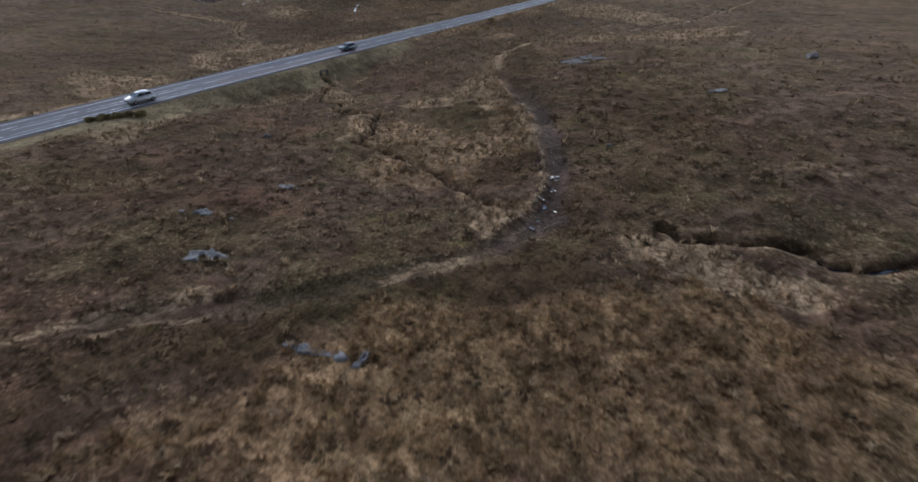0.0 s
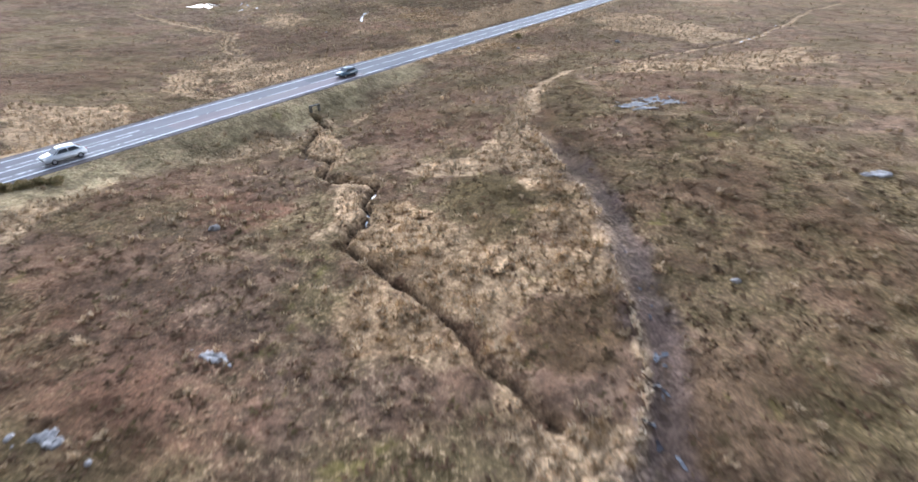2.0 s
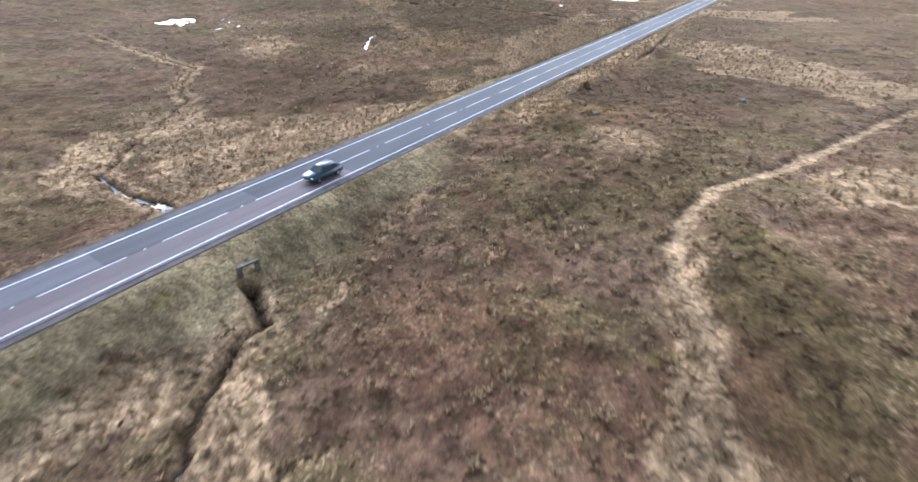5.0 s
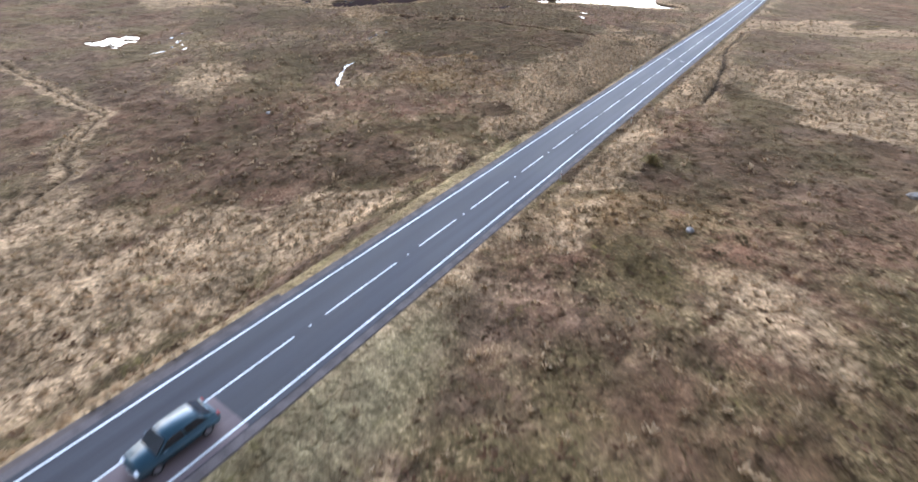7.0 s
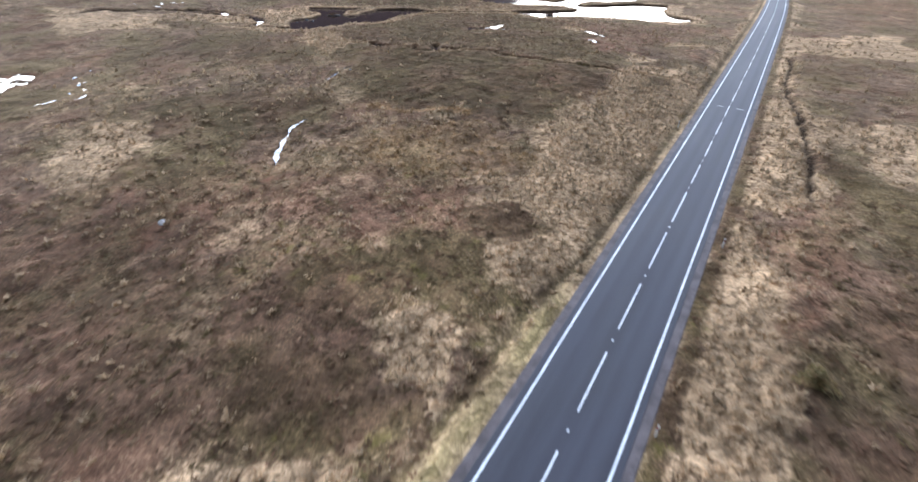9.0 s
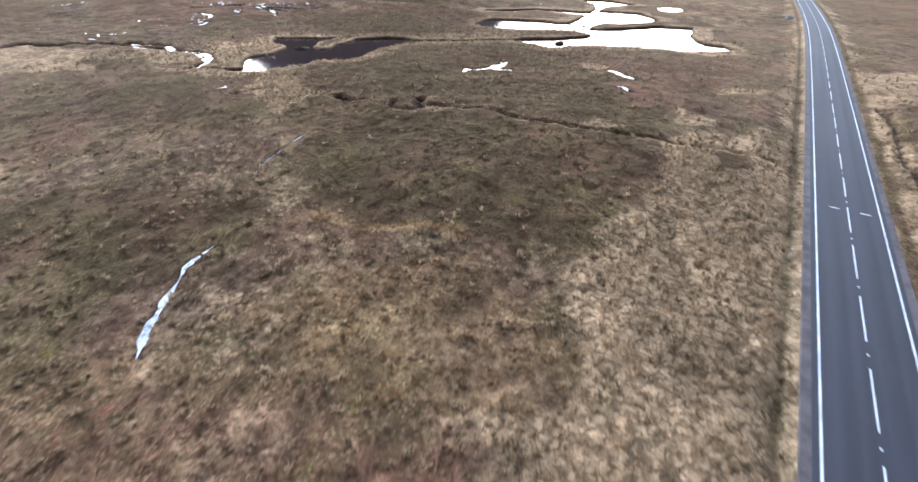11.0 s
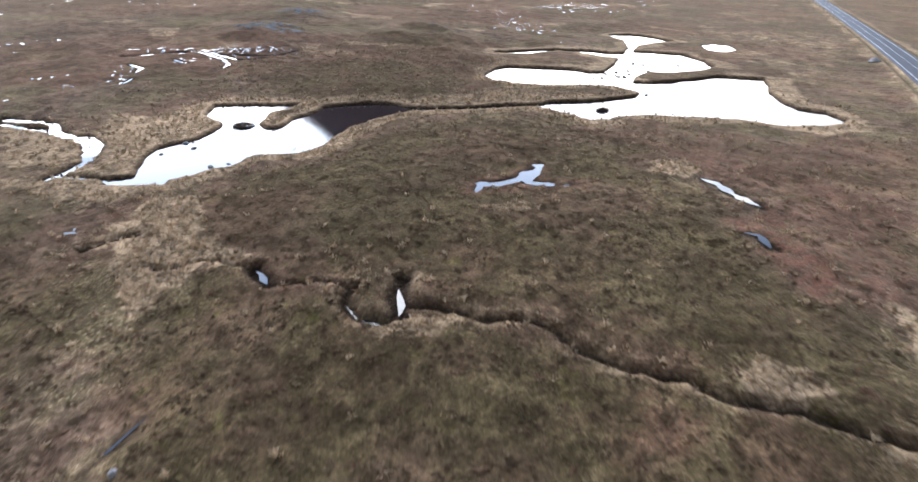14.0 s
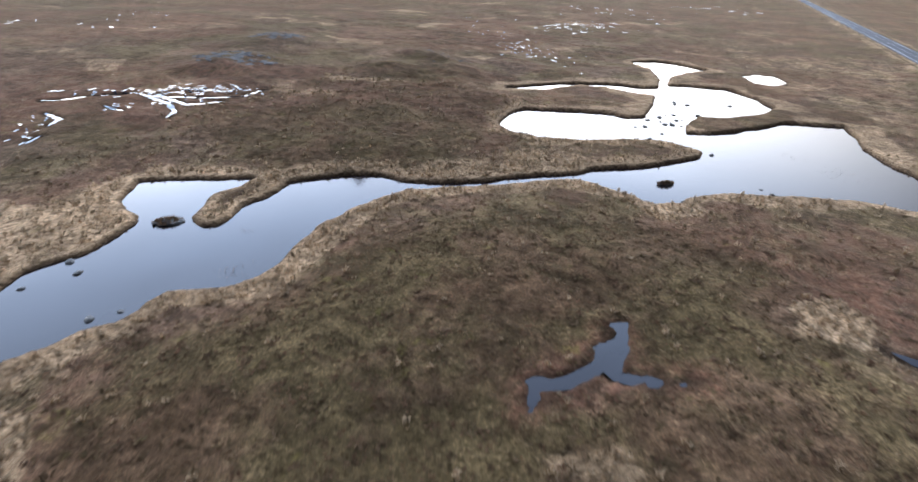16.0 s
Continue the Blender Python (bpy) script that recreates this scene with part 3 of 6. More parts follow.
patch("straw", 0.76, (15.1, 61.5), (28.2, 67.6), (58.7, 39.5), (51.1, 19.8), (31.1, 36.8))
patch("straw", 0.81, (36.4, -34), (42.8, -49.6), (47.6, -57.9), (52.2, -63.7), (55, -68), (57.1, -70.4), (58.3, -72.5), (53.9, -75.1), (51.1, -72.2), (48, -69.1), (44, -63.4), (40.7, -64.1), (39.7, -58.3), (40, -51.7), (36.3, -39.2))
patch("straw", 0.81, (36.7, -69), (39.5, -63.8), (41.5, -57.7), (45.5, -62.8), (42.7, -66.2), (39.7, -69))
patch("straw", 0.86, (31.3, -74.1), (33.2, -73.1), (37.1, -77.7), (38.9, -80), (36.3, -79.7), (33, -77.2))
patch("straw", 0.7, (-0, -83.4), (2.9, -78.8), (8.7, -70.9), (9.3, -63.9), (15.5, -65.7), (12.1, -74.5), (7.4, -81.7), (6, -85.2))
patch("straw", 0.7, (16.3, -52.7), (8.6, -37.8), (12.5, -43.9), (15.9, -56.2))
patch("straw", 0.76, (13.5, 36), (16.7, 55.3), (38.1, 57.7), (57.4, 39.2), (47.8, 25.9), (30.2, 29.7))
patch("straw", 0.7, (50.6, -16.4), (57.7, 6), (72, 27.1), (67.7, -11), (57.7, -19.6))
patch("straw", 0.86, (-30.3, -74.3), (-26.7, -70.5), (-31.9, -64.9), (-23.3, -67), (-17.1, -73.4), (-13.8, -79.4))
patch("straw", 0.76, (-39.7, -51.6), (-49.6, -40.6), (-28.8, -48.5), (-17.5, -49.5), (-24.3, -54.2), (-34.4, -55.3))
patch("straw", 0.76, (-12, 6.5), (-14.6, 76.7), (-7.6, 79.7), (-1.4, 34.3), (-4.4, 6.8))
patch("straw", 0.7, (-16.4, -0.9), (-8.9, 1.9), (-6.5, -5.9))
patch("straw", 0.56, (-53.5, -37.7), (-49.6, -32.7), (-47, -26.6), (-27.7, -27), (-19.9, -18.9), (-11.5, -13.7), (-8.2, -12.3), (-8.2, -20.8), (-10.8, -27.8), (-11.9, -38.1), (-11.7, -47.1), (-14.1, -49.9))
patch("straw", 0.6, (-77.5, 4.5), (-75, 12.7), (-61.6, 7.1), (-59.7, -0.8), (-67.5, -1.8))
patch("straw", 0.81, (-17.8, 17.4), (-14.6, 25.6), (-19.9, 39.9), (-14, 48.6), (-16.6, 67.4), (-10.3, 80.8), (-6.4, 64.4), (-5.5, 24.9), (-7, 8.3), (-10, 5.4))
patch("straw", 0.66, (-15.5, -1), (-13.1, 2.6), (-8.9, 2.1), (-7.4, -2.8), (-11, -5.5))
patch("straw", 0.81, (4.1, 13.2), (8, 18.9), (8.9, 30.9), (8, 65.8), (11.6, 59.1), (12.7, 33.8), (11.7, 9.6), (10.8, 5.5), (7.8, -1.4))
patch("straw", 0.81, (10.6, 58.4), (20.9, 67.7), (33.4, 61.5), (42.3, 51.6), (41.6, 42.3), (31.3, 42.9), (19.8, 43.6))
patch("straw", 0.42, (18.2, -10.2), (22.8, -9.1), (27.4, -10.1), (30.8, -15.8), (30.1, -20.6), (26.5, -18.2), (22.5, -17.7))
patch("straw", 0.55, (5.9, -9.1), (10.1, -2.1), (11.3, -12.3), (8.3, -14.9))
patch("straw", 0.36, (8.4, -37.4), (10.5, -34.1), (13.2, -35.1), (12.7, -40.8), (11.5, -43.9), (9.2, -43.5))
patch("straw", 0.86, (-18.4, 66.7), (-11.9, 79.8), (-3, 67.8), (-3.4, 37.9), (-4.4, 24.2), (-5.6, 20), (-12.2, 19.5), (-18.7, 21.6), (-16, 27.3), (-21.2, 39.9))
patch("straw", 0.86, (-13.7, 11.6), (-9.8, 14.5), (-4.8, 14.6), (-5.9, 10.1), (-8.5, 8.1))
patch("straw", 0.7, (-15, -0.1), (-13.6, 3.2), (-8.7, 1.3), (-7.6, -2.2), (-10.8, -3.9), (-14.3, -3.3))
patch("straw", 0.75, (-19.1, -17.2), (-17.8, -14.9), (-13.7, -12.2), (-8.6, -10.6), (-8.1, -13.5), (-8.9, -17.5), (-10.7, -20.9), (-13.7, -22.5))
patch("straw", 0.6, (-28.5, -25.4), (-28.9, -22.4), (-24.9, -20.3), (-19.4, -22.3), (-18.7, -25.3), (-22.5, -27.4))
patch("straw", 0.36, (-31.9, -7.1), (-32.8, -3.2), (-27.6, -5.1), (-24.3, -10.7), (-26.9, -11.1))
patch("straw", 0.71, (-72.5, 0.9), (-75, 6.4), (-70, 9.1), (-61.9, 2.7), (-64.6, -0.7))
patch("straw", 0.86, (5.1, 8), (7.6, 13.4), (9.6, 8.9), (11, 3.7), (9.6, -0.7), (6.5, -1.3), (4.6, 1.5))
patch("straw", 0.81, (5.3, 41.3), (5.6, 73.8), (9.3, 72.1), (10.9, 40.4), (14.9, 40.8), (15.5, 33.5), (11.7, 32.8), (6.6, 31.3))
patch("straw", 0.81, (10.5, 65.6), (16.7, 65.8), (26, 54.4), (25, 45.2), (20.2, 46.4), (15.4, 56))
patch("straw", 0.7, (7.2, 134.2), (36.6, 148.1), (33.3, 122.1), (19.4, 116.8), (9.2, 112.5))
patch("straw", 0.96, (-17.8, 73), (-16.4, 82.5), (-8.1, 73.1), (-4.4, 60.6), (-4.6, 37.5), (-4.3, 25.9), (-5.3, 17.3), (-4.8, 12.7), (-6.2, 8.6), (-8.6, 7.2), (-9.7, 8.2), (-12.6, 8.2), (-13, 11.9), (-10.1, 14.6), (-7.8, 19.5), (-11, 19), (-12.9, 19.4), (-17, 21.9), (-19.1, 20.8), (-20.9, 23), (-17.6, 25.4), (-17.1, 32.4), (-14.6, 42.6), (-16.4, 55))
patch("straw", 0.35, (-36, 12.2), (-33.3, 17.2), (-27.2, 16.5), (-29.2, 13), (-32.2, 10.7))
patch("straw", 0.71, (-82.3, 10.1), (-71.7, 15.4), (-64.9, 9), (-67, 4.3))
patch("straw", 0.3, (-39.3, -0.7), (-36.4, 5.8), (-31, 6.4), (-29.7, 0), (-33.2, -3.6))
patch("straw", 0.86, (4.6, 74.6), (8, 75.3), (8.7, 55.8), (11.8, 45.3), (10.4, 34.8), (5.4, 38.1), (3.9, 52.8))
patch("straw", 0.76, (11.2, 66.1), (14.1, 64), (12.5, 50.7), (11.3, 55.7))
patch("straw", 0.81, (6.1, 146), (26, 151.3), (22, 124.2), (9.7, 125.5))
patch("straw", 0.65, (4, 27.8), (7.3, 27.1), (8.8, 22.5), (8, 16.9), (3.8, 14.4))
patch("straw", 0.91, (-19.5, 78.9), (-18, 80.8), (-13.3, 80.5), (-6.2, 81.4), (-9.6, 51.6), (-15.6, 46.4), (-15.5, 52), (-15.4, 59.2), (-16.2, 65), (-19.2, 71.1))
patch("straw", 0.96, (-92.5, 62.3), (-89.3, 69.2), (-77.1, 64.6), (-75.9, 59), (-73.7, 54.7), (-82.8, 57.8))
patch("straw", 0.86, (-46.5, 112.9), (-41.6, 114.2), (-41, 109.6), (-45.5, 108))
patch("straw", 0.7, (-18.4, 107.5), (-10.2, 113.8), (-10.6, 107.4), (-17.5, 102.2))
patch("straw", 0.6, (-23.3, 88.4), (-16.5, 87.5), (-15.3, 83.4), (-20.4, 81.5))
patch("straw", 0.65, (-32.4, 73), (-28, 74.5), (-27.8, 71.1), (-31, 70.2))
patch("straw", 0.96, (-96.6, 69.3), (-91.1, 72.1), (-80.2, 66.8), (-73.1, 65.6), (-72.9, 63.5), (-77.1, 60.4), (-80.2, 57.8), (-84.3, 58.8), (-88.3, 62.7))
patch("straw", 0.76, (-80.8, 57.5), (-76.4, 58.8), (-73.8, 55.8), (-76.4, 55.2))
patch("straw", 0.71, (-56.2, 63.6), (-55.1, 66.6), (-51.2, 68.1), (-51.3, 65.7), (-53.5, 63))
patch("straw", 0.7, (-32.9, 72.5), (-31.3, 75.4), (-26.8, 75.9), (-26.2, 73.9), (-29.4, 72.4))
patch("straw", 0.91, (-47.1, 112.2), (-42.4, 116.4), (-39.4, 113.2), (-41.2, 108.5), (-44.7, 108.9))
patch("straw", 0.6, (-59.7, 86), (-56.2, 88.6), (-53.3, 87.9), (-58.8, 84.6))
patch("straw", 0.76, (-199.5, 129.3), (-195.9, 136.7), (-187.5, 129.8), (-190.4, 124.7))
patch("straw", 0.7, (-149.1, 160.8), (-135.5, 165.1), (-128.8, 168.2), (-134.7, 161.8), (-147.6, 157.1))
patch("straw", 0.36, (-70.6, 285.3), (-17.5, 308.1), (-9.5, 285.7), (-26.5, 179.1), (-33.8, 201.6), (-45.9, 212.6), (-48.9, 257.3))
patch("straw", 0.96, (48.8, -117.7), (49.9, -115.7), (51.5, -112.2), (53.1, -111.5), (51.7, -113.8), (50, -116.7), (49.5, -117.9))
patch("straw", 0.86, (49.9, -118.1), (51.2, -115.7), (53.8, -112.6), (54.9, -112.3), (52.9, -114.4), (50.8, -117.3), (50.6, -118.3))
patch("straw", 0.71, (72.3, -91), (76.5, -90.7), (78.6, -91.6), (82.2, -92), (87.1, -91.3), (86.7, -94.9), (82.7, -95.5), (78.7, -95.8), (76, -95.2))
patch("straw", 0.81, (61.1, -105.4), (62.8, -100.9), (64.8, -98.5), (65, -101), (62.8, -103.3), (61.8, -105.3))
patch("straw", 0.86, (60.2, -92.8), (65.4, -89.5), (66.7, -91.6), (66.4, -94.9), (63.6, -96.3))
patch("straw", 0.76, (6.4, -97.9), (10.3, -92.8), (16.8, -95.5), (15.2, -99.4))
patch("straw", 0.36, (80.1, -78), (85.8, -72.7), (88.9, -73.4), (88.6, -77), (82.7, -80.5))
patch("dark", 1, (56.9, -82.7), (61.3, -79.7), (63.4, -82.4), (64.1, -86.1), (62, -87.2), (59.5, -87.8), (57.7, -85.7))
patch("dark", 1, (43.4, -72.5), (46.4, -67.6), (51.4, -67.9), (52.2, -73.2), (48.5, -75.6))
patch("dark", 0.75, (59.5, -61.2), (64.4, -58.4), (70.1, -62.2), (75.6, -63), (77.6, -67), (77.1, -73.6), (73.9, -72.8), (69.9, -70.3), (64.8, -69), (60.1, -65.7))
patch("dark", 0.8, (66.5, -78.5), (69.9, -81.2), (73.8, -83.5), (76.2, -84.3), (76, -86.3), (68.6, -90.5), (65.8, -87.8))
patch("dark", 1, (40.7, -70.5), (43.2, -67.3), (47, -65.5), (48.9, -70.6), (51.8, -71.8), (52.1, -73.6), (49.4, -75.8), (46.1, -74.9))
patch("dark", 0.95, (36.5, -27.6), (46.6, -36.2), (49.7, -54.5), (52.7, -61), (49.9, -60.1), (45.1, -54.3), (41.3, -46.1))
patch("dark", 0.5, (-90.2, -54.8), (-93.5, -39.9), (-69.9, -33), (-39.7, -51.6), (-44, -60.6), (-38.2, -71.8))
patch("dark", 0.8, (56.3, -46.9), (64, -48.4), (63.4, -59.4), (60.2, -58.7), (55.4, -56.3))
patch("dark", 0.41, (-41.5, -21.4), (-28.5, -17.5), (-41.7, -9.9), (-40.9, -1.5), (-23.5, -3.1), (-13.7, -5.7), (-13.1, -11.9), (-23.9, -17.4))
patch("dark", 1, (9.1, -7.6), (15.6, -8.9), (18.5, -11.3), (19.2, -16.5), (14, -14.7))
patch("dark", 0.7, (16.8, 21.6), (30.2, 31.3), (39.1, 16.2), (35.5, 4.4), (29.5, 13.9), (20, 12.3))
patch("dark", 0.8, (27.3, -23.5), (31.8, -25.4), (35.8, -25.4), (35.6, -28.3), (32, -29.6), (28, -27.5))
patch("dark", 0.7, (7, -38.1), (8.7, -34.4), (9.8, -37.8), (9.8, -41.6))
patch("dark", 0.82, (-17, 18.6), (-12.1, 17.9), (-8.3, 16.9), (-10.8, 13.9), (-14, 12.2))
patch("dark", 0.78, (-22.6, -6.6), (-14.7, -3.5), (-10.4, -5.9), (-6.9, -4.8), (-7.8, -7.9), (-13, -11.8), (-19.5, -12.6))
patch("dark", 0.7, (-27.4, 0.4), (-25.1, 6.6), (-17.7, 5), (-15.6, 0.6), (-17.6, -3.2), (-21.7, -3.4))
patch("dark", 0.85, (10.7, 50.2), (16.7, 46.5), (24.3, 39.3), (22.5, 22.7), (17.8, 27.2), (14.4, 34.6))
patch("dark", 0.3, (-64.9, -12.7), (-59.4, -4.8), (-44.3, -3.1), (-33.6, -7.9), (-40.1, -12.9), (-52.4, -17.2))
patch("dark", 0.82, (-18.2, 16.4), (-16, 18.8), (-12.8, 19.1), (-12.7, 16.7), (-10.2, 16.9), (-10.8, 15.3), (-14.1, 14.1), (-16.7, 13.9))
patch("dark", 0.82, (-20.7, 11.1), (-15.9, 12.5), (-12.4, 10.7), (-11.7, 7.9), (-9.1, 6.9), (-16.1, 3), (-20.4, 3.9), (-20.9, 7.6))
patch("dark", 0.8, (7.4, 97.6), (20.2, 111.2), (16.4, 82.6), (10.6, 85.1))
patch("dark", 0.87, (-67.1, 52.3), (-63, 70.3), (-44, 82.6), (-24.4, 77.8), (-16.9, 59.4), (-17.9, 47.8), (-20.3, 42.6), (-31.2, 38.5), (-36, 42.3), (-48.9, 37.8), (-62.7, 45.2))
patch("dark", 0.55, (-81.2, 20.1), (-75.4, 29.5), (-59.2, 34.9), (-49.3, 33.8), (-46.8, 23.7), (-54.2, 20), (-48.4, 11.9), (-49.4, 5.7), (-59.3, 4.2), (-63.3, 11.1))
patch("dark", 0.87, (-87.2, 73.1), (-86.6, 84), (-78.9, 97.4), (-63.1, 114.9), (-42.6, 108.4), (-35.4, 94.8), (-26.3, 86.3), (-23.1, 81.1), (-19.4, 73.4), (-29.4, 70.6), (-38.2, 69.1), (-44.2, 70.1), (-55.8, 66.8), (-63.3, 64.8), (-71.7, 64.9))
patch("dark", 0.87, (-61, 47.5), (-65.1, 57.1), (-53.9, 64.3), (-40.8, 67.3), (-26.2, 69), (-17.7, 66.7), (-15.5, 60.6), (-15.9, 52.8), (-16.6, 47.6), (-17.7, 45.1), (-30.6, 38.6), (-33.6, 42.2), (-39.1, 38.5), (-45.6, 38.5), (-51.7, 43.1))
patch("dark", 0.9, (-13.4, 69.7), (-14.3, 73.2), (-11.1, 74.2), (-10.5, 70.3), (-13.5, 66.5))
patch("dark", 0.7, (-143.6, 59.8), (-131.2, 71), (-109.9, 63), (-108, 55.6), (-120.7, 52.6))
patch("dark", 0.7, (-120.5, 47.7), (-104.2, 57.2), (-87.5, 55.7), (-76.4, 51.9), (-74.9, 45.4), (-89.3, 42.9), (-100.7, 40.9))
patch("dark", 0.87, (-89, 71.4), (-90.3, 83), (-86.6, 99.7), (-71.8, 115.7), (-48.5, 112.2), (-35.2, 100.2), (-30.4, 90.4), (-26.4, 85.7), (-25.6, 78.5), (-31, 75.7), (-38.8, 74.2), (-44.9, 71.9), (-51.5, 69.6), (-60.8, 69), (-68, 66.1), (-78.1, 65.3))
patch("dark", 0.87, (-76.2, 59.8), (-68.2, 63), (-62.6, 65.1), (-57, 63.1), (-45.8, 68.3), (-33.7, 67.5), (-26.4, 69), (-26.5, 67.6), (-61.1, 46.9), (-70.6, 51.8))
patch("dark", 0.87, (-87.6, 96.6), (-85.2, 107.5), (-74.9, 118.1), (-55.4, 125.4), (-43.7, 126.4), (-47.1, 112.2), (-48.7, 100.7), (-58.7, 90.7), (-64, 84.3), (-71.5, 77.1), (-84.9, 69.6), (-87.5, 73), (-86.7, 79.6), (-86.1, 87.2))
patch("dark", 0.87, (-139.5, 116.5), (-140.1, 134.1), (-130.3, 148.2), (-103.3, 153.3), (-92.4, 142.6), (-97, 121), (-113.9, 110.5), (-125.6, 112.2))
patch("dark", 0.87, (-143.4, 172.7), (-131.6, 189.2), (-116.3, 188.7), (-128.8, 168.2), (-142.8, 162.5))
patch("dark", 0.87, (-168.4, 101.3), (-162.5, 111.4), (-145.7, 108.5), (-141, 102.1), (-156.9, 97.5))
patch("dark", 0.9, (-214.4, 164.4), (-216.2, 180.6), (-198.1, 169.1), (-205.5, 156.6))
patch("dark", 0.7, (-163, 284.9), (-105.9, 326.8), (-56.3, 326.1), (-76.1, 296.2), (-141.4, 269.2))
patch("dark", 1, (51.2, -118.5), (53.7, -111.9), (57.6, -107.4), (62.5, -102.9), (66.5, -97), (72.2, -93.5), (73.8, -96.9), (75.8, -99.3), (72.7, -101.9), (69.4, -104.6), (64.3, -107.9), (60.8, -113), (60.2, -115.2), (53.4, -119.3))
patch("dark", 0.8, (67.6, -80.5), (74, -82.3), (74.5, -87.3), (70.6, -89))
patch("dark", 0.7, (8, -102.8), (16.4, -101), (26.8, -102.7), (25.7, -106.8), (22.2, -107.9))
patch("red", 0.55, (19, -82.7), (24, -77.9), (30.5, -81), (32, -85.5), (25.6, -86.9))
patch("red", 0.75, (20.2, -82.6), (23.9, -80.2), (29.6, -78.7), (31.5, -81.7), (31.1, -85), (28.1, -86))
patch("red", 0.35, (18.3, -48.6), (29.8, -47.7), (35.4, -51.9), (34.1, -58.3), (27.1, -59.6))
patch("red", 0.85, (11.9, -33.5), (16, -33.7), (18.8, -35.1), (19.3, -36.6), (16.3, -36))
patch("red", 1, (15.5, -1.6), (16.7, -1.5), (17.4, -2.2), (16.9, -3.7), (15.8, -3.7))
patch("red", 0.9, (-43.2, 13.4), (-43.4, 10.4), (-44.3, 8.2), (-41.1, 8.9), (-40.3, 13.8))
patch("red", 0.7, (-49.1, -2.5), (-46.1, 0.3), (-46.5, 2.3), (-44.6, 3.2), (-43, -2.6), (-42.9, -4.8))
patch("red", 0.9, (-35.4, 98), (-31, 101.2), (-24.2, 89.9), (-26.9, 85.8), (-30.5, 90.1))
patch("red", 0.5, (-29.8, 59.2), (-27.6, 63.6), (-25.4, 58.6), (-27.3, 54.3))
patch("red", 1, (-30.4, 92.8), (-28, 94.4), (-25.9, 89), (-27.2, 87.1), (-29, 90.1))
patch("red", 0.9, (-32.6, 105.9), (-30.1, 102), (-30.6, 96.9), (-31.7, 99.2))
patch("red", 0.4, (-37.6, 69.4), (-33.8, 68.5), (-33.9, 65), (-36.6, 63.8))
patch("red", 0.65, (-62.3, 96.1), (-58.9, 100.7), (-56.7, 97.2), (-51.6, 98.2), (-54.5, 94.5), (-61, 88.2), (-61.6, 86.8), (-63.3, 91.7))
patch("red", 0.6, (-201, 111.5), (-179.5, 139.7), (-149.5, 149.4), (-109.8, 179.5), (-116.4, 151), (-147.3, 138.9), (-162.4, 115.8), (-175.9, 101.6))
patch("red", 0.4, (-55.6, 127.2), (-43.2, 133.9), (-33.7, 135.1), (-36.5, 119.2), (-46.6, 118.6), (-54.7, 118.9))
patch("red", 0.5, (-202.9, 230.6), (-165.7, 262.4), (-131.7, 247.3), (-143.7, 189.3), (-186.3, 199.9))
patch("red", 0.4, (16.2, -103.4), (27, -100.8), (35.8, -94.7), (48.5, -96.5), (51.5, -101.8), (41.5, -104.2), (31.7, -107.7))
patch("amber", 0.4, (8.2, -2.6), (12.7, -0.5), (20.1, 1.4), (19.5, -3.8), (4.8, -12.3), (6, -6.7))
patch("amber", 0.45, (-41.8, 23.4), (-38.9, 30.5), (-30.1, 36.6), (-21, 32.8), (-17.3, 29.9), (-18.4, 24.9), (-22.9, 22.4), (-30.1, 20.8), (-36.1, 20))
patch("amber", 1, (-49.2, 35.9), (-47, 36.6), (-42.4, 36.6), (-37.7, 39), (-32.7, 40.8), (-31.8, 38.7), (-36.5, 37.7), (-41.4, 35.7), (-46.1, 35))
patch("amber", 1, (62.5, -113.8), (63.3, -108.9), (65.1, -106.6), (70.1, -104.6), (72.8, -102.3), (76.6, -98.9), (80.1, -96), (86.5, -96.5), (86.1, -100))
patch("red", 0.65, (-49.8, 121.8), (-37.3, 124.1), (-21.8, 147.6), (-12.1, 143.7), (-20.7, 86.1), (-25.2, 86.6), (-27.1, 93.8), (-31.1, 96.5), (-32.1, 108.4), (-40.6, 112.1))
patch("red", 0.6, (-198.9, 119.4), (-151.8, 166), (-109.5, 189.5), (-83.7, 131.1), (-113.1, 144.7), (-140.9, 114.3), (-172, 80.7), (-209.1, 94.9))
patch("dark", 0.6, (56, -56.5), (78.5, -55.8), (76, -86.3), (68.6, -90.5), (65.7, -85.3), (62.1, -77.9))
patch("dark", 0.5, (13.5, -14.9), (22.7, -18.5), (30.2, -21.9), (37.1, -9.5), (35.4, -30.5), (16.4, -41.2), (15.1, -34.1))
patch("dark", 0.55, (8.2, -2.6), (21, 9.7), (19.5, -3.8), (4.8, -12.3))
patch("dark", 1.0, (30.5, 156.4), (35.8, 177.4), (42.9, 178), (37.4, 147.8), (31.6, 141.8))
patch("straw", 0.6, (6, 143.3), (29.2, 170.5), (46.5, 148.4), (44.8, 131.5), (23.4, 124.5))
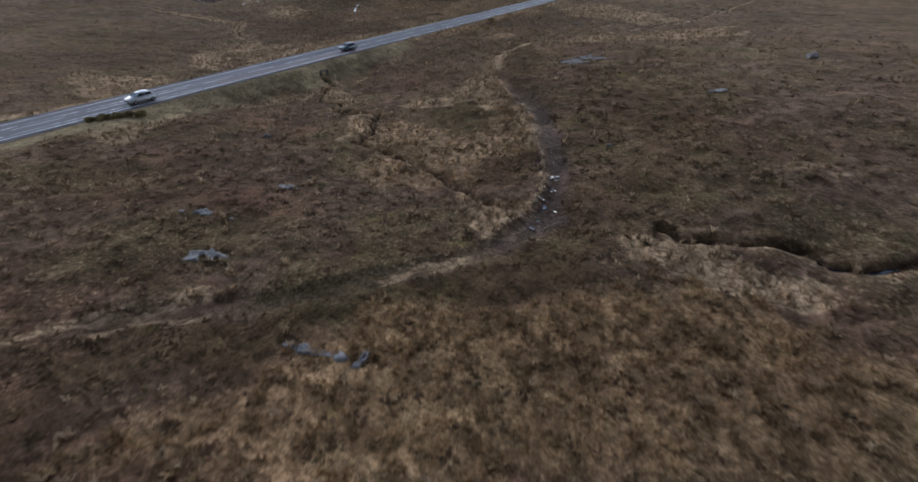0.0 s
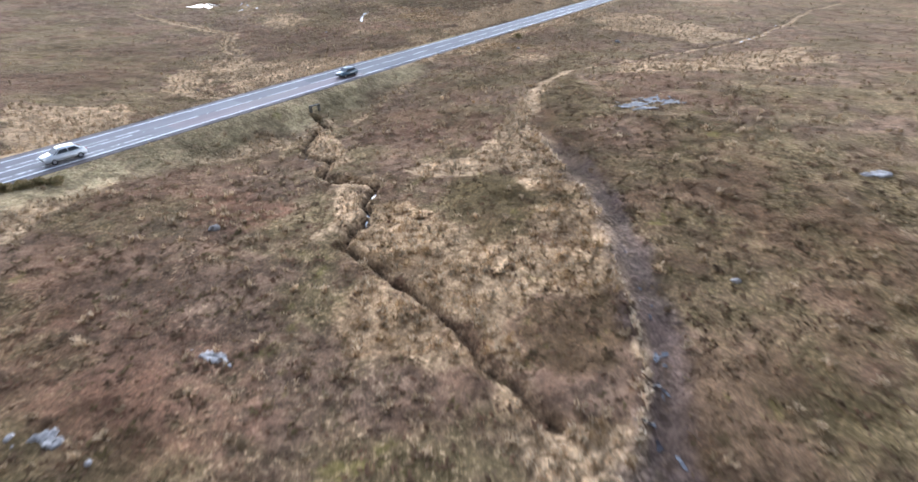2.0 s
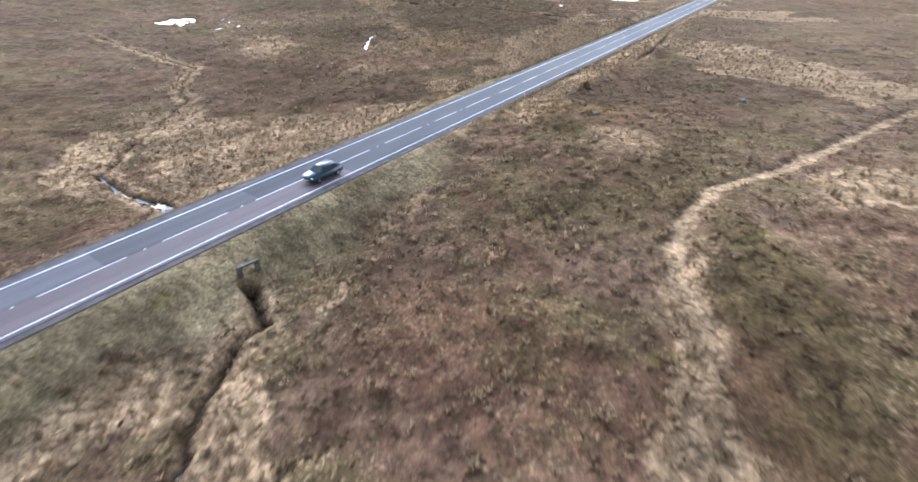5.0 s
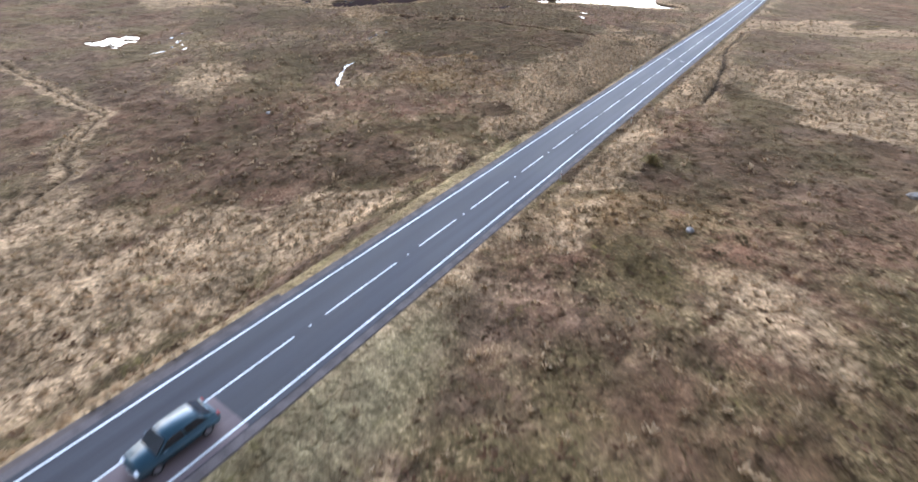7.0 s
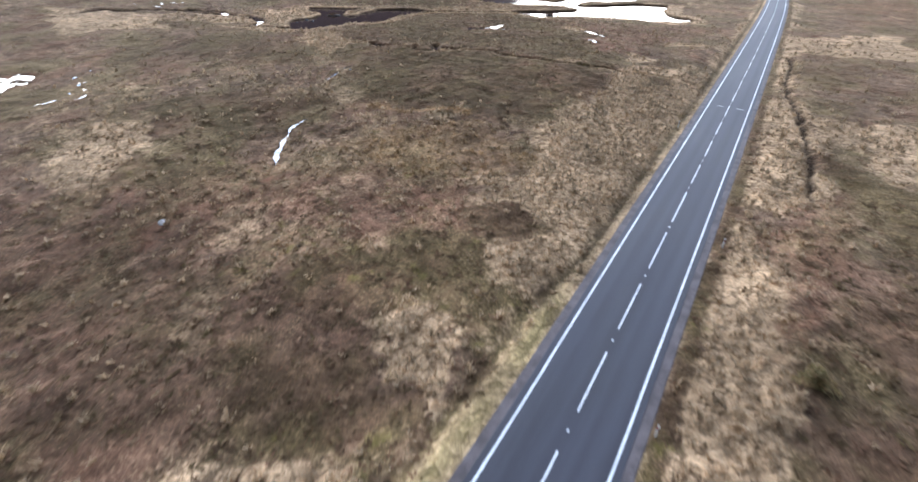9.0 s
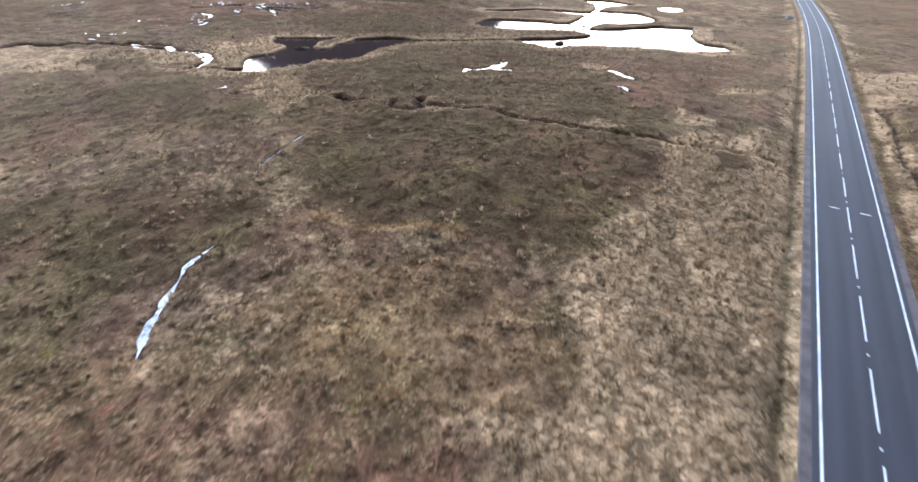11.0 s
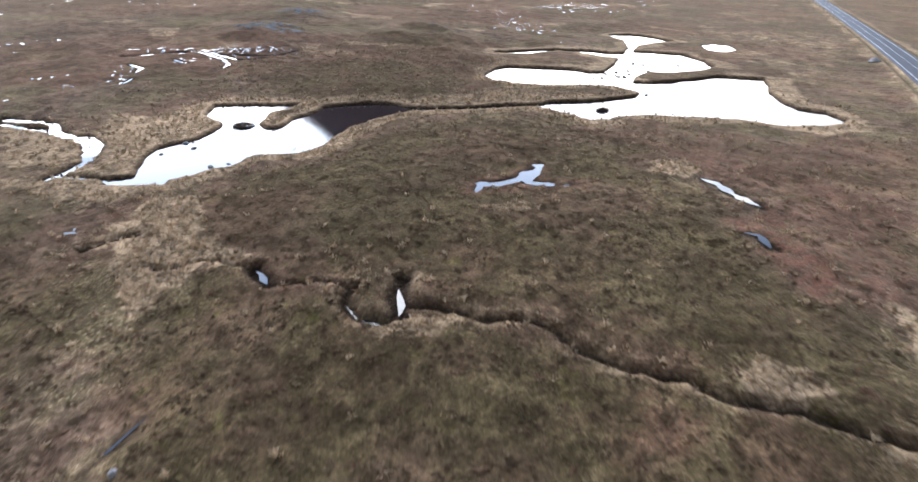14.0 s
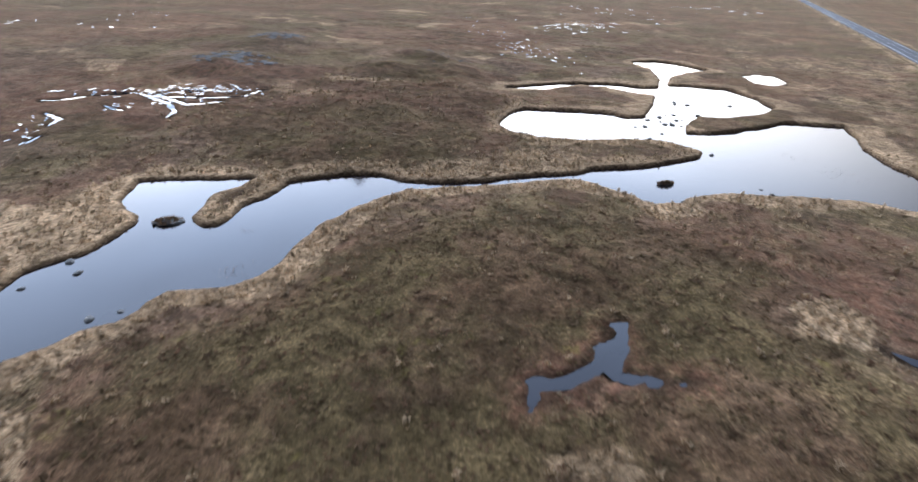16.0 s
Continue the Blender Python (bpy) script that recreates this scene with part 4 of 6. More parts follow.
patch("amber", 0.4, (36.9, -75), (41, -74.7), (46.6, -76.4), (51.2, -75.5), (53.1, -71.8), (53.7, -66.6), (57.2, -69.8), (59.7, -75.2), (61.3, -78.3), (61.2, -80), (58.6, -81.3), (57, -83), (57.7, -85.7), (59.2, -87.9), (57.6, -89), (54.9, -87.2), (49.9, -85.1), (43.7, -84.2), (40, -81.6))
patch("amber", 0.45, (44, -85), (49.1, -85.5), (54.6, -87.3), (57.5, -89.6), (60.5, -90.7), (63.2, -90.6), (65.7, -89), (66.5, -91.7), (63.9, -93.2), (60.4, -91.9), (56.1, -90.4), (52.6, -91.2), (49.2, -91.5), (45.3, -89.1))
patch("amber", 0.4, (42.8, -49.6), (47.6, -57.9), (52.2, -63.7), (55, -68), (57.1, -70.4), (58.3, -72.5), (53.9, -75.1), (51.1, -72.2), (48, -69.1), (44, -63.4), (43.2, -57))
patch("dark", 0.7, (52, -61.3), (55.6, -58.3), (63.4, -59.4), (62.8, -69.9), (59.1, -72.1), (55.9, -67))
patch("straw", 0.65, (-186.1, 49.8), (-166.9, 59.8), (-139.4, 70.7), (-106.9, 72.1), (-99.6, 62.8), (-131.4, 58), (-147.4, 46.2), (-151.3, 36))
patch("straw", 0.7, (-135.2, 83.9), (-122.6, 95.4), (-111.3, 86.5), (-110.3, 75.4), (-110.8, 71.6), (-124.4, 76.6))
patch("straw", 0.7, (-148.5, 72), (-139.9, 75.6), (-127, 75.2), (-118.6, 71.3), (-117.7, 67.1), (-122.4, 62.6))
patch("straw", 0.6, (-120, 61.8), (-104.9, 67.2), (-98.2, 65.9), (-113.4, 59.4))
patch("straw", 0.55, (-98.3, 122.8), (-86, 143.7), (-68, 147.1), (-74.9, 132), (-90.8, 118.4))
patch("dark", 0.6, (40.9, -70.2), (45.8, -64.7), (49.0, -69.5), (53.5, -68.0), (54.6, -69.8), (52.4, -72.9), (53.8, -74.8), (49.3, -77.5), (47.2, -74.8), (43.1, -73.8))
patch("dark", 0.7, (55.3, -63.5), (59.2, -53.5), (68.4, -57.5), (75.1, -62.9), (75.1, -69.9), (69.8, -73.3), (67.1, -79.2), (63.4, -75.7))
patch("dark", 0.75, (69.2, -89.2), (73.3, -86.4), (76.9, -89.4), (77.3, -91.7), (73.7, -95.6), (74.0, -99.5), (68.2, -102.6), (64.7, -104.0), (66.6, -99.5), (69.2, -94.7))
patch("dark", 0.6, (41.9, -39.1), (47.9, -46.5), (52.6, -56.1), (57.5, -58.0), (64.1, -55.6), (64.7, -62.0), (60.1, -66.4), (56.0, -64.6), (48.7, -55.9))
patch("dark", 0.55, (59.4, -66.7), (63.9, -68.3), (67.6, -66.6), (71.8, -61.3), (71.5, -69.3), (67.9, -77.4), (65.2, -79.6), (63.1, -75.5))
patch("dark", 0.5, (27.3, -18.9), (32.2, -11.5), (38.1, -9.0), (36.8, -24.5), (34.7, -25.7), (33.8, -33.3), (24.5, -38.5), (25.8, -28.5))
patch("dark", 0.5, (5.2, -20.9), (5.0, -13.2), (6.3, -5.8), (8.7, 3.8), (14.4, 19.8), (26.7, 20.7), (23.5, -10.4))
patch("red", 0.4, (6.2, -20.3), (6.3, -13.6), (8.6, -6.6), (13.9, 4.0), (21.3, 7.5), (25.1, 5.7), (23.5, -10.4))
patch("red", 0.42, (-72.1, -15.5), (-63.9, 4.7), (-32.1, 22.6), (-14.1, 21.7), (-9.2, 5.9), (-14.5, -8.4), (-22.9, -20.1), (-33.6, -28.7))
patch("red", 1.0, (-32.4, 103.5), (-31.1, 103.3), (-30.1, 99.6), (-30.2, 95.7), (-28.7, 92.9), (-26.8, 90.0), (-25.8, 88.4), (-27.1, 87.5), (-28.7, 88.8), (-30.3, 91.3), (-31.6, 93.2), (-31.4, 96.4), (-31.9, 100.2))
patch("red", 0.6, (8.8, 32.6), (12.0, 37.2), (15.7, 40.9), (11.8, 10.0), (9.7, 8.7), (10.5, 14.5), (8.9, 19.2), (7.3, 24.1))
patch("dark", 0.4, (10.2, 31.1), (15.3, 38.0), (12.9, 18.9), (11.2, 17.3), (9.7, 22.1))
patch("dark", 0.49, (-20.9, 9.0), (-15.5, 10.0), (-11.2, 8.4), (-7.6, 8.3), (-6.7, 5.1), (-8.0, 3.3), (-6.2, 2.3), (-7.3, 0.3), (-9.5, 1.9), (-14.5, 0.8))
patch("straw", 0.3, (-111.7, 18.9), (-72.8, 44.1), (-29.1, 57.3), (-8.1, 93.8), (-2.3, 27.1), (-7.1, -0.5), (-26.9, -13.1), (-59.3, -16.2))
patch("straw", 0.25, (-79.2, -19.6), (-79.0, 12.8), (-26.2, 46.6), (-5.4, -13.4), (-16.2, -28.8), (-27.9, -46.9))
patch("amber", 0.75, (58.5, -123.4), (58.7, -121.5), (60.0, -116.5), (62.7, -111.8), (66.7, -107.2), (74.5, -101.7), (82.2, -100.3), (90.3, -97.5), (89.4, -105.0))
patch("straw", 0.96, (47.2, -120.6), (47.7, -118.9), (49.1, -116.3), (50.3, -113.4), (51.1, -111.1), (51.9, -111.5), (51.3, -113.8), (50.1, -116.6), (48.6, -119.1), (48.0, -120.9))
patch("dark", 0.7, (48.7, -121.2), (50.2, -117.3), (53.0, -112.4), (55.6, -108.3), (60.1, -105.4), (64.1, -106.2), (61.7, -110.8), (57.7, -115.7), (55.9, -120.1), (53.1, -122.8))
patch("straw", 0.5, (34.8, -77.4), (34.4, -73.8), (39.8, -78.6), (40.2, -80.9), (39.8, -83.6), (37.6, -84.9), (36.4, -80.6))
PATCHES.sort(key=lambda p: -p[0])
LAKE_EAST = LAKE_EAST_A + LAKE_EAST_B + LAKE_EAST_C
LATTICE, FOLDS = np.array(HEIGHTS_SOUTH + HEIGHTS_NORTH), np.array(FOLDS_SOUTH + FOLDS_NORTH)
TABLE = np.random.RandomState(7).rand(256, 256)


def vnoise(x, y, size, seed=0):
    """Smooth value noise of about -1 to 1, with cells of that size."""
    u, v = x / size + seed * 17.31, y / size + seed * 9.73
    i, j = np.floor(u).astype(int), np.floor(v).astype(int)
    a, b = u - i, v - j
    a, b = a * a * (3 - 2 * a), b * b * (3 - 2 * b)
    t = lambda p, q: TABLE[p % 256, q % 256]
    return 2 * ((t(i, j) * (1 - a) + t(i + 1, j) * a) * (1 - b) + (t(i, j + 1) * (1 - a) + t(i + 1, j + 1) * a) * b) - 1


def smooth(v, low, high):
    s = np.clip((v - low) / (high - low), 0, 1)
    return s * s * (3 - 2 * s)


def spline_height(x, y, table, x0, y0, step):
    """Cubic B-spline over a table of heights, one row for each step north."""
    gx = np.clip((x - x0) / step, 0, table.shape[1] - 3.001)
    gy = np.clip((y - y0) / step, 0, table.shape[0] - 3.001)
    i, j = gx.astype(int), gy.astype(int)
    weights = lambda u: ((1 - u) ** 3 / 6, (3 * u**3 - 6 * u**2 + 4) / 6, (-3 * u**3 + 3 * u**2 + 3 * u + 1) / 6, u**3 / 6)
    total, wx, wy = 0, weights(gx - i), weights(gy - j)
    for p in range(4):
        for q in range(4):
            total = total + wx[p] * wy[q] * table[j + q, i + p]
    return total


def line_distance(x, y, points, closed=False, reach=30.0):
    """The distance to a polyline; for a closed one negative inside. Points past reach keep that value."""
    pts = np.array(points + points[:1] if closed else points)
    lo, hi = pts.min(0) - reach, pts.max(0) + reach
    near = np.flatnonzero((x > lo[0]) & (x < hi[0]) & (y > lo[1]) & (y < hi[1]))
    out = np.full(x.shape, reach)
    if not len(near):
        return out
    px, py = x[near], y[near]
    best, inside = np.full(px.shape, reach**2), np.zeros(px.shape, bool)
    for (ax, ay), (bx, by) in zip(pts[:-1], pts[1:]):
        dx, dy = bx - ax, by - ay
        s = np.clip(((px - ax) * dx + (py - ay) * dy) / (dx * dx + dy * dy + 1e-9), 0, 1)
        best = np.minimum(best, (px - ax - s * dx) ** 2 + (py - ay - s * dy) ** 2)
        if closed and ay != by:
            inside ^= ((ay > py) != (by > py)) & (px < ax + (py - ay) * dx / dy)
    best = np.sqrt(best)
    out[near] = np.where(inside, -best, best)
    return out


def road_x(y):
    """The centre line: straight, then bending slowly west."""
    return -0.057 * (np.sqrt((y - 220) ** 2 + 3600) + (y - 220) - 7.0) / 2 * (y > 0) + 0.0 * y


def road_z(y):
    return 0.1 + 0.0078 * np.minimum(y, 200) - 0.002 * np.maximum(y - 200, 0)


# each stream: line, half-width, depth
STREAMS = [
    (STREAM_CULVERT[:20], 0.55, 1.15), (STREAM_CULVERT[19:], 0.42, 0.9), (STREAM_EAST, 0.65, 1.0), (STREAM_MAIN[:16], 0.5, 0.85), (STREAM_MAIN[15:23], 0.55, 0.9),
    (STREAM_MAIN[22:], 0.36, 0.6), (POOL_KNOT, 1.0, 0.9), (POOL_BEND, 0.75, 0.9), (DITCH_WEST, 0.38, 0.5), (DITCH_WEST[8:], 0.55, 0.7), (DITCH_WEST[11:], 0.85, 0.7), (STREAK_SOUTH, 0.3, 0.16),
    (GULLY_DARK, 0.8, 0.8), (RIVER_WEST[:4], 0.8, 0.7), (RIVER_WEST[3:], 1.25, 0.7), (RIVER_FAR, 1.0, 0.7), (ROADSIDE_DITCH, 0.5, 0.6), (STREAK_WEST, 0.4, 0.14), (STREAK_MIDDLE[:5], 0.55, 0.2), (STREAK_MIDDLE[4:], 0.4, 0.2), (STREAK_EAST, 1.1, 0.3), (STREAK_BEND, 1.0, 0.3), *((line, 0.8, 0.3) for line in BRAIDS), (CRACK, 0.22, 0.35),
]
POOLS = [POOL_Y, POOL_ISLAND, SMALL_POND]


def plain(x, y):
    """The lie of the land, without its small relief."""
    base = spline_height(x, y, LATTICE, LATTICE_X, LATTICE_Y, LATTICE_STEP) + spline_height(x, y, FOLDS, FOLD_X, FOLD_Y, FOLD_STEP)
    far = smooth(np.hypot(x + 40, y - 60), 260, 900)
    base = base + far * (5 * vnoise(x, y, 170, 1) + 3 * vnoise(x, y, 60, 2))
    north = smooth(y, 95, 130)
    base = base * (1 - north) + np.maximum(base, 0.55) * north
    for hx, hy, size, tall in ((-140, 186, 15, 3.0), (-173, 150, 12, 2.0), (-190, 181, 9, 1.4)):
        base = base + tall * np.exp(-(((x - hx) ** 2 + (y - hy) ** 2) / size**2)) * (1 + 0.4 * vnoise(x, y, 8, 22))
    return base


def pool_level(pool):
    pts = np.array(pool)
    return float(np.percentile(plain(pts[:, 0], pts[:, 1]), 40)) - 0.05


def verge_ditch(y):
    """How far west of the centre line the roadside ditch runs: it closes in where the green verge ends."""
    return 6.3 - 1.2 * smooth(y, 4, 16)


def terrain(x, y):
    """Height of the moor at arrays of places, and how far they are from its features."""
    wob_x, wob_y = 0.7 * vnoise(x, y, 2.6, 3), 0.7 * vnoise(x, y, 2.6, 4)
    base = plain(x, y)
    rough = 0.28 * vnoise(x, y, 9, 5) + 0.16 * vnoise(x, y, 3.3, 6) + 0.13 * vnoise(x, y, 1.5, 7)
    h = base + rough
    road_d = np.abs(x - road_x(y))
    lake_d = np.minimum(line_distance(x + 0.5 * wob_x, y + 0.5 * wob_y, LAKE_WEST, True), line_distance(x + 0.5 * wob_x, y + 0.5 * wob_y, LAKE_EAST, True))
    # lake shores: a low peat bank, then water
    shore = smooth(lake_d, 0.6, 14)
    bank = 0.5 + 0.4 * rough
    away = smooth(lake_d, 12, 29)
    h = bank * (1 - shore) + (np.maximum(h, 0.45) * (1 - away) + h * away) * shore
    h = np.where(lake_d < 0.5, -0.7 + (np.maximum(h, 0.3) + 0.7) * smooth(lake_d, -0.5, 0.5), h)
    # the road's bed, embankment and ditch
    bed = smooth(road_d, 3.7, 11.0)
    h = (road_z(y) - 0.07) * (1 - bed) + h * bed
    h = h - 0.4 * smooth(y, -38, -26) * np.exp(-(((x - road_x(y) + verge_ditch(y)) / 0.65) ** 2))
    # streams, pools and the old track
    stream_d, wet_d, cut = np.full(x.shape, 30.0), np.full(x.shape, 30.0), np.zeros(x.shape)
    fray_x, fray_y = 0.3 * vnoise(x, y, 1.1, 44), 0.3 * vnoise(x, y, 1.1, 45)
    for line, half, deep in STREAMS:
        d = line_distance(x + 0.35 * wob_x + fray_x, y + 0.35 * wob_y + fray_y, line) / half
        cut = np.maximum(cut, deep * (0.8 + 0.3 * vnoise(x, y, 4.2, 46)) * (1 - smooth(d, 0.5, 1.15)))
        wet_d = np.minimum(wet_d, d * half - half)
        if deep > 0.3:
            stream_d = np.minimum(stream_d, d * half - half)
    h = h - cut
    pool_d = np.full(x.shape, 30.0)
    for pool in POOLS:
        d = line_distance(x + 0.8 * wob_x, y + 0.8 * wob_y, pool, True)
        rim = smooth(d, 0.3, 3.5)
        h = np.where(d < 4, (pool_level(pool) + 0.12 + 0.25 * rough) * (1 - rim) + h * rim, h)
        # sedge and mud break up the shallow ones
        broken = 0.0 if pool is SMALL_POND else smooth(0.6 * vnoise(x, y, 2.3, 41) + 0.6 * vnoise(x, y, 0.9, 42), *((0.12, 0.45) if pool is POOL_Y else (0.0, 0.35)))
        h = h - 0.45 * (1 - smooth(d, -0.35, 0.3)) * (1 - 0.85 * broken) * (d < 4)
        pool_d = np.minimum(pool_d, d)
    track_d = line_distance(x + 0.5 * wob_x, y + 0.5 * wob_y, TRACK_A)
    bank_d = line_distance(x + 0.3 * wob_x, y + 0.3 * wob_y, BANK)
    h = h - 0.3 * (1 - smooth(track_d, 0.6, 1.5)) + 0.35 * np.exp(-((bank_d / 0.6) ** 2))
    return h, {"road": road_d, "lake": lake_d, "stream": stream_d, "wet": wet_d, "pool": pool_d, "track": track_d, "bank": bank_d}


def patch_covers(x, y):
    """The traced stretches laid over one another, the widest first, with ragged edges."""
    wx, wy = vnoise(x, y, 6, 11) + 0.7 * vnoise(x, y, 2.4, 16), vnoise(x, y, 6, 12) + 0.7 * vnoise(x, y, 2.4, 17)
    fx, fy = 0.45 * vnoise(x, y, 0.9, 71), 0.45 * vnoise(x, y, 0.9, 72)
    layers = {kind: np.zeros(x.shape) for kind in ("straw", "dark", "red", "amber")}
    for area, kind, weight, outline in PATCHES:
        stray = min(1.3, 0.1 * math.sqrt(area))
        soft = min(3.5, max(0.4, 0.09 * math.sqrt(area)))
        d = line_distance(x + stray * wx + fx, y + stray * wy + fy, outline, True, 6.0)
        here = np.flatnonzero(d < soft)
        mask = weight * (1 - smooth(d[here], -soft, soft))
        for key, layer in layers.items():
            layer[here] = np.maximum(layer[here], mask) if key == kind else layer[here] * (1 - mask)
    return layers


def covers(x, y, at):
    traced = patch_covers(x, y)
    thick = 0.5 + 0.5 * vnoise(x, y, 13, 18)
    fringe = (1 - smooth(at["lake"] + 2.5 * vnoise(x, y, 6, 13), 2.0, 3.5 + 5.0 * thick)) * 0.78
    beside = (1 - smooth(at["stream"] + 0.8 * vnoise(x, y, 3, 19), 0.1, 0.5 + 1.8 * thick)) * 0.75 * thick
    verge = (1 - smooth(at["road"] + 2.5 * vnoise(x, y, 9, 14), 5.0, 8.5 + 2.5 * smooth(y, -15, 15))) * 0.6
    upper = smooth(y, -52, -44)
    trodden = upper * np.exp(-((at["track"] / 0.75) ** 2)) * (0.8 + 0.25 * vnoise(x, y, 2.7, 66))
    rim = np.exp(-(((at["bank"] + 0.25 * vnoise(x, y, 2.1, 67)) / 0.45) ** 2)) * (0.85 + 0.25 * vnoise(x, y, 1.7, 68))
    banks = (1 - smooth(line_distance(x, y, DITCH_WEST) + 0.9 * vnoise(x, y, 3.5, 62), 0.8, 2.6)) * 0.8
    bleached = np.where(x < road_x(y), 0.95 * (1 - smooth(y, -40, -24)) * np.exp(-(((at["road"] + 0.3 * vnoise(x, y, 4, 77) - 5.0) / 0.9) ** 2)), 0.0)
    grassy = np.maximum.reduce([bleached, banks, fringe, beside, trodden, rim])
    straw = np.clip(np.maximum.reduce([traced["straw"], grassy, verge * (1 - 0.8 * traced["dark"])]), 0, 1)
    mottle = 0.5 + 0.35 * vnoise(x, y, 21, 51) + 0.35 * vnoise(x, y, 9, 52) + 0.25 * vnoise(x, y, 4, 79)
    far = np.maximum(smooth(-x - 0.3 * y, 0, 60) * smooth(y, 95, 150), 0.8 * smooth(y, 150, 220) * smooth(at["road"], 10, 30))
    straw = np.maximum(straw, 0.6 * far * smooth(0.7 * vnoise(x, y, 17, 80) + 0.5 * vnoise(x, y, 5, 81), 0.28, 0.6) * (1 - traced["dark"]))
    dark = np.maximum(traced["dark"], 0.8 * far * smooth(mottle, 0.25, 0.75) * (1 - traced["straw"])) * (1 - 0.9 * grassy)
    spit = 0.95 * (1 - smooth(line_distance(x, y, SPIT, True), 0.5, 3.5))
    dark, straw = np.maximum(dark, spit), straw * (1 - spit)
    red = np.maximum(traced["red"], 0.7 * (1 - smooth(at["pool"] + 0.8 * vnoise(x, y, 1.7, 47), 0.2, 2.0)))
    red = np.maximum(red, 0.8 * far * smooth(vnoise(x, y, 26, 53) + 0.5 * vnoise(x, y, 8, 54), -0.3, 0.4)) * (1 - 0.8 * grassy)
    west = x < road_x(y)
    green = np.where(west, 0.3 * np.exp(-(((at["road"] - 4.7) / 1.0) ** 2)), 0.95 * smooth(-y, 14, 36) * (1 - smooth(at["road"] + 1.5 * vnoise(x, y, 6, 15), 7, 12)))
    peat = np.maximum((1 - smooth(at["wet"], -0.4, 0.12)), np.maximum((1 - smooth(at["lake"], 0.0, 0.75)), np.maximum(1 - smooth(at["pool"], -0.3, 0.25), 0.7 * (1 - smooth(at["pool"] + 0.9 * vnoise(x, y, 1.3, 76), 0.1, 1.1)))))
    gravel = 1 - smooth(at["road"] + 0.3 * vnoise(x, y, 1.9, 48), 3.3, 3.9)
    mud = (0.35 + 0.65 * smooth(y, -100, -92)) * (1 - smooth(y, -62, -52)) * (1 - smooth(at["track"] + 0.6 * vnoise(x, y, 2.2, 21), 1.0, 1.9)) * (0.68 + 0.2 * vnoise(x, y, 3.1, 43))
    peat, gravel = np.maximum(peat, 0.6 * mud), np.maximum(gravel, 0.6 * mud)
    # a brown strip beside the east edge, and a darker line along the west ditch
    brown = np.where(west, 0.8 * smooth(y, -38, -26) * np.exp(-(((x - road_x(y) + verge_ditch(y)) / 0.4) ** 2)), 0.9 * smooth(y, -16, -4) * np.exp(-(((at["road"] + 0.3 * vnoise(x, y, 3, 73) - 4.6) / 0.65) ** 2)))
    dark, straw = np.maximum(dark, brown), straw * (1 - 0.9 * brown)
    amber = traced["amber"] * 0.9
    lush = np.where(west, 0.85 * smooth(y, -42, -24) * (1 - smooth(y + 1.5 * vnoise(x, y, 4, 74), 6, 15)) * np.exp(-(((at["road"] + 0.4 * vnoise(x, y, 5, 61) - 4.9) / 1.0) ** 2)), 0.0)
    return straw, dark, red, green, peat, gravel, amber, lush


def grid_lines(stops, reach):
    """Grid lines: each stop is a place and the step from there on; past both ends the steps grow."""
    low, high, step = stops[0][0], stops[-1][0], stops[0][1]
    inner, outer, s = [], [], step
    for (a, gap), (b, _) in zip(stops[:-1], stops[1:]):
        inner += list(np.linspace(a, b, round((b - a) / gap), endpoint=False))
    inner.append(high)
    while sum(outer) < reach:
        s *= 1.13
        outer.append(s)
    outer = np.cumsum(outer)
    return np.concatenate([(low - outer)[::-1], inner, high + outer])


def mesh_from(name, verts, faces, sides, mat, smooth_shade=True):
    """A mesh from arrays of places and of equal-sided faces."""
    me = bpy.data.meshes.new(name)
    faces = np.asarray(faces, np.int32).reshape(-1, sides)
    me.vertices.add(len(verts))
    me.vertices.foreach_set("co", np.asarray(verts, np.float32).ravel())
    me.loops.add(faces.size)
    me.loops.foreach_set("vertex_index", faces.ravel())
    me.polygons.add(len(faces))
    me.polygons.foreach_set("loop_start", np.arange(0, faces.size, sides, dtype=np.int32))
    me.polygons.foreach_set("use_smooth", np.full(len(faces), smooth_shade))
    me.update(calc_edges=True)
    me.validate()
    me.materials.append(mat)
    return me


# ---- ground: one sheet out to the horizon ----
gx = grid_lines([(-200, 0.9), (-130, 0.5), (-85, 0.4), (70, 0.5), (95, 0.8), (105, 0.8)], 2400)
gy = grid_lines([(-130, 0.4), (-40, 0.55), (50, 0.42), (90, 0.6), (165, 0.8), (262, 0.8)], 2400)
X, Y = (a.ravel() for a in np.meshgrid(gx, gy))
Z, AT = terrain(X, Y)
NX = len(gx)
row, col = np.meshgrid(np.arange(len(gy) - 1), np.arange(NX - 1), indexing="ij")
corner = (row * NX + col).ravel()
ground_mesh = mesh_from("ground", np.stack([X, Y, Z], 1), np.stack([corner, corner + 1, corner + NX + 1, corner + NX], 1), 4, MAT_GROUND)
straw, dark, red, green, peat, gravel, amber, lush = covers(X, Y, AT)
for key, channels in (("cover", (straw, dark, red, amber)), ("soil", (green, peat, gravel, lush))):
    layer = ground_mesh.attributes.new(key, "FLOAT_COLOR", "POINT")
    layer.data.foreach_set("color", np.stack([*channels], 1).astype(np.float32).ravel())
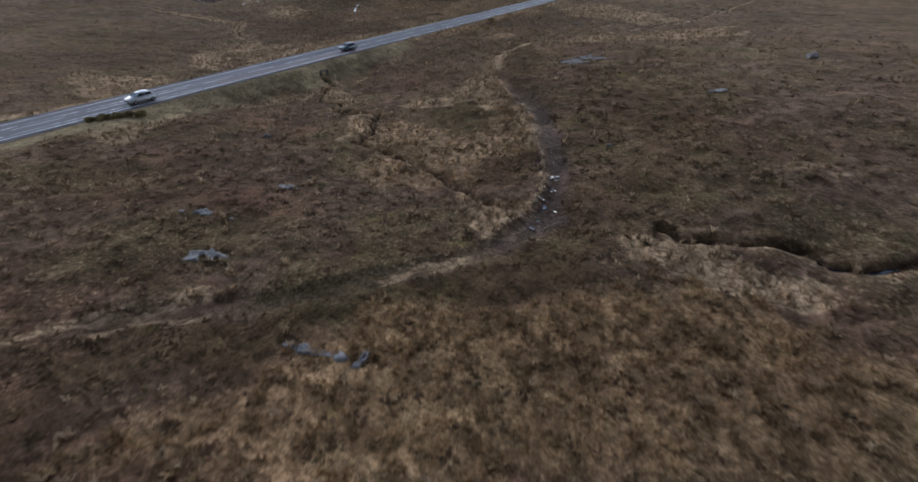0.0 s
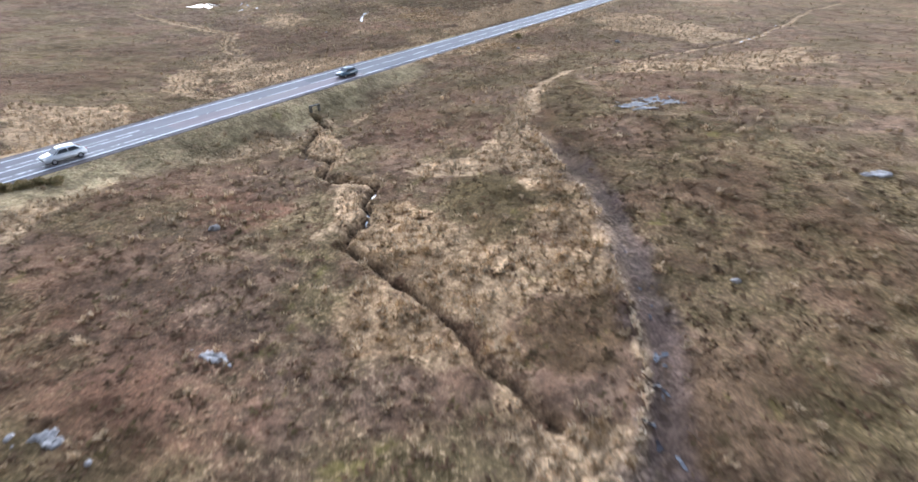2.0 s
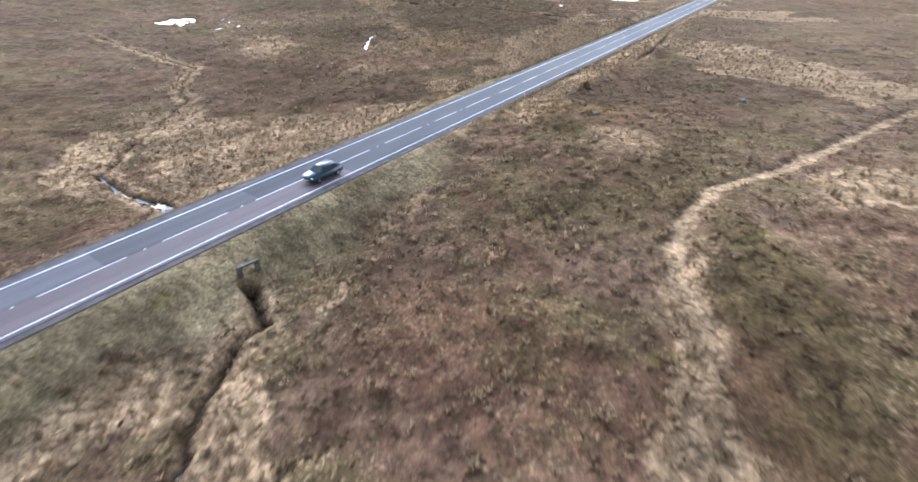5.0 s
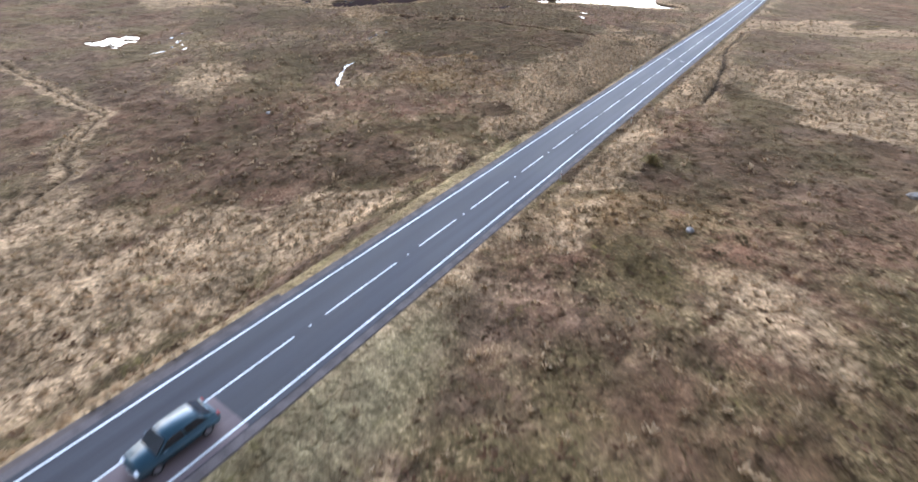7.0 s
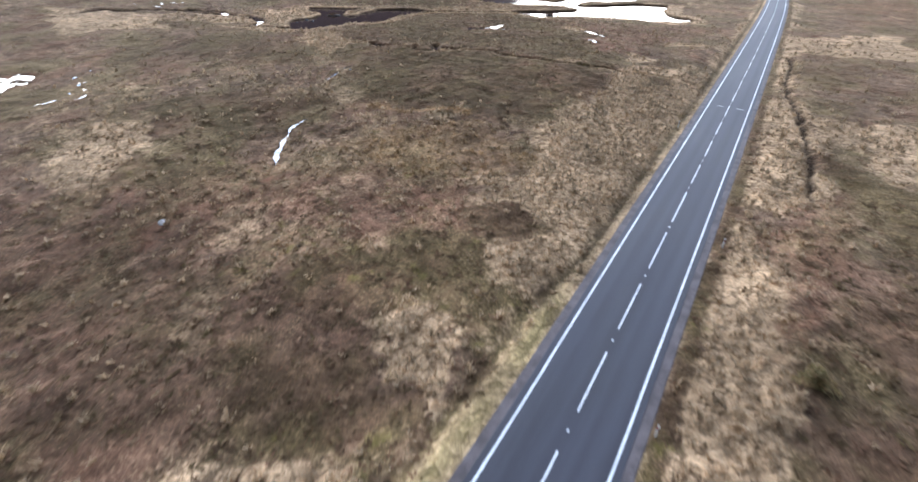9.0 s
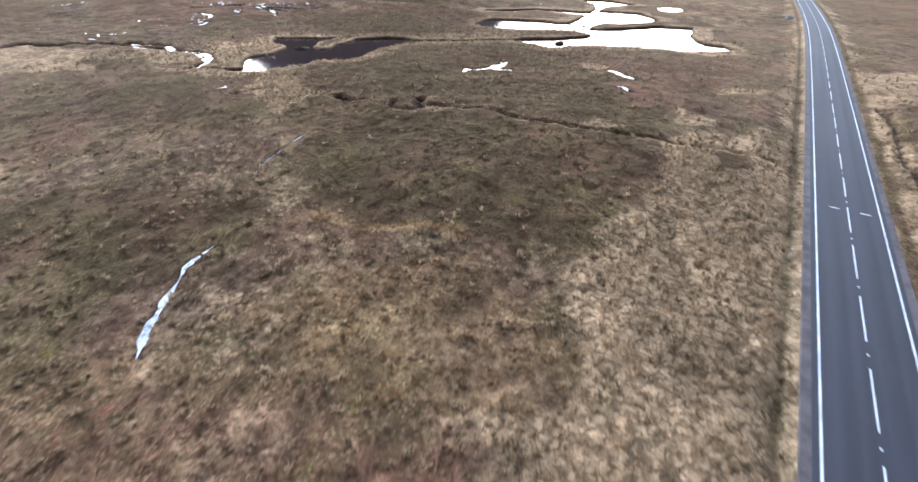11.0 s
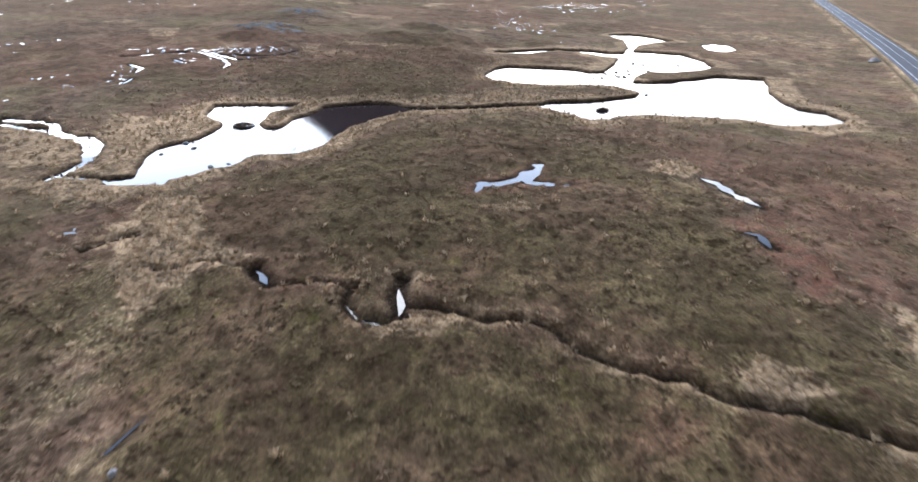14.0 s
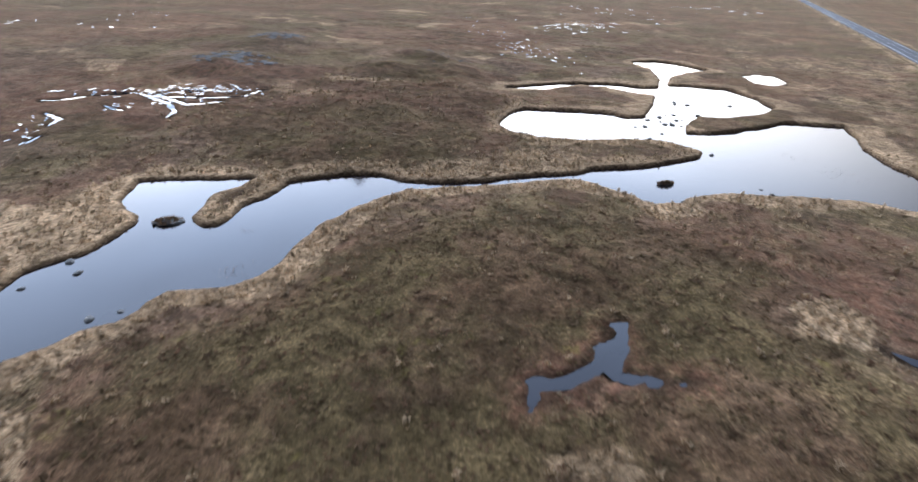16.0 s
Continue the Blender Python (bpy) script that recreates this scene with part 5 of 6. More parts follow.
tagged(new("ground", ground_mesh), "brown heather and pale dry grass moorland ground", "ground", kind="structure")


def height(x, y):
    return float(terrain(np.array([float(x)]), np.array([float(y)]))[0][0])


# ---- road ----
def strip(name, inner, outer, y0, y1, lift, mat, step=3.0, skirt=0.0):
    """A band along the road between two offsets from its centre line."""
    ys = np.arange(y0, y1 + 0.01, (y1 - y0) / max(1, round((y1 - y0) / step)))
    cols = [(inner, lift), (outer, lift)]
    if skirt:
        cols = [(inner - 0.25, lift - skirt), *cols, (outer + 0.25, lift - skirt)]
    verts = [(road_x(y) + o, y, road_z(y) + z) for y in ys for o, z in cols]
    n = len(cols)
    faces = [(i * n + k, i * n + k + 1, (i + 1) * n + k + 1, (i + 1) * n + k) for i in range(len(ys) - 1) for k in range(n - 1)]
    return mesh_from(name, verts, faces, 4, mat, False)


def child(name, data, parent, label=""):
    ob = new(name, data)
    ob.parent = parent
    return tagged(ob, label) if label else ob


road = tagged(new("road", strip("road", -3.35, 3.35, -420, 900, 0.0, MAT_ASPHALT, skirt=0.3)), "two-lane dark asphalt moorland road with white markings", "road", kind="structure")
for inner, outer, start, end, mat, looks in (
    (0.08, 3.33, -74, -38, MAT_ASPHALT_OLD, "worn reddish older asphalt"), (0.08, 3.33, -420, -74, MAT_ASPHALT_GREY, "worn grey older asphalt"),
    (-3.33, 0.08, -420, -62, MAT_ASPHALT_GREY, "worn grey older asphalt"), (-3.33, 0.08, -62, -48, MAT_ASPHALT_SLATE, "slate-grey asphalt"),
):
    child("old_surface", strip("old_surface", inner, outer, start, end, 0.006, mat), road, looks)
child("shoulder", strip("shoulder", -4.35, -3.75, -420, -30, -0.045, MAT_SHOULDER, skirt=0.2), road, "brown grit shoulder")
# pale bands worn along the middle of both lanes on the bend
for middle, seed in ((-0.95, 5), (1.8, 6)):
    rng, y = random.Random(seed), -77.0
    while y > -118:
        size, off = rng.uniform(1.2, 4.0), middle + rng.uniform(-0.12, 0.12)
        wide = rng.uniform(0.05, 0.16)
        child("worn_band", strip("worn_band", off - wide, off + wide, y - size, y, 0.013, MAT_WORN_PAINT), road, "worn pale band on the asphalt")
        y -= size + rng.uniform(0.1, 1.0)
for side in (-1, 1):
    child("shoulder", strip("shoulder", side * 3.6 - 0.35, side * 3.6 + 0.35, -420, 900, -0.025, MAT_GRIT, skirt=0.25), road, "grit shoulder")
    child("edge_line", strip("edge_line", side * 2.9 - 0.075, side * 2.9 + 0.075, -420, 900, 0.012, MAT_PAINT), road, "white edge line")

dash_mesh = mesh_from("centre_dash", [(-0.06, 0, 0), (0.06, 0, 0), (0.06, 6.1, 0), (-0.06, 6.1, 0)], [(0, 1, 2, 3)], 4, MAT_PAINT, False)
stud_verts = [(sx * a, sy * b, z) for a, b, z in ((0.07, 0.09, 0.0), (0.045, 0.06, 0.03)) for sx, sy in ((-1, -1), (1, -1), (1, 1), (-1, 1))]
stud_mesh = mesh_from("road_stud", stud_verts, [(4, 5, 6, 7), (0, 1, 5, 4), (1, 2, 6, 5), (2, 3, 7, 6), (3, 0, 4, 7)], 4, MAT_PAINT, False)
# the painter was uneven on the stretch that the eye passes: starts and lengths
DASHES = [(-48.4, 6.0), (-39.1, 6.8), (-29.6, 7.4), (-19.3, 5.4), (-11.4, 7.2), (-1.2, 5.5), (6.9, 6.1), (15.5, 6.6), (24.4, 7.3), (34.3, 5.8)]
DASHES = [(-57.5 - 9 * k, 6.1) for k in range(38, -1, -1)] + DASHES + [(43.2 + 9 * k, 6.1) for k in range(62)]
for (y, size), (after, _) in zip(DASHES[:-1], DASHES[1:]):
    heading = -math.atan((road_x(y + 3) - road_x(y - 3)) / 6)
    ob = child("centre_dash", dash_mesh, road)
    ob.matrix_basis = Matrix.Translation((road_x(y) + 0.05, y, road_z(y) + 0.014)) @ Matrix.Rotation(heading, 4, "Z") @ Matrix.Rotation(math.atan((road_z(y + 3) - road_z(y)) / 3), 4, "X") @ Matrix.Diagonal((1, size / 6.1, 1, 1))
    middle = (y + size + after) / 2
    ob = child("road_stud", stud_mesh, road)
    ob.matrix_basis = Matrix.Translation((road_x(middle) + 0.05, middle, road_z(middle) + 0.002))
for x in (-1.3, 1.5):
    ob = child("tick_mark", mesh_from("tick_mark", [(-0.45, -0.09, 0), (0.45, -0.09, 0), (0.45, 0.09, 0), (-0.45, 0.09, 0)], [(0, 1, 2, 3)], 4, MAT_PAINT, False), road)
    ob.location = (x, 66.4, road_z(66.4) + 0.014)


# ---- water ----
def water_sheet(name, outline, z, mat, grow=0.9):
    """A flat sheet a little wider than its outline, so that the banks cut its edge."""
    pts = np.array(outline)
    area = 0.5 * np.sum(pts[:, 0] * np.roll(pts[:, 1], -1) - np.roll(pts[:, 0], -1) * pts[:, 1])
    ahead, back = np.roll(pts, -1, 0) - pts, pts - np.roll(pts, 1, 0)
    unit = lambda v: v / (np.linalg.norm(v, axis=1, keepdims=True) + 1e-9)
    t = unit(unit(ahead) + unit(back))
    pts = pts + grow * np.sign(area) * np.stack([t[:, 1], -t[:, 0]], 1)
    bm = bmesh.new()
    face = bm.faces.new([bm.verts.new((*p, z)) for p in pts])
    if face.normal.z < 0:
        face.normal_flip()
    bmesh.ops.triangulate(bm, faces=[face], ngon_method="EAR_CLIP")
    bmesh.ops.recalc_face_normals(bm, faces=bm.faces)
    me = bpy.data.meshes.new(name)
    bm.to_mesh(me)
    bm.free()
    me.materials.append(mat)
    return me


def ribbon(name, line, half, drop, mat, start=0, stop=None):
    """Water lying in a stream's bed."""
    pts = np.array(line[start:stop])
    fine = [pts[0]]
    for a, b in zip(pts[:-1], pts[1:]):
        n = max(1, int(np.linalg.norm(b - a) / 0.7))
        fine += [a + (b - a) * k / n for k in range(1, n + 1)]
    fine = np.array(fine)
    t = np.gradient(fine, axis=0)
    t /= np.linalg.norm(t, axis=1, keepdims=True) + 1e-9
    z = terrain(fine[:, 0], fine[:, 1])[0]
    for _ in range(9):
        z[1:-1] = np.minimum(z[1:-1], (z[:-2] + z[1:-1] + z[2:]) / 3)
    z = z + drop
    verts = []
    for k, (p, d, h) in enumerate(zip(fine, t, z)):
        w = half * min(1.0, 0.12 + 0.45 * min(k, len(fine) - 1 - k)) * ((0.3 + 0.7 * TABLE[k % 256, int(10 * half) % 256]) if half < 1 else 0.9 + 0.1 * math.sin(k))
        verts += [(p[0] - d[1] * w, p[1] + d[0] * w, h), (p[0] + d[1] * w, p[1] - d[0] * w, h)]
    faces = [(2 * i, 2 * i + 1, 2 * i + 3, 2 * i + 2) for i in range(len(fine) - 1)]
    return mesh_from(name, verts, faces, 4, mat)


tagged(new("water_west", water_sheet("water_west", LAKE_WEST, 0.0, MAT_LAKE, 0.45)), "still moorland lochan mirroring the cloudy sky", "lake", kind="structure")
tagged(new("water_east", water_sheet("water_east", LAKE_EAST, 0.004, MAT_LAKE, 0.45)), "wide shallow lochan mirroring the bright sky", "lake", kind="structure")
for pool in POOLS:
    tagged(new("pool", water_sheet("pool", pool, pool_level(pool), MAT_POOL, 0.3)), "shallow peat pool in boggy ground", "pool", kind="structure")
for line, half, drop in (
    (RIVER_WEST[:4], 0.4, 0.25), (RIVER_WEST[3:], 1.0, 0.25), (RIVER_FAR, 0.8, 0.16), (STREAM_CULVERT[4:7], 0.35, 0.14), (STREAM_CULVERT[12:17], 0.5, 0.22), (STREAM_EAST[4:], 0.4, 0.12), (DITCH_WEST[8:], 0.5, 0.16), (DITCH_WEST[11:], 0.9, 0.24),
    (POOL_KNOT[1:], 0.8, 0.24), (STREAM_MAIN[19:22], 0.18, 0.1), (POOL_BEND, 0.75, 0.3), (STREAK_WEST, 0.22, 0.06), (STREAK_EAST, 0.98, 0.2), (STREAK_BEND, 0.95, 0.2), *((line, 0.75, 0.2) for line in BRAIDS),
):
    tagged(new("stream_water", ribbon("stream_water", line, half, drop, MAT_POOL)), "narrow dark peaty stream between grass banks", "stream", kind="structure")

# the run down the slope, with its sky reflection put into the colour
for line, half in ((STREAK_MIDDLE[:5], 0.55), (STREAK_MIDDLE[4:], 0.35)):
    tagged(new("stream_water", ribbon("stream_water", line, half, 0.14, MAT_SKY_WHITE)), "run of water down the slope, its bright sky reflection painted white", "stream", kind="structure")

# ---- distant mountain beyond the moor ----
def mountain():
    n, r0 = 60, 640.0
    verts, faces = [], []
    for i in range(n + 1):
        for j in range(n + 1):
            x, y = (2 * i / n - 1) * r0, (2 * j / n - 1) * r0
            r = math.hypot(x, y) / r0
            crag = noise.fractal(Vector((x / 260, y / 260, 3.0)), 1.0, 2.0, 5)
            verts.append((x, y, max(-20.0, 560 * max(0.0, 1 - r) ** 1.2 * (1 + 0.07 * crag) - 8)))
    for i in range(n):
        for j in range(n):
            a = i * (n + 1) + j
            faces.append((a, a + n + 1, a + n + 2, a + 1))
    return mesh_from("mountain", verts, faces, 4, MAT_MOUNTAIN)


peak = tagged(new("backdrop_mountain", mountain()), "dark heather-covered mountain beyond the moor", "mountain", kind="structure")
peak.location = (-1000, 1090, 0)


# ---- tufts of grass and heather ----
WAY = [(80.0, -127.0), (48.0, -86.0), (12.0, -33.0), (-23.0, 25.0), (-55.0, 67.0), (-100.0, 130.0)]


def clumps(name, spacing, seed, wanted, each, spread, blades, tall, wide, lean, broad, mat, label, area=((-150, 100), (-130, 175)), thin=True):
    """One mesh of many tussocks: each is a few tufts round one root, and the blades of a tuft share their foot."""
    rng = np.random.RandomState(seed)
    cx, cy = (g.ravel() for g in np.meshgrid(np.arange(*area[0], spacing), np.arange(*area[1], spacing)))
    cx, cy = cx + rng.uniform(-0.5, 0.5, len(cx)) * spacing, cy + rng.uniform(-0.5, 0.5, len(cy)) * spacing
    d = line_distance(cx, cy, WAY, reach=120.0)
    chance = np.exp(-np.maximum(d - 30, 0) / 32)
    keep = rng.rand(len(cx)) < (chance if thin else 1 - chance)
    cx, cy = cx[keep], cy[keep]
    at = terrain(cx, cy)[1]
    keep = rng.rand(len(cx)) < wanted(cx, cy, covers(cx, cy, at))
    cx, cy, bulk = cx[keep], cy[keep], rng.uniform(0.7, 1.3, keep.sum())
    off = rng.normal(0, spread, (2, len(cx), each))
    x, y = (cx[:, None] + off[0]).ravel(), (cy[:, None] + off[1]).ravel()
    size = (bulk[:, None] * np.clip(1.25 - 0.45 * np.hypot(*off) / spread, 0.45, 1.25)).ravel() * rng.uniform(0.8, 1.2, len(x))
    z, at = terrain(x, y)
    keep = (at["road"] > 4.4) & (at["lake"] > 1.2) & (at["wet"] > 0.02) & (at["pool"] > 0.4) & (at["track"] > np.where(y < -54, 1.1, 0.7))
    foot, size = np.stack([x, y, z - 0.04], 1)[keep], size[keep]
    n = len(foot)
    turn = rng.rand(n, blades) * 6.2832
    out = np.stack([np.cos(turn), np.sin(turn)], -1)
    across = np.stack([-out[..., 1], out[..., 0]], -1)
    reach = rng.uniform(lean[0], lean[1], (n, blades)) * size[:, None]
    rise = rng.uniform(tall[0], tall[1], (n, blades)) * size[:, None]
    w = rng.uniform(wide[0], wide[1], (n, blades)) * size[:, None]
    mid = np.concatenate([foot[:, None, :2] + out * (reach * broad)[..., None], (foot[:, None, 2] + rise * 0.75)[..., None]], -1)
    tip = np.concatenate([foot[:, None, :2] + out * reach[..., None], (foot[:, None, 2] + rise * rng.uniform(0.7, 1.1, (n, blades)))[..., None]], -1)
    side = np.concatenate([across * w[..., None], rng.uniform(-0.02, 0.02, (n, blades, 1))], -1)
    verts = np.concatenate([foot[:, None], (mid - side), (mid + side), tip], 1)
    start = (np.arange(n) * (1 + 3 * blades))[:, None]
    k = np.arange(blades)[None]
    left, right, end = start + 1 + k, start + 1 + blades + k, start + 1 + 2 * blades + k
    faces = np.stack([np.stack([start + 0 * k, left, right], -1), np.stack([left, end, right], -1)], 2)
    me = mesh_from(name, verts.reshape(-1, 3), faces.reshape(-1, 3), 3, mat, False)
    return tagged(new(name, me), label, "grass", kind="stuff")


def pale(x, y, c):
    return c[0] + 0.3 * vnoise(x, y, 4.5, 31) + 0.25 * vnoise(x, y, 1.6, 32)


def bare(c):
    """Short turf of the verges and red mud, where no tussocks stand."""
    return (1 - 0.95 * np.clip(1.4 * c[3] + c[7], 0, 1)) * (1 - 0.85 * smooth(c[2], 0.72, 0.95))


MAT_DARK_HEATHER = plant_material("dark_heather", [(0.104, 0.075, 0.048), (0.134, 0.099, 0.06), (0.12, 0.098, 0.054), (0.18, 0.134, 0.086), (0.158, 0.1, 0.066)])
MAT_AMBER = plant_material("amber_grass", [(0.22, 0.162, 0.092), (0.32, 0.238, 0.138), (0.43, 0.333, 0.204), (0.26, 0.183, 0.105), (0.37, 0.294, 0.184)])
clumps("dry_grass", 0.82, 1, lambda x, y, c: np.clip(1.4 * pale(x, y, c) - 0.15, 0.1 + 0.12 * vnoise(x, y, 5, 75), 1) * bare(c) * (1 - 0.85 * c[1]) * (1 - 0.8 * c[6]), 5, 0.2, 6, (0.3, 0.58), (0.035, 0.07), (0.12, 0.36), 0.5, MAT_STRAW, "pale straw-coloured tussocks of dry moor grass")
clumps("heather", 0.95, 2, lambda x, y, c: np.clip(0.9 - 1.2 * pale(x, y, c), 0.02, 0.85) * bare(c) * (1 - 0.9 * c[1]) * (1 - 0.7 * c[6]), 4, 0.42, 5, (0.05, 0.16), (0.05, 0.1), (0.18, 0.5), 0.6, MAT_HEATHER, "low brown heather and bog plants")
clumps("amber_grass", 0.7, 4, lambda x, y, c: c[6] * 0.95, 5, 0.32, 7, (0.15, 0.38), (0.03, 0.06), (0.18, 0.42), 0.5, MAT_AMBER, "orange-brown deer grass tussocks")
clumps("dark_heather", 0.9, 3, lambda x, y, c: c[1] * bare(c) * 0.95, 4, 0.42, 6, (0.05, 0.15), (0.045, 0.09), (0.18, 0.5), 0.6, MAT_DARK_HEATHER, "dark brown and olive old heather")
MAT_BLEACHED = plant_material("bleached_grass", [(0.5, 0.445, 0.34), (0.6, 0.54, 0.42), (0.68, 0.62, 0.49)])
clumps("bank_grass", 0.3, 5, lambda x, y, c: (line_distance(x + 0.2 * vnoise(x, y, 2.1, 67), y, BANK) < 0.26) * np.clip(0.85 + 0.6 * vnoise(x, y, 2.5, 78), 0, 1), 4, 0.1, 5, (0.15, 0.34), (0.035, 0.07), (0.08, 0.26), 0.5, MAT_BLEACHED, "bleached grass along the eroded edge of the old track", ((40, 70), (-98, -52)))

# the boggy stretches: from, to, pools, spread, size
BOGS = [
    ((-182, 111), (-166, 124), 22, 0.4, 1.0), ((-168, 122), (-152, 138), 170, 1.9, 0.8), ((-158, 121), (-155, 126), 14, 1.4, 0.9), ((-168, 107), (-158, 98), 22, 1.6, 0.9),
    ((-163, 113), (-160, 117), 10, 0.9, 0.7), ((-141, 306), (-128, 338), 95, 9, 1.3), ((-140, 246), (-112, 222), 70, 7, 1.0), ((-150, 240), (-168, 300), 16, 9, 1.2),
    ((-70, 545), (-115, 520), 40, 20, 2.4), ((-170, 430), (-120, 400), 34, 22, 2.0), ((-280, 180), (-240, 170), 18, 9, 1.3), ((-211, 100), (-200, 86), 14, 5, 1.0),
    ((-166, 98), (-163, 66), 14, 4, 0.8), ((-330, 150), (-260, 110), 16, 14, 1.8), ((-94.9, 58.9), (-94.6, 59.4), 3, 0.15, 0.6), ((57, 24), (66, 66), 12, 0.6, 0.7), ((-116, 26), (-98, 14), 12, 2.5, 0.9), ((-180, 300), (-230, 260), 20, 14, 1.8), ((-6.2, 80), (-6.4, 97), 4, 0.2, 0.5), ((65, -82.5), (67, -90), 9, 0.25, 0.5), ((60.5, -74), (64.5, -81.5), 5, 0.2, 0.3), ((67, -91), (66.4, -95), 2, 0.3, 0.4),
]


def open_bog(x, y):
    """How far the plants stand clear of the wet stretches, 0 to 1, fading out over the far moor."""
    clear = np.ones(x.shape)
    for start, end, _, spread, _ in BOGS[:13]:
        clear = np.minimum(clear, smooth(line_distance(x, y, [start, end]), 1.2 * spread, 2.5 * spread + 1))
    return clear * (1 - smooth(y + 25 * vnoise(x, y, 40, 63), 230, 420)) * smooth(x + 15 * vnoise(x, y, 30, 64), -235, -190)


FAR_NORTH, FAR_WEST = ((-240, 110), (100, 430)), ((-240, -30), (-130, 110))
for k, area in enumerate((FAR_NORTH, FAR_WEST)):
    clumps("far_heather", 1.7, 20 + k, lambda x, y, c: np.clip(0.8 - 1.0 * pale(x, y, c), 0.02, 0.8) * open_bog(x, y), 2, 0.3, 4, (0.08, 0.24), (0.08, 0.16), (0.2, 0.6), 0.6, MAT_HEATHER, "brown heather far across the moor", area, False)
    clumps("far_grass", 1.9, 30 + k, lambda x, y, c: np.clip(0.15 + pale(x, y, c), 0.05, 0.9) * open_bog(x, y), 2, 0.3, 4, (0.2, 0.45), (0.07, 0.14), (0.2, 0.5), 0.5, MAT_STRAW, "pale dry grass far across the moor", area, False)

# ---- rocks ----
def rock_mesh(name, seed, size, mat, level=3):
    bm = bmesh.new()
    bmesh.ops.create_icosphere(bm, subdivisions=level, radius=1.0)
    off = Vector((seed * 3.7, seed * 1.9, seed * 5.3))
    for v in bm.verts:
        n = noise.fractal(v.co * 0.9 + off, 1.0, 2.0, 3) * 0.35 + noise.noise(v.co * 3.5 + off) * 0.08
        p = v.co * (1 + n)
        v.co = Vector((p.x * size[0], p.y * size[1], max(p.z, -0.4) * size[2]))
    me = bpy.data.meshes.new(name)
    bm.to_mesh(me)
    bm.free()
    me.materials.append(mat)
    return me


def rock(name, x, y, size, turn, label, seed, mat=MAT_ROCK, sink=0.15, group=""):
    ob = new(name, rock_mesh(name, seed, size, mat))
    ob.matrix_basis = pose(x, y, height(x, y) + sink * size[2], 0, 0, turn)
    return tagged(ob, label, "rock", group)


BOULDERS = [
    (44.6, -104.0, 0.2, 0.15, 0.12), (68.0, -75.1, 0.3, 0.22, 0.2), (85.4, -35.4, 1.1, 0.8, 0.7),
    (40.0, -105.4, 0.26, 0.18, 0.12), (-45.5, 0.2, 0.6, 0.32, 0.14),
    (34.3, 12.3, 0.6, 0.5, 0.4), (-9.8, 234.2, 1.6, 1.2, 1.0), (28.8, -86.8, 0.5, 0.4, 0.3), (18.2, -5.8, 0.4, 0.3, 0.25), (-61.8, 47.0, 0.3, 0.25, 0.2),
]
for i, (x, y, a, b, c) in enumerate(BOULDERS):
    rock("boulder", x, y, (a, b, c), 37 * i, "pale grey boulder lying in the heather", i, MAT_PALE_ROCK, 0.2, group="boulders on the moor")


def outcrop(x, y, spread, count, size, flat, seed, label, lift=-0.05, mat=MAT_ROCK):
    """Low rock breaking through the turf in several worn slabs."""
    rng = random.Random(seed)
    ob = tagged(new("rock_outcrop"), label, "rock", "rock outcrops")
    ob.location = (x, y, height(x, y))
    for k in range(count):
        dx, dy = rng.gauss(0, spread[0]), rng.gauss(0, spread[1])
        s = size * rng.uniform(0.4, 1.0)
        slab = child("slab", rock_mesh("slab", seed + k, (s * rng.uniform(0.7, 1.5), s * rng.uniform(0.5, 0.9), s * flat), mat, 2), ob)
        slab.matrix_basis = Matrix.Translation((dx, dy, height(x + dx, y + dy) - height(x, y) + lift)) @ Matrix.Rotation(rng.uniform(0, 6.28), 4, "Z") @ Matrix.Rotation(rng.gauss(0, 0.05 if flat < 0.2 else 0.2), 4, "X")
    return ob


def rock_slab(x, y, a, b, turn, ragged, seed, label, mat=MAT_ROCK, grain=1.0):
    """A low sheet of bare rock, cracked and ragged at its edge, lying in the turf."""
    n = max(36, int(9 * max(a, b)))
    u, v = (g.ravel() for g in np.meshgrid(np.linspace(-1.5, 1.5, n), np.linspace(-1.5, 1.5, n)))
    c, t = math.cos(radians(turn)), math.sin(radians(turn))
    px, py = x + a * u * c - b * v * t, y + a * u * t + b * v * c
    inside = 1 - np.hypot(u, v) + ragged * (vnoise(px, py, 1.3 * grain, seed) + 0.7 * vnoise(px, py, 0.5 * grain, seed + 1))
    crack = smooth(np.abs(vnoise(px, py, 0.9 * grain, seed + 2)), 0.0, 0.12)
    base = height(x, y)
    z = terrain(px, py)[0] - base - 0.1 + 0.22 * smooth(inside, -0.05, 0.35) + 0.07 * vnoise(px, py, 0.7, seed + 3) + 0.05 * vnoise(px, py, 0.28, seed + 4) - 0.1 * (1 - crack)
    rows, cols = np.meshgrid(np.arange(n - 1), np.arange(n - 1), indexing="ij")
    k = (rows * n + cols).ravel()
    faces = np.stack([k, k + 1, k + n + 1, k + n], 1)
    faces = faces[(inside[faces] > -0.05).all(1)]
    used, faces = np.unique(faces, return_inverse=True)
    me = mesh_from("rock_slab", np.stack([px - x, py - y, z], 1)[used], faces.reshape(-1, 4), 4, mat)
    ob = tagged(new("rock_slab", me), label, "rock", "rock outcrops")
    ob.location = (x, y, base)


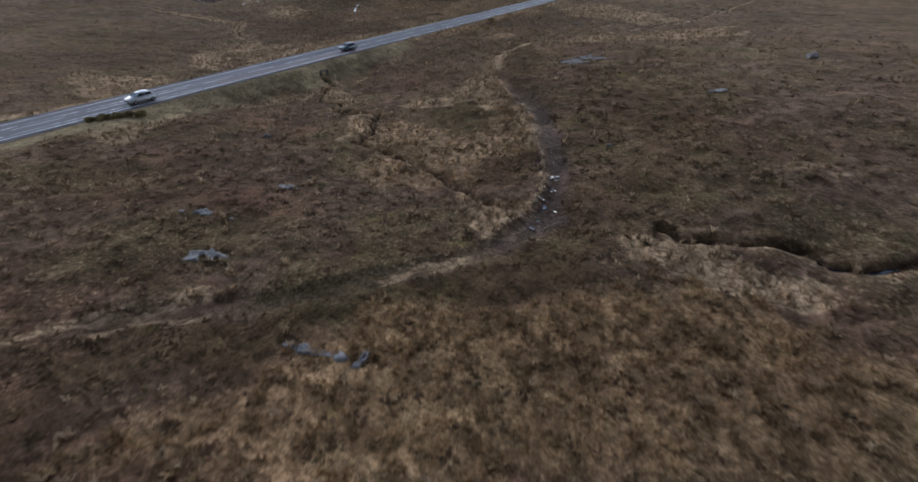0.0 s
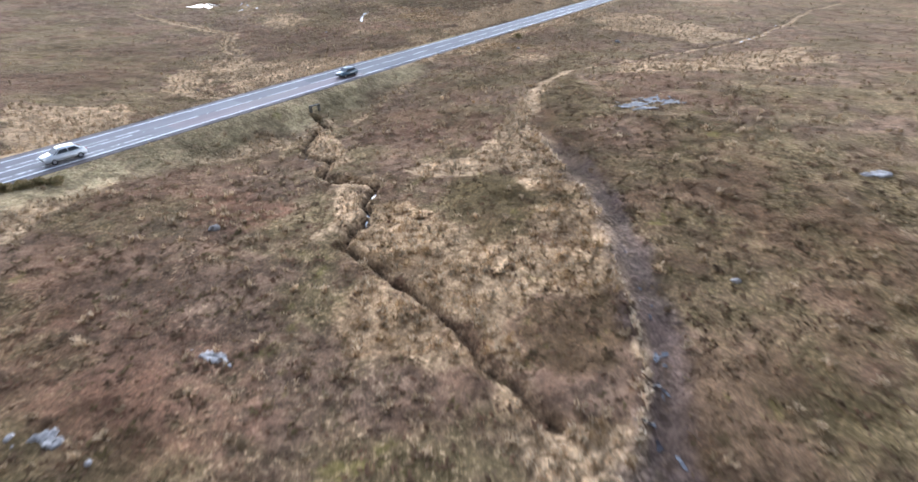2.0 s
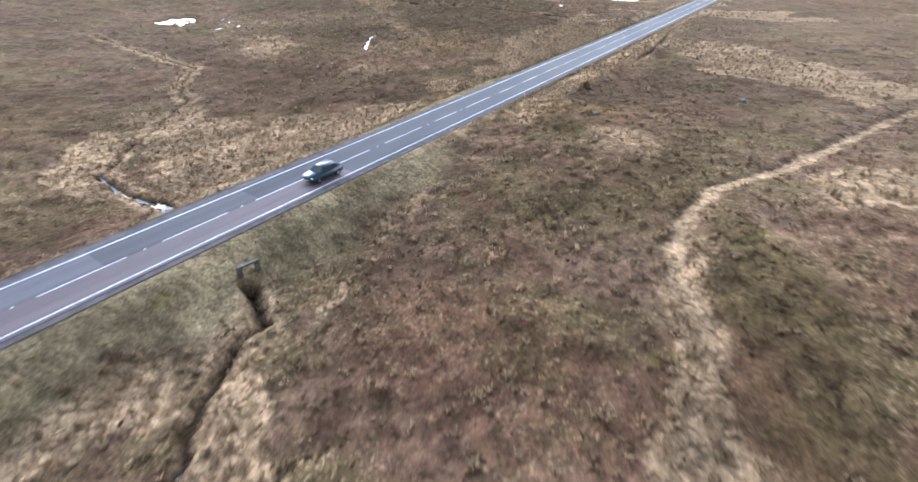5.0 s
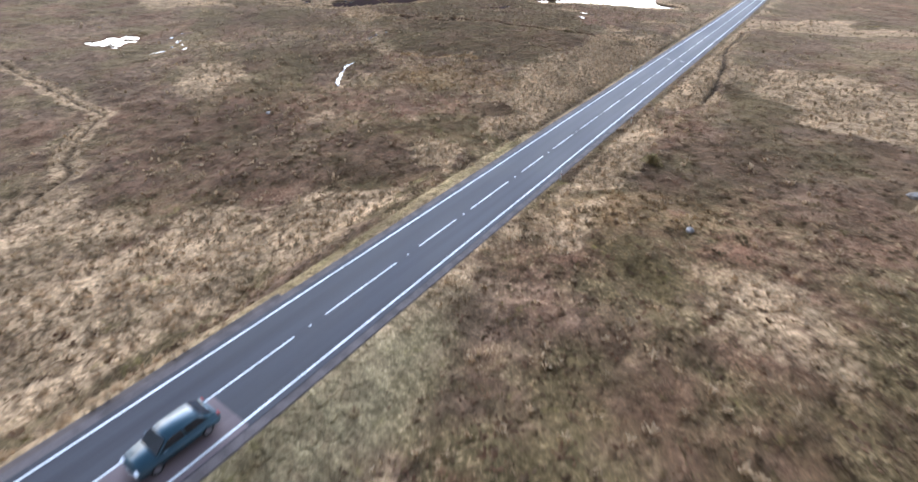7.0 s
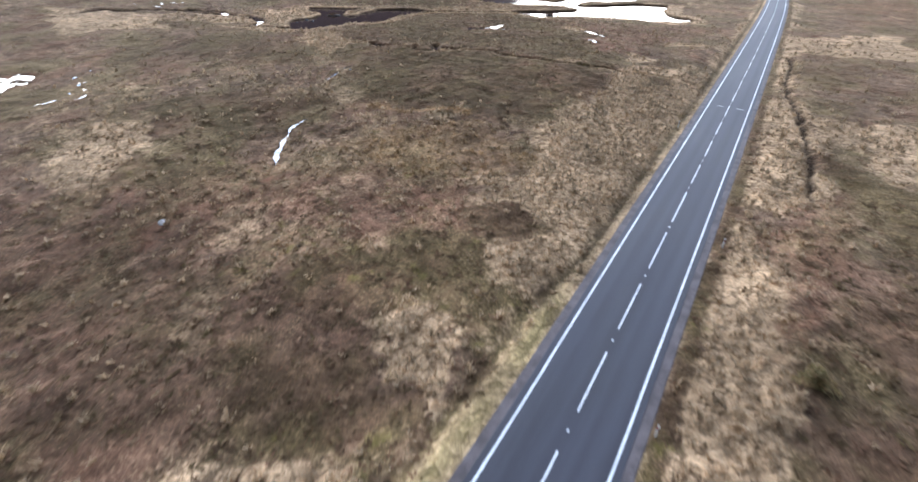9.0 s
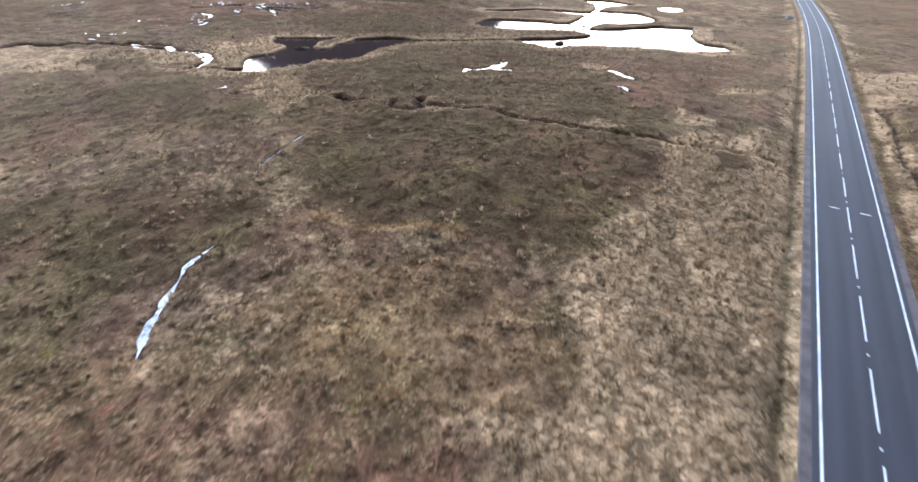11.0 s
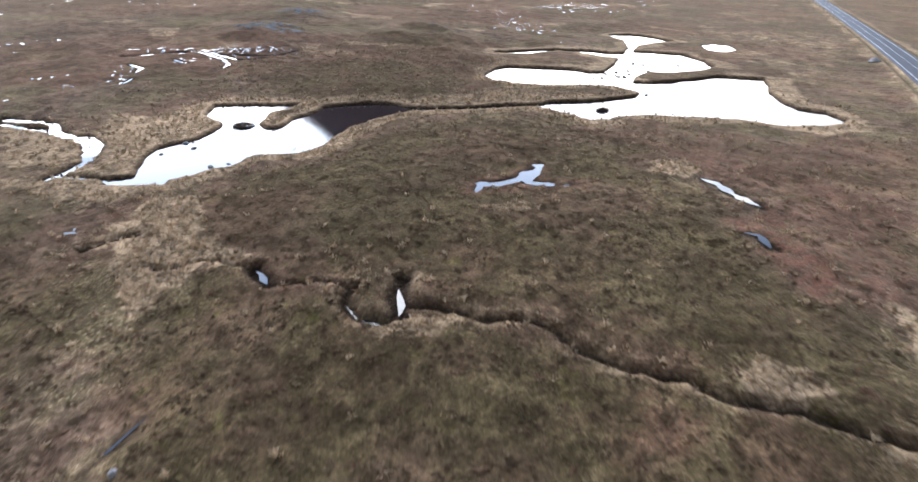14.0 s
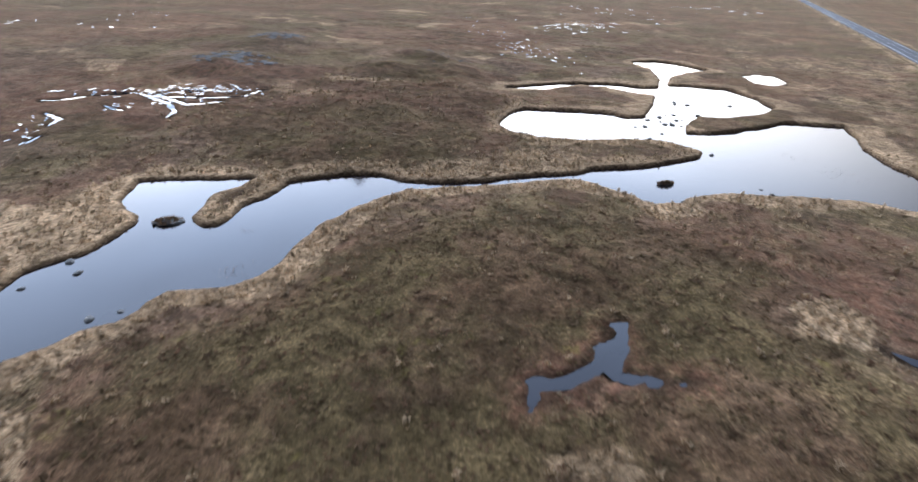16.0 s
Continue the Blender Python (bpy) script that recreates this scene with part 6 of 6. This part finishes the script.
rock_slab(62.2, -112.0, 2.0, 0.35, 12, 0.6, 70, "line of pale broken rock in the amber grass")
rock_slab(64.9, -111.6, 0.35, 1.1, 0, 0.6, 75, "small pale broken rock in the amber grass")
rock_slab(48.3, -108.5, 1.1, 0.7, 20, 0.9, 80, "mauve-grey rock slab at the edge of the turf", MAT_PALE_ROCK)
rock_slab(41.4, -104.5, 0.8, 0.7, 35, 0.95, 100, "pale flat rock in the heather", MAT_PALE_ROCK, 0.55)
rock_slab(42.7, -96.5, 1.4, 0.35, 12, 1.2, 105, "low strip of pale rock in the heather", MAT_PALE_ROCK, 0.5)
rock_slab(75.8, -57.0, 1.0, 0.55, 10, 1.0, 110, "small pale rock slab in the heather", MAT_PALE_ROCK, 0.55)
rock_slab(54.0, -42.8, 3.0, 2.0, 48, 1.25, 85, "flat pale grey rock slab bare in the turf", MAT_ROCK, 0.7)
rock_slab(-173, 152, 7.5, 5.0, 30, 1.1, 90, "broken grey rock outcrop on a low hummock", MAT_WORN_ROCK, 1.5)
rock_slab(-190, 181, 6.0, 4.0, 30, 1.1, 95, "small grey rock outcrop far across the moor", MAT_WORN_ROCK, 1.5)
outcrop(-139, 194, (7, 4), 14, 0.8, 0.35, 250, "rocky knoll with rough grass", -0.1, MAT_WORN_ROCK)

# ---- islets, stones and reeds in the lochans ----
def islet(x, y, a, b, turn, seed):
    ob = tagged(new("islet"), "small peat islet tufted with dark heather", "islet", "islets in the lochans")
    mound = rock_mesh("mound", seed, (a, b, 0.4), MAT_DARK_ROCK)
    child("mound", mound, ob, "dark wet peat mound")
    r = np.random.RandomState(seed)
    verts, faces = [], []
    for k in range(420):
        q, w = math.sqrt(r.rand()), r.uniform(0, 6.28)
        c = np.array([a * q * math.cos(w), b * q * math.sin(w), 0.38 * (1 - q * q) + 0.05])
        lean, side = np.array([*r.normal(0, 0.18, 2), r.uniform(0.12, 0.4)]), np.array([*r.normal(0, 0.06, 2), 0])
        verts += [c - side, c + side, c + lean]
        faces.append((3 * k, 3 * k + 1, 3 * k + 2))
    child("heather_cover", mesh_from("heather_cover", verts, faces, 3, MAT_HEATHER, False), ob)
    ob.matrix_basis = pose(x, y, 0.0, 0, 0, turn)


islet(-112.0, 94.2, 1.7, 1.1, 40, 201)
islet(-62.1, 140.5, 1.3, 0.5, 40, 205)
rng = random.Random(5)
STONES = [(-67.5, 166.7), (-73.0, 168.5), (-57.7, 158.6), (-48.2, 144.9), (-98.9, 81.6), (-98.6, 76.0), (-100.1, 79.5), (-49.7, 146.0), (-63.4, 185.2), (-68.9, 184.2), (-58.2, 198.8), (-58.6, 135.2), (-97.6, 84.1)]
STONES += [(-68.5 + rng.gauss(0, 2.5), 178 + rng.gauss(0, 7)) for _ in range(22)] + [(-112 + 10 * rng.random(), 78 + 8 * rng.random()) for _ in range(3)]
for i, (x, y) in enumerate(STONES):
    s = rng.uniform(0.2, 0.5)
    ob = new("lake_stone", rock_mesh("lake_stone", 300 + i, (s * 1.3, s, s * 0.6), MAT_DARK_ROCK, 2))
    ob.matrix_basis = pose(x, y, -0.02, 0, 0, 53 * i)
    tagged(ob, "wet dark stone standing out of the water", "rock", "stones in the lochans")


def spray(name, count, spread, tall, wide, mat, seed, low=0.0):
    """Thin upright leaves round a point, as one mesh."""
    r = np.random.RandomState(seed)
    verts, faces = [], []
    for k in range(count):
        px, py = r.normal(0, spread, 2)
        a, h, w = r.uniform(0, 6.28), r.uniform(*tall), r.uniform(*wide)
        lx, ly = r.normal(0, 0.25 * h, 2)
        verts += [(px - w * math.cos(a), py - w * math.sin(a), low), (px + w * math.cos(a), py + w * math.sin(a), low), (px + lx, py + ly, h)]
        faces.append((3 * k, 3 * k + 1, 3 * k + 2))
    return mesh_from(name, verts, faces, 3, mat, False)


for x, y, n, sp in ((-95.9, 91.6, 60, 0.9), (-40.0, 160.0, 40, 2.0), (-45.0, 166.0, 30, 2.0), (-102.5, 98.0, 20, 0.5)):
    ob = new("reed_clump", spray("reed_clump", n, sp, (0.15, 0.45), (0.015, 0.03), MAT_HEATHER, n, -0.1))
    ob.location = (x, y, 0.0)
    tagged(ob, "thin brown reeds standing in shallow water", "reeds", kind="stuff")


# ---- pools of the far bog, beyond counting ----
def bog_pools():
    r = np.random.RandomState(12)
    verts, faces = [], []
    spots = []
    for (ax, ay), (bx, by), n, spread, size in BOGS:
        for _ in range(n):
            s = r.rand()
            spots.append((ax + s * (bx - ax) + r.normal(0, spread), ay + s * (by - ay) + r.normal(0, spread), size * r.uniform(0.3, 1.0), math.atan2(by - ay, bx - ax) + r.normal(0, 0.5)))
    # each is a crooked channel that widens and narrows
    quads = []
    for x, y, size, turn in spots:
        n = r.randint(3, 7)
        p, a = np.array([x, y]), turn
        for k in range(n):
            w = size * r.uniform(0.12, 0.55) * (0.5 if k in (0, n - 1) else 1.0)
            quads.append((p[0] - w * math.sin(a), p[1] + w * math.cos(a), p[0] + w * math.sin(a), p[1] - w * math.cos(a), k < n - 1))
            a += r.normal(0, 0.55)
            p = p + size * r.uniform(0.35, 0.8) * np.array([math.cos(a), math.sin(a)])
    quads = np.array(quads)
    zs = terrain((quads[:, 0] + quads[:, 2]) / 2, (quads[:, 1] + quads[:, 3]) / 2)[0] + 0.1
    for i, (x0, y0, x1, y1, more) in enumerate(quads):
        verts += [(x0, y0, zs[i]), (x1, y1, zs[i])]
        if more:
            faces += [(2 * i, 2 * i + 1, 2 * i + 3), (2 * i, 2 * i + 3, 2 * i + 2)]
    return mesh_from("bog_pools", verts, faces, 3, MAT_LAKE, False)


tagged(new("bog_pools", bog_pools()), "scattered small bright pools in the bog", "pool", kind="stuff")

# ---- roadside things ----
MAT_POST = simple("post_white", (0.6, 0.6, 0.58), (0.8, 0.8, 0.78), 0.5, 6)
MAT_BLACK = simple("black_plastic", (0.015, 0.015, 0.016), (0.04, 0.04, 0.042), 0.5, 8)
MAT_RED = simple("red_lens", (0.35, 0.02, 0.02), (0.5, 0.04, 0.03), 0.25, 8)
MAT_STONE = simple("dressed_stone", (0.13, 0.12, 0.1), (0.24, 0.22, 0.19), 0.9, 2, relief=0.02)


def part(name, bm, mat, parent, label="", smooth_shade=False):
    me = bpy.data.meshes.new(name)
    bm.to_mesh(me)
    bm.free()
    for p in me.polygons:
        p.use_smooth = smooth_shade
    me.materials.append(mat)
    ob = new(name, me)
    ob.parent = parent
    return tagged(ob, label) if label else ob


def box(size, at=(0, 0, 0), bevel=0.0, segments=2):
    bm = bmesh.new()
    bmesh.ops.create_cube(bm, size=1.0, matrix=Matrix.Translation(at) @ Matrix.Diagonal((*size, 1)))
    if bevel:
        bmesh.ops.bevel(bm, geom=bm.edges[:], offset=bevel, segments=segments, affect="EDGES")
    return bm


def marker_post():
    post = tagged(new("marker_post"), "white roadside marker post with a black band", "post", "marker posts along the road")
    part("post", box((0.12, 0.08, 1.0), (0, 0, 0.5), 0.015), MAT_POST, post)
    part("band", box((0.126, 0.086, 0.18), (0, 0, 0.74), 0.012), MAT_BLACK, post, "black band")
    part("reflector", box((0.07, 0.02, 0.12), (0, -0.045, 0.74), 0.006), MAT_RED, post, "red reflector")
    return post


posts = [(4.25, -0.4), (4.7, 22.3), (-5.1, 53.3)]
first = marker_post()
first.matrix_basis = pose(*posts[0], height(*posts[0]))
for x, y in posts[1:]:
    copy_thing(first, pose(x, y, height(x, y), 0, 0, 4))

wall = tagged(new("culvert_headwall"), "small dressed stone headwall where the stream meets the road bank", "wall")
part("coping", box((1.8, 0.35, 0.16), (0, 0, 0.62), 0.03), MAT_STONE, wall)
part("wing", box((0.35, 0.4, 0.9), (-0.75, 0, 0.1), 0.03), MAT_STONE, wall)
part("wing", box((0.35, 0.4, 0.9), (0.75, 0, 0.1), 0.03), MAT_STONE, wall)
wall.matrix_basis = pose(7.4, -54.8, height(7.4, -54.8) + 0.35, 0, 0, 80)

MAT_GORSE = plant_material("gorse_leaves", [(0.16, 0.165, 0.08), (0.23, 0.22, 0.12), (0.33, 0.28, 0.16), (0.28, 0.21, 0.13)])


def bush(x, y, radius, tall, seed):
    """Forking stems under a ragged crown of small leaf clumps."""
    r = np.random.RandomState(seed)
    ob = tagged(new("bush"), "low olive-green gorse bush beside the road", "bush", "bushes by the road")
    bm = bmesh.new()
    for k in range(7):
        a, lean = 6.28 * k / 7, r.uniform(0.25, 0.6)
        m = Matrix.Rotation(a, 4, "Z") @ Matrix.Rotation(lean, 4, "Y") @ Matrix.Translation((0, 0, tall * 0.35))
        bmesh.ops.create_cone(bm, segments=5, radius1=0.035, radius2=0.01, depth=tall * 0.7, matrix=m)
    part("stems", bm, MAT_GORSE, ob, "thin woody stems")
    verts, faces = [], []
    for k in range(900):
        a, q, h = r.uniform(0, 6.28), math.sqrt(r.rand()), r.rand()
        rad = radius * (0.75 + 0.35 * math.sin(3 * a + seed)) * q * math.sqrt(max(0.05, 1 - (h * 0.9) ** 2))
        c = np.array([rad * math.cos(a), rad * math.sin(a), tall * (0.12 + 0.85 * h)])
        d1, d2 = r.normal(0, 0.075, 3), r.normal(0, 0.075, 3)
        verts += [c - d1, c + d2, c + d1]
        faces.append((3 * k, 3 * k + 1, 3 * k + 2))
    crown = new("crown", mesh_from("crown", verts, faces, 3, MAT_GORSE, False))
    crown.parent = ob
    ob.location = (x, y, height(x, y) - 0.05)
    return ob


bush(11.4, 7.6, 1.3, 1.0, 3)
for i, (x, y) in enumerate(ROAD_BUSHES):
    bush(x, y, 1.0 + 0.25 * (i % 3), 0.55 + 0.1 * (i % 2), 10 + i)

# ---- cars on the road ----
MAT_GLASS = simple("dark_window_glass", (0.02, 0.025, 0.03), (0.035, 0.04, 0.05), 0.06, 1)
MAT_TYRE = simple("tyre_rubber", (0.012, 0.012, 0.012), (0.03, 0.03, 0.03), 0.85, 6)
MAT_RIM = simple("alloy_rim", (0.5, 0.5, 0.52), (0.65, 0.65, 0.67), 0.3, 5, metallic=0.9)
MAT_LAMP = simple("headlamp_glass", (0.75, 0.77, 0.8), (0.9, 0.92, 0.95), 0.1, 5)


def car_paint(name, colour):
    m = simple(name, tuple(0.9 * c for c in colour), colour, 0.28, 0.8, fine=5)
    m.node_tree.nodes["Principled BSDF"].inputs["Coat Weight"].default_value = 0.25
    return m


def prism(profile, half, top_half=None, bevel=0.05):
    """A side profile (along y, up z) made solid; half-width narrows to top_half at its top."""
    low, high = min(p[1] for p in profile), max(p[1] for p in profile)
    wide = lambda z: half if top_half is None else half + (top_half - half) * (z - low) / (high - low)
    bm = bmesh.new()
    rings = [[bm.verts.new((s * wide(z), y, z)) for y, z in profile] for s in (-1, 1)]
    bm.faces.new(rings[0])
    bm.faces.new(rings[1][::-1])
    n = len(profile)
    for k in range(n):
        bm.faces.new((rings[0][k], rings[0][(k + 1) % n], rings[1][(k + 1) % n], rings[1][k]))
    bmesh.ops.recalc_face_normals(bm, faces=bm.faces)
    if bevel:
        bmesh.ops.bevel(bm, geom=bm.edges[:], offset=bevel, segments=3, affect="EDGES", clamp_overlap=True)
    return bm


def car(label, paint):
    """A five-door hatchback, its front towards -y."""
    ob = tagged(new("car"), label, "car", "cars on the road")
    lower = [(-2.08, 0.3), (-2.14, 0.5), (-2.06, 0.7), (-1.75, 0.82), (-1.05, 0.95), (1.85, 1.0), (2.08, 0.88), (2.12, 0.5), (2.02, 0.3)]
    part("body", prism(lower, 0.88, 0.84, 0.07), paint, ob, smooth_shade=True)
    cabin = [(-1.12, 0.93), (-0.42, 1.42), (0.1, 1.5), (1.2, 1.46), (1.88, 1.0)]
    part("roof", prism(cabin, 0.8, 0.6, 0.05), paint, ob, smooth_shade=True)
    part("windscreen", prism([(-1.1, 0.98), (-1.06, 0.96), (-0.47, 1.4), (-0.5, 1.43)], 0.7, 0.58, 0.0), MAT_GLASS, ob, "dark windscreen")
    part("rear_window", prism([(1.27, 1.43), (1.31, 1.44), (1.84, 1.08), (1.8, 1.06)], 0.66, 0.58, 0.0), MAT_GLASS, ob, "dark rear window")
    for s in (-1, 1):
        for y0, y1, y2, y3 in ((-0.85, 0.28, 0.28, -0.38), (0.38, 1.5, 1.15, 0.38)):
            bm = bmesh.new()
            spots = [(y0, 1.02, 0.785), (y1, 1.02, 0.785), (y2, 1.38, 0.655), (y3, 1.38, 0.655)]
            quad = [[bm.verts.new((s * (x + o), y, z)) for y, z, x in spots] for o in (0.0, 0.012)]
            bm.faces.new(quad[1])
            for k in range(4):
                bm.faces.new((quad[0][k], quad[0][(k + 1) % 4], quad[1][(k + 1) % 4], quad[1][k]))
            bmesh.ops.recalc_face_normals(bm, faces=bm.faces)
            part("side_window", bm, MAT_GLASS, ob, "dark side window")
        part("headlight", box((0.34, 0.16, 0.14), (s * 0.62, -2.04, 0.67), 0.04), MAT_LAMP, ob, "clear headlight")
        part("tail_light", box((0.22, 0.12, 0.24), (s * 0.7, 2.06, 0.8), 0.03), MAT_RED, ob, "red tail light")
        part("mirror", box((0.16, 0.1, 0.11), (s * 0.93, -0.72, 1.02), 0.03), paint, ob)
        for y in (-1.3, 1.3):
            side = Matrix.Translation((s * 0.79, y, 0.31)) @ Matrix.Rotation(radians(90), 4, "Y")
            bm = bmesh.new()
            bmesh.ops.create_cone(bm, cap_ends=True, segments=24, radius1=0.31, radius2=0.31, depth=0.2, matrix=side)
            bmesh.ops.bevel(bm, geom=[e for e in bm.edges if len(e.link_faces) == 2 and e.calc_face_angle(0) > 1], offset=0.03, segments=2, affect="EDGES")
            wheel = part("wheel", bm, MAT_TYRE, ob, "black tyre")
            bm = bmesh.new()
            bmesh.ops.create_cone(bm, cap_ends=True, segments=20, radius1=0.2, radius2=0.19, depth=0.215, matrix=side)
            part("rim", bm, MAT_RIM, wheel, "grey alloy rim")
    part("grille", box((0.8, 0.06, 0.16), (0, -2.11, 0.5), 0.02), MAT_BLACK, ob, "black grille")
    part("number_plate", box((0.5, 0.02, 0.11), (0, -2.155, 0.4), 0.004), MAT_LAMP, ob, "plain pale plate")
    part("number_plate", box((0.5, 0.02, 0.11), (0, 2.125, 0.6), 0.004), MAT_POST, ob, "plain pale plate")
    return ob


white_car = car("white hatchback driving on the asphalt road", car_paint("white_car_paint", (0.78, 0.8, 0.82)))
white_car.matrix_basis = pose(1.45, -86.6, road_z(-86.6) + 0.01)
blue_car = car("dark blue-grey hatchback driving on the asphalt road", car_paint("blue_car_paint", (0.03, 0.075, 0.105)))
blue_car.matrix_basis = pose(1.25, -40.8, road_z(-40.8) + 0.01)
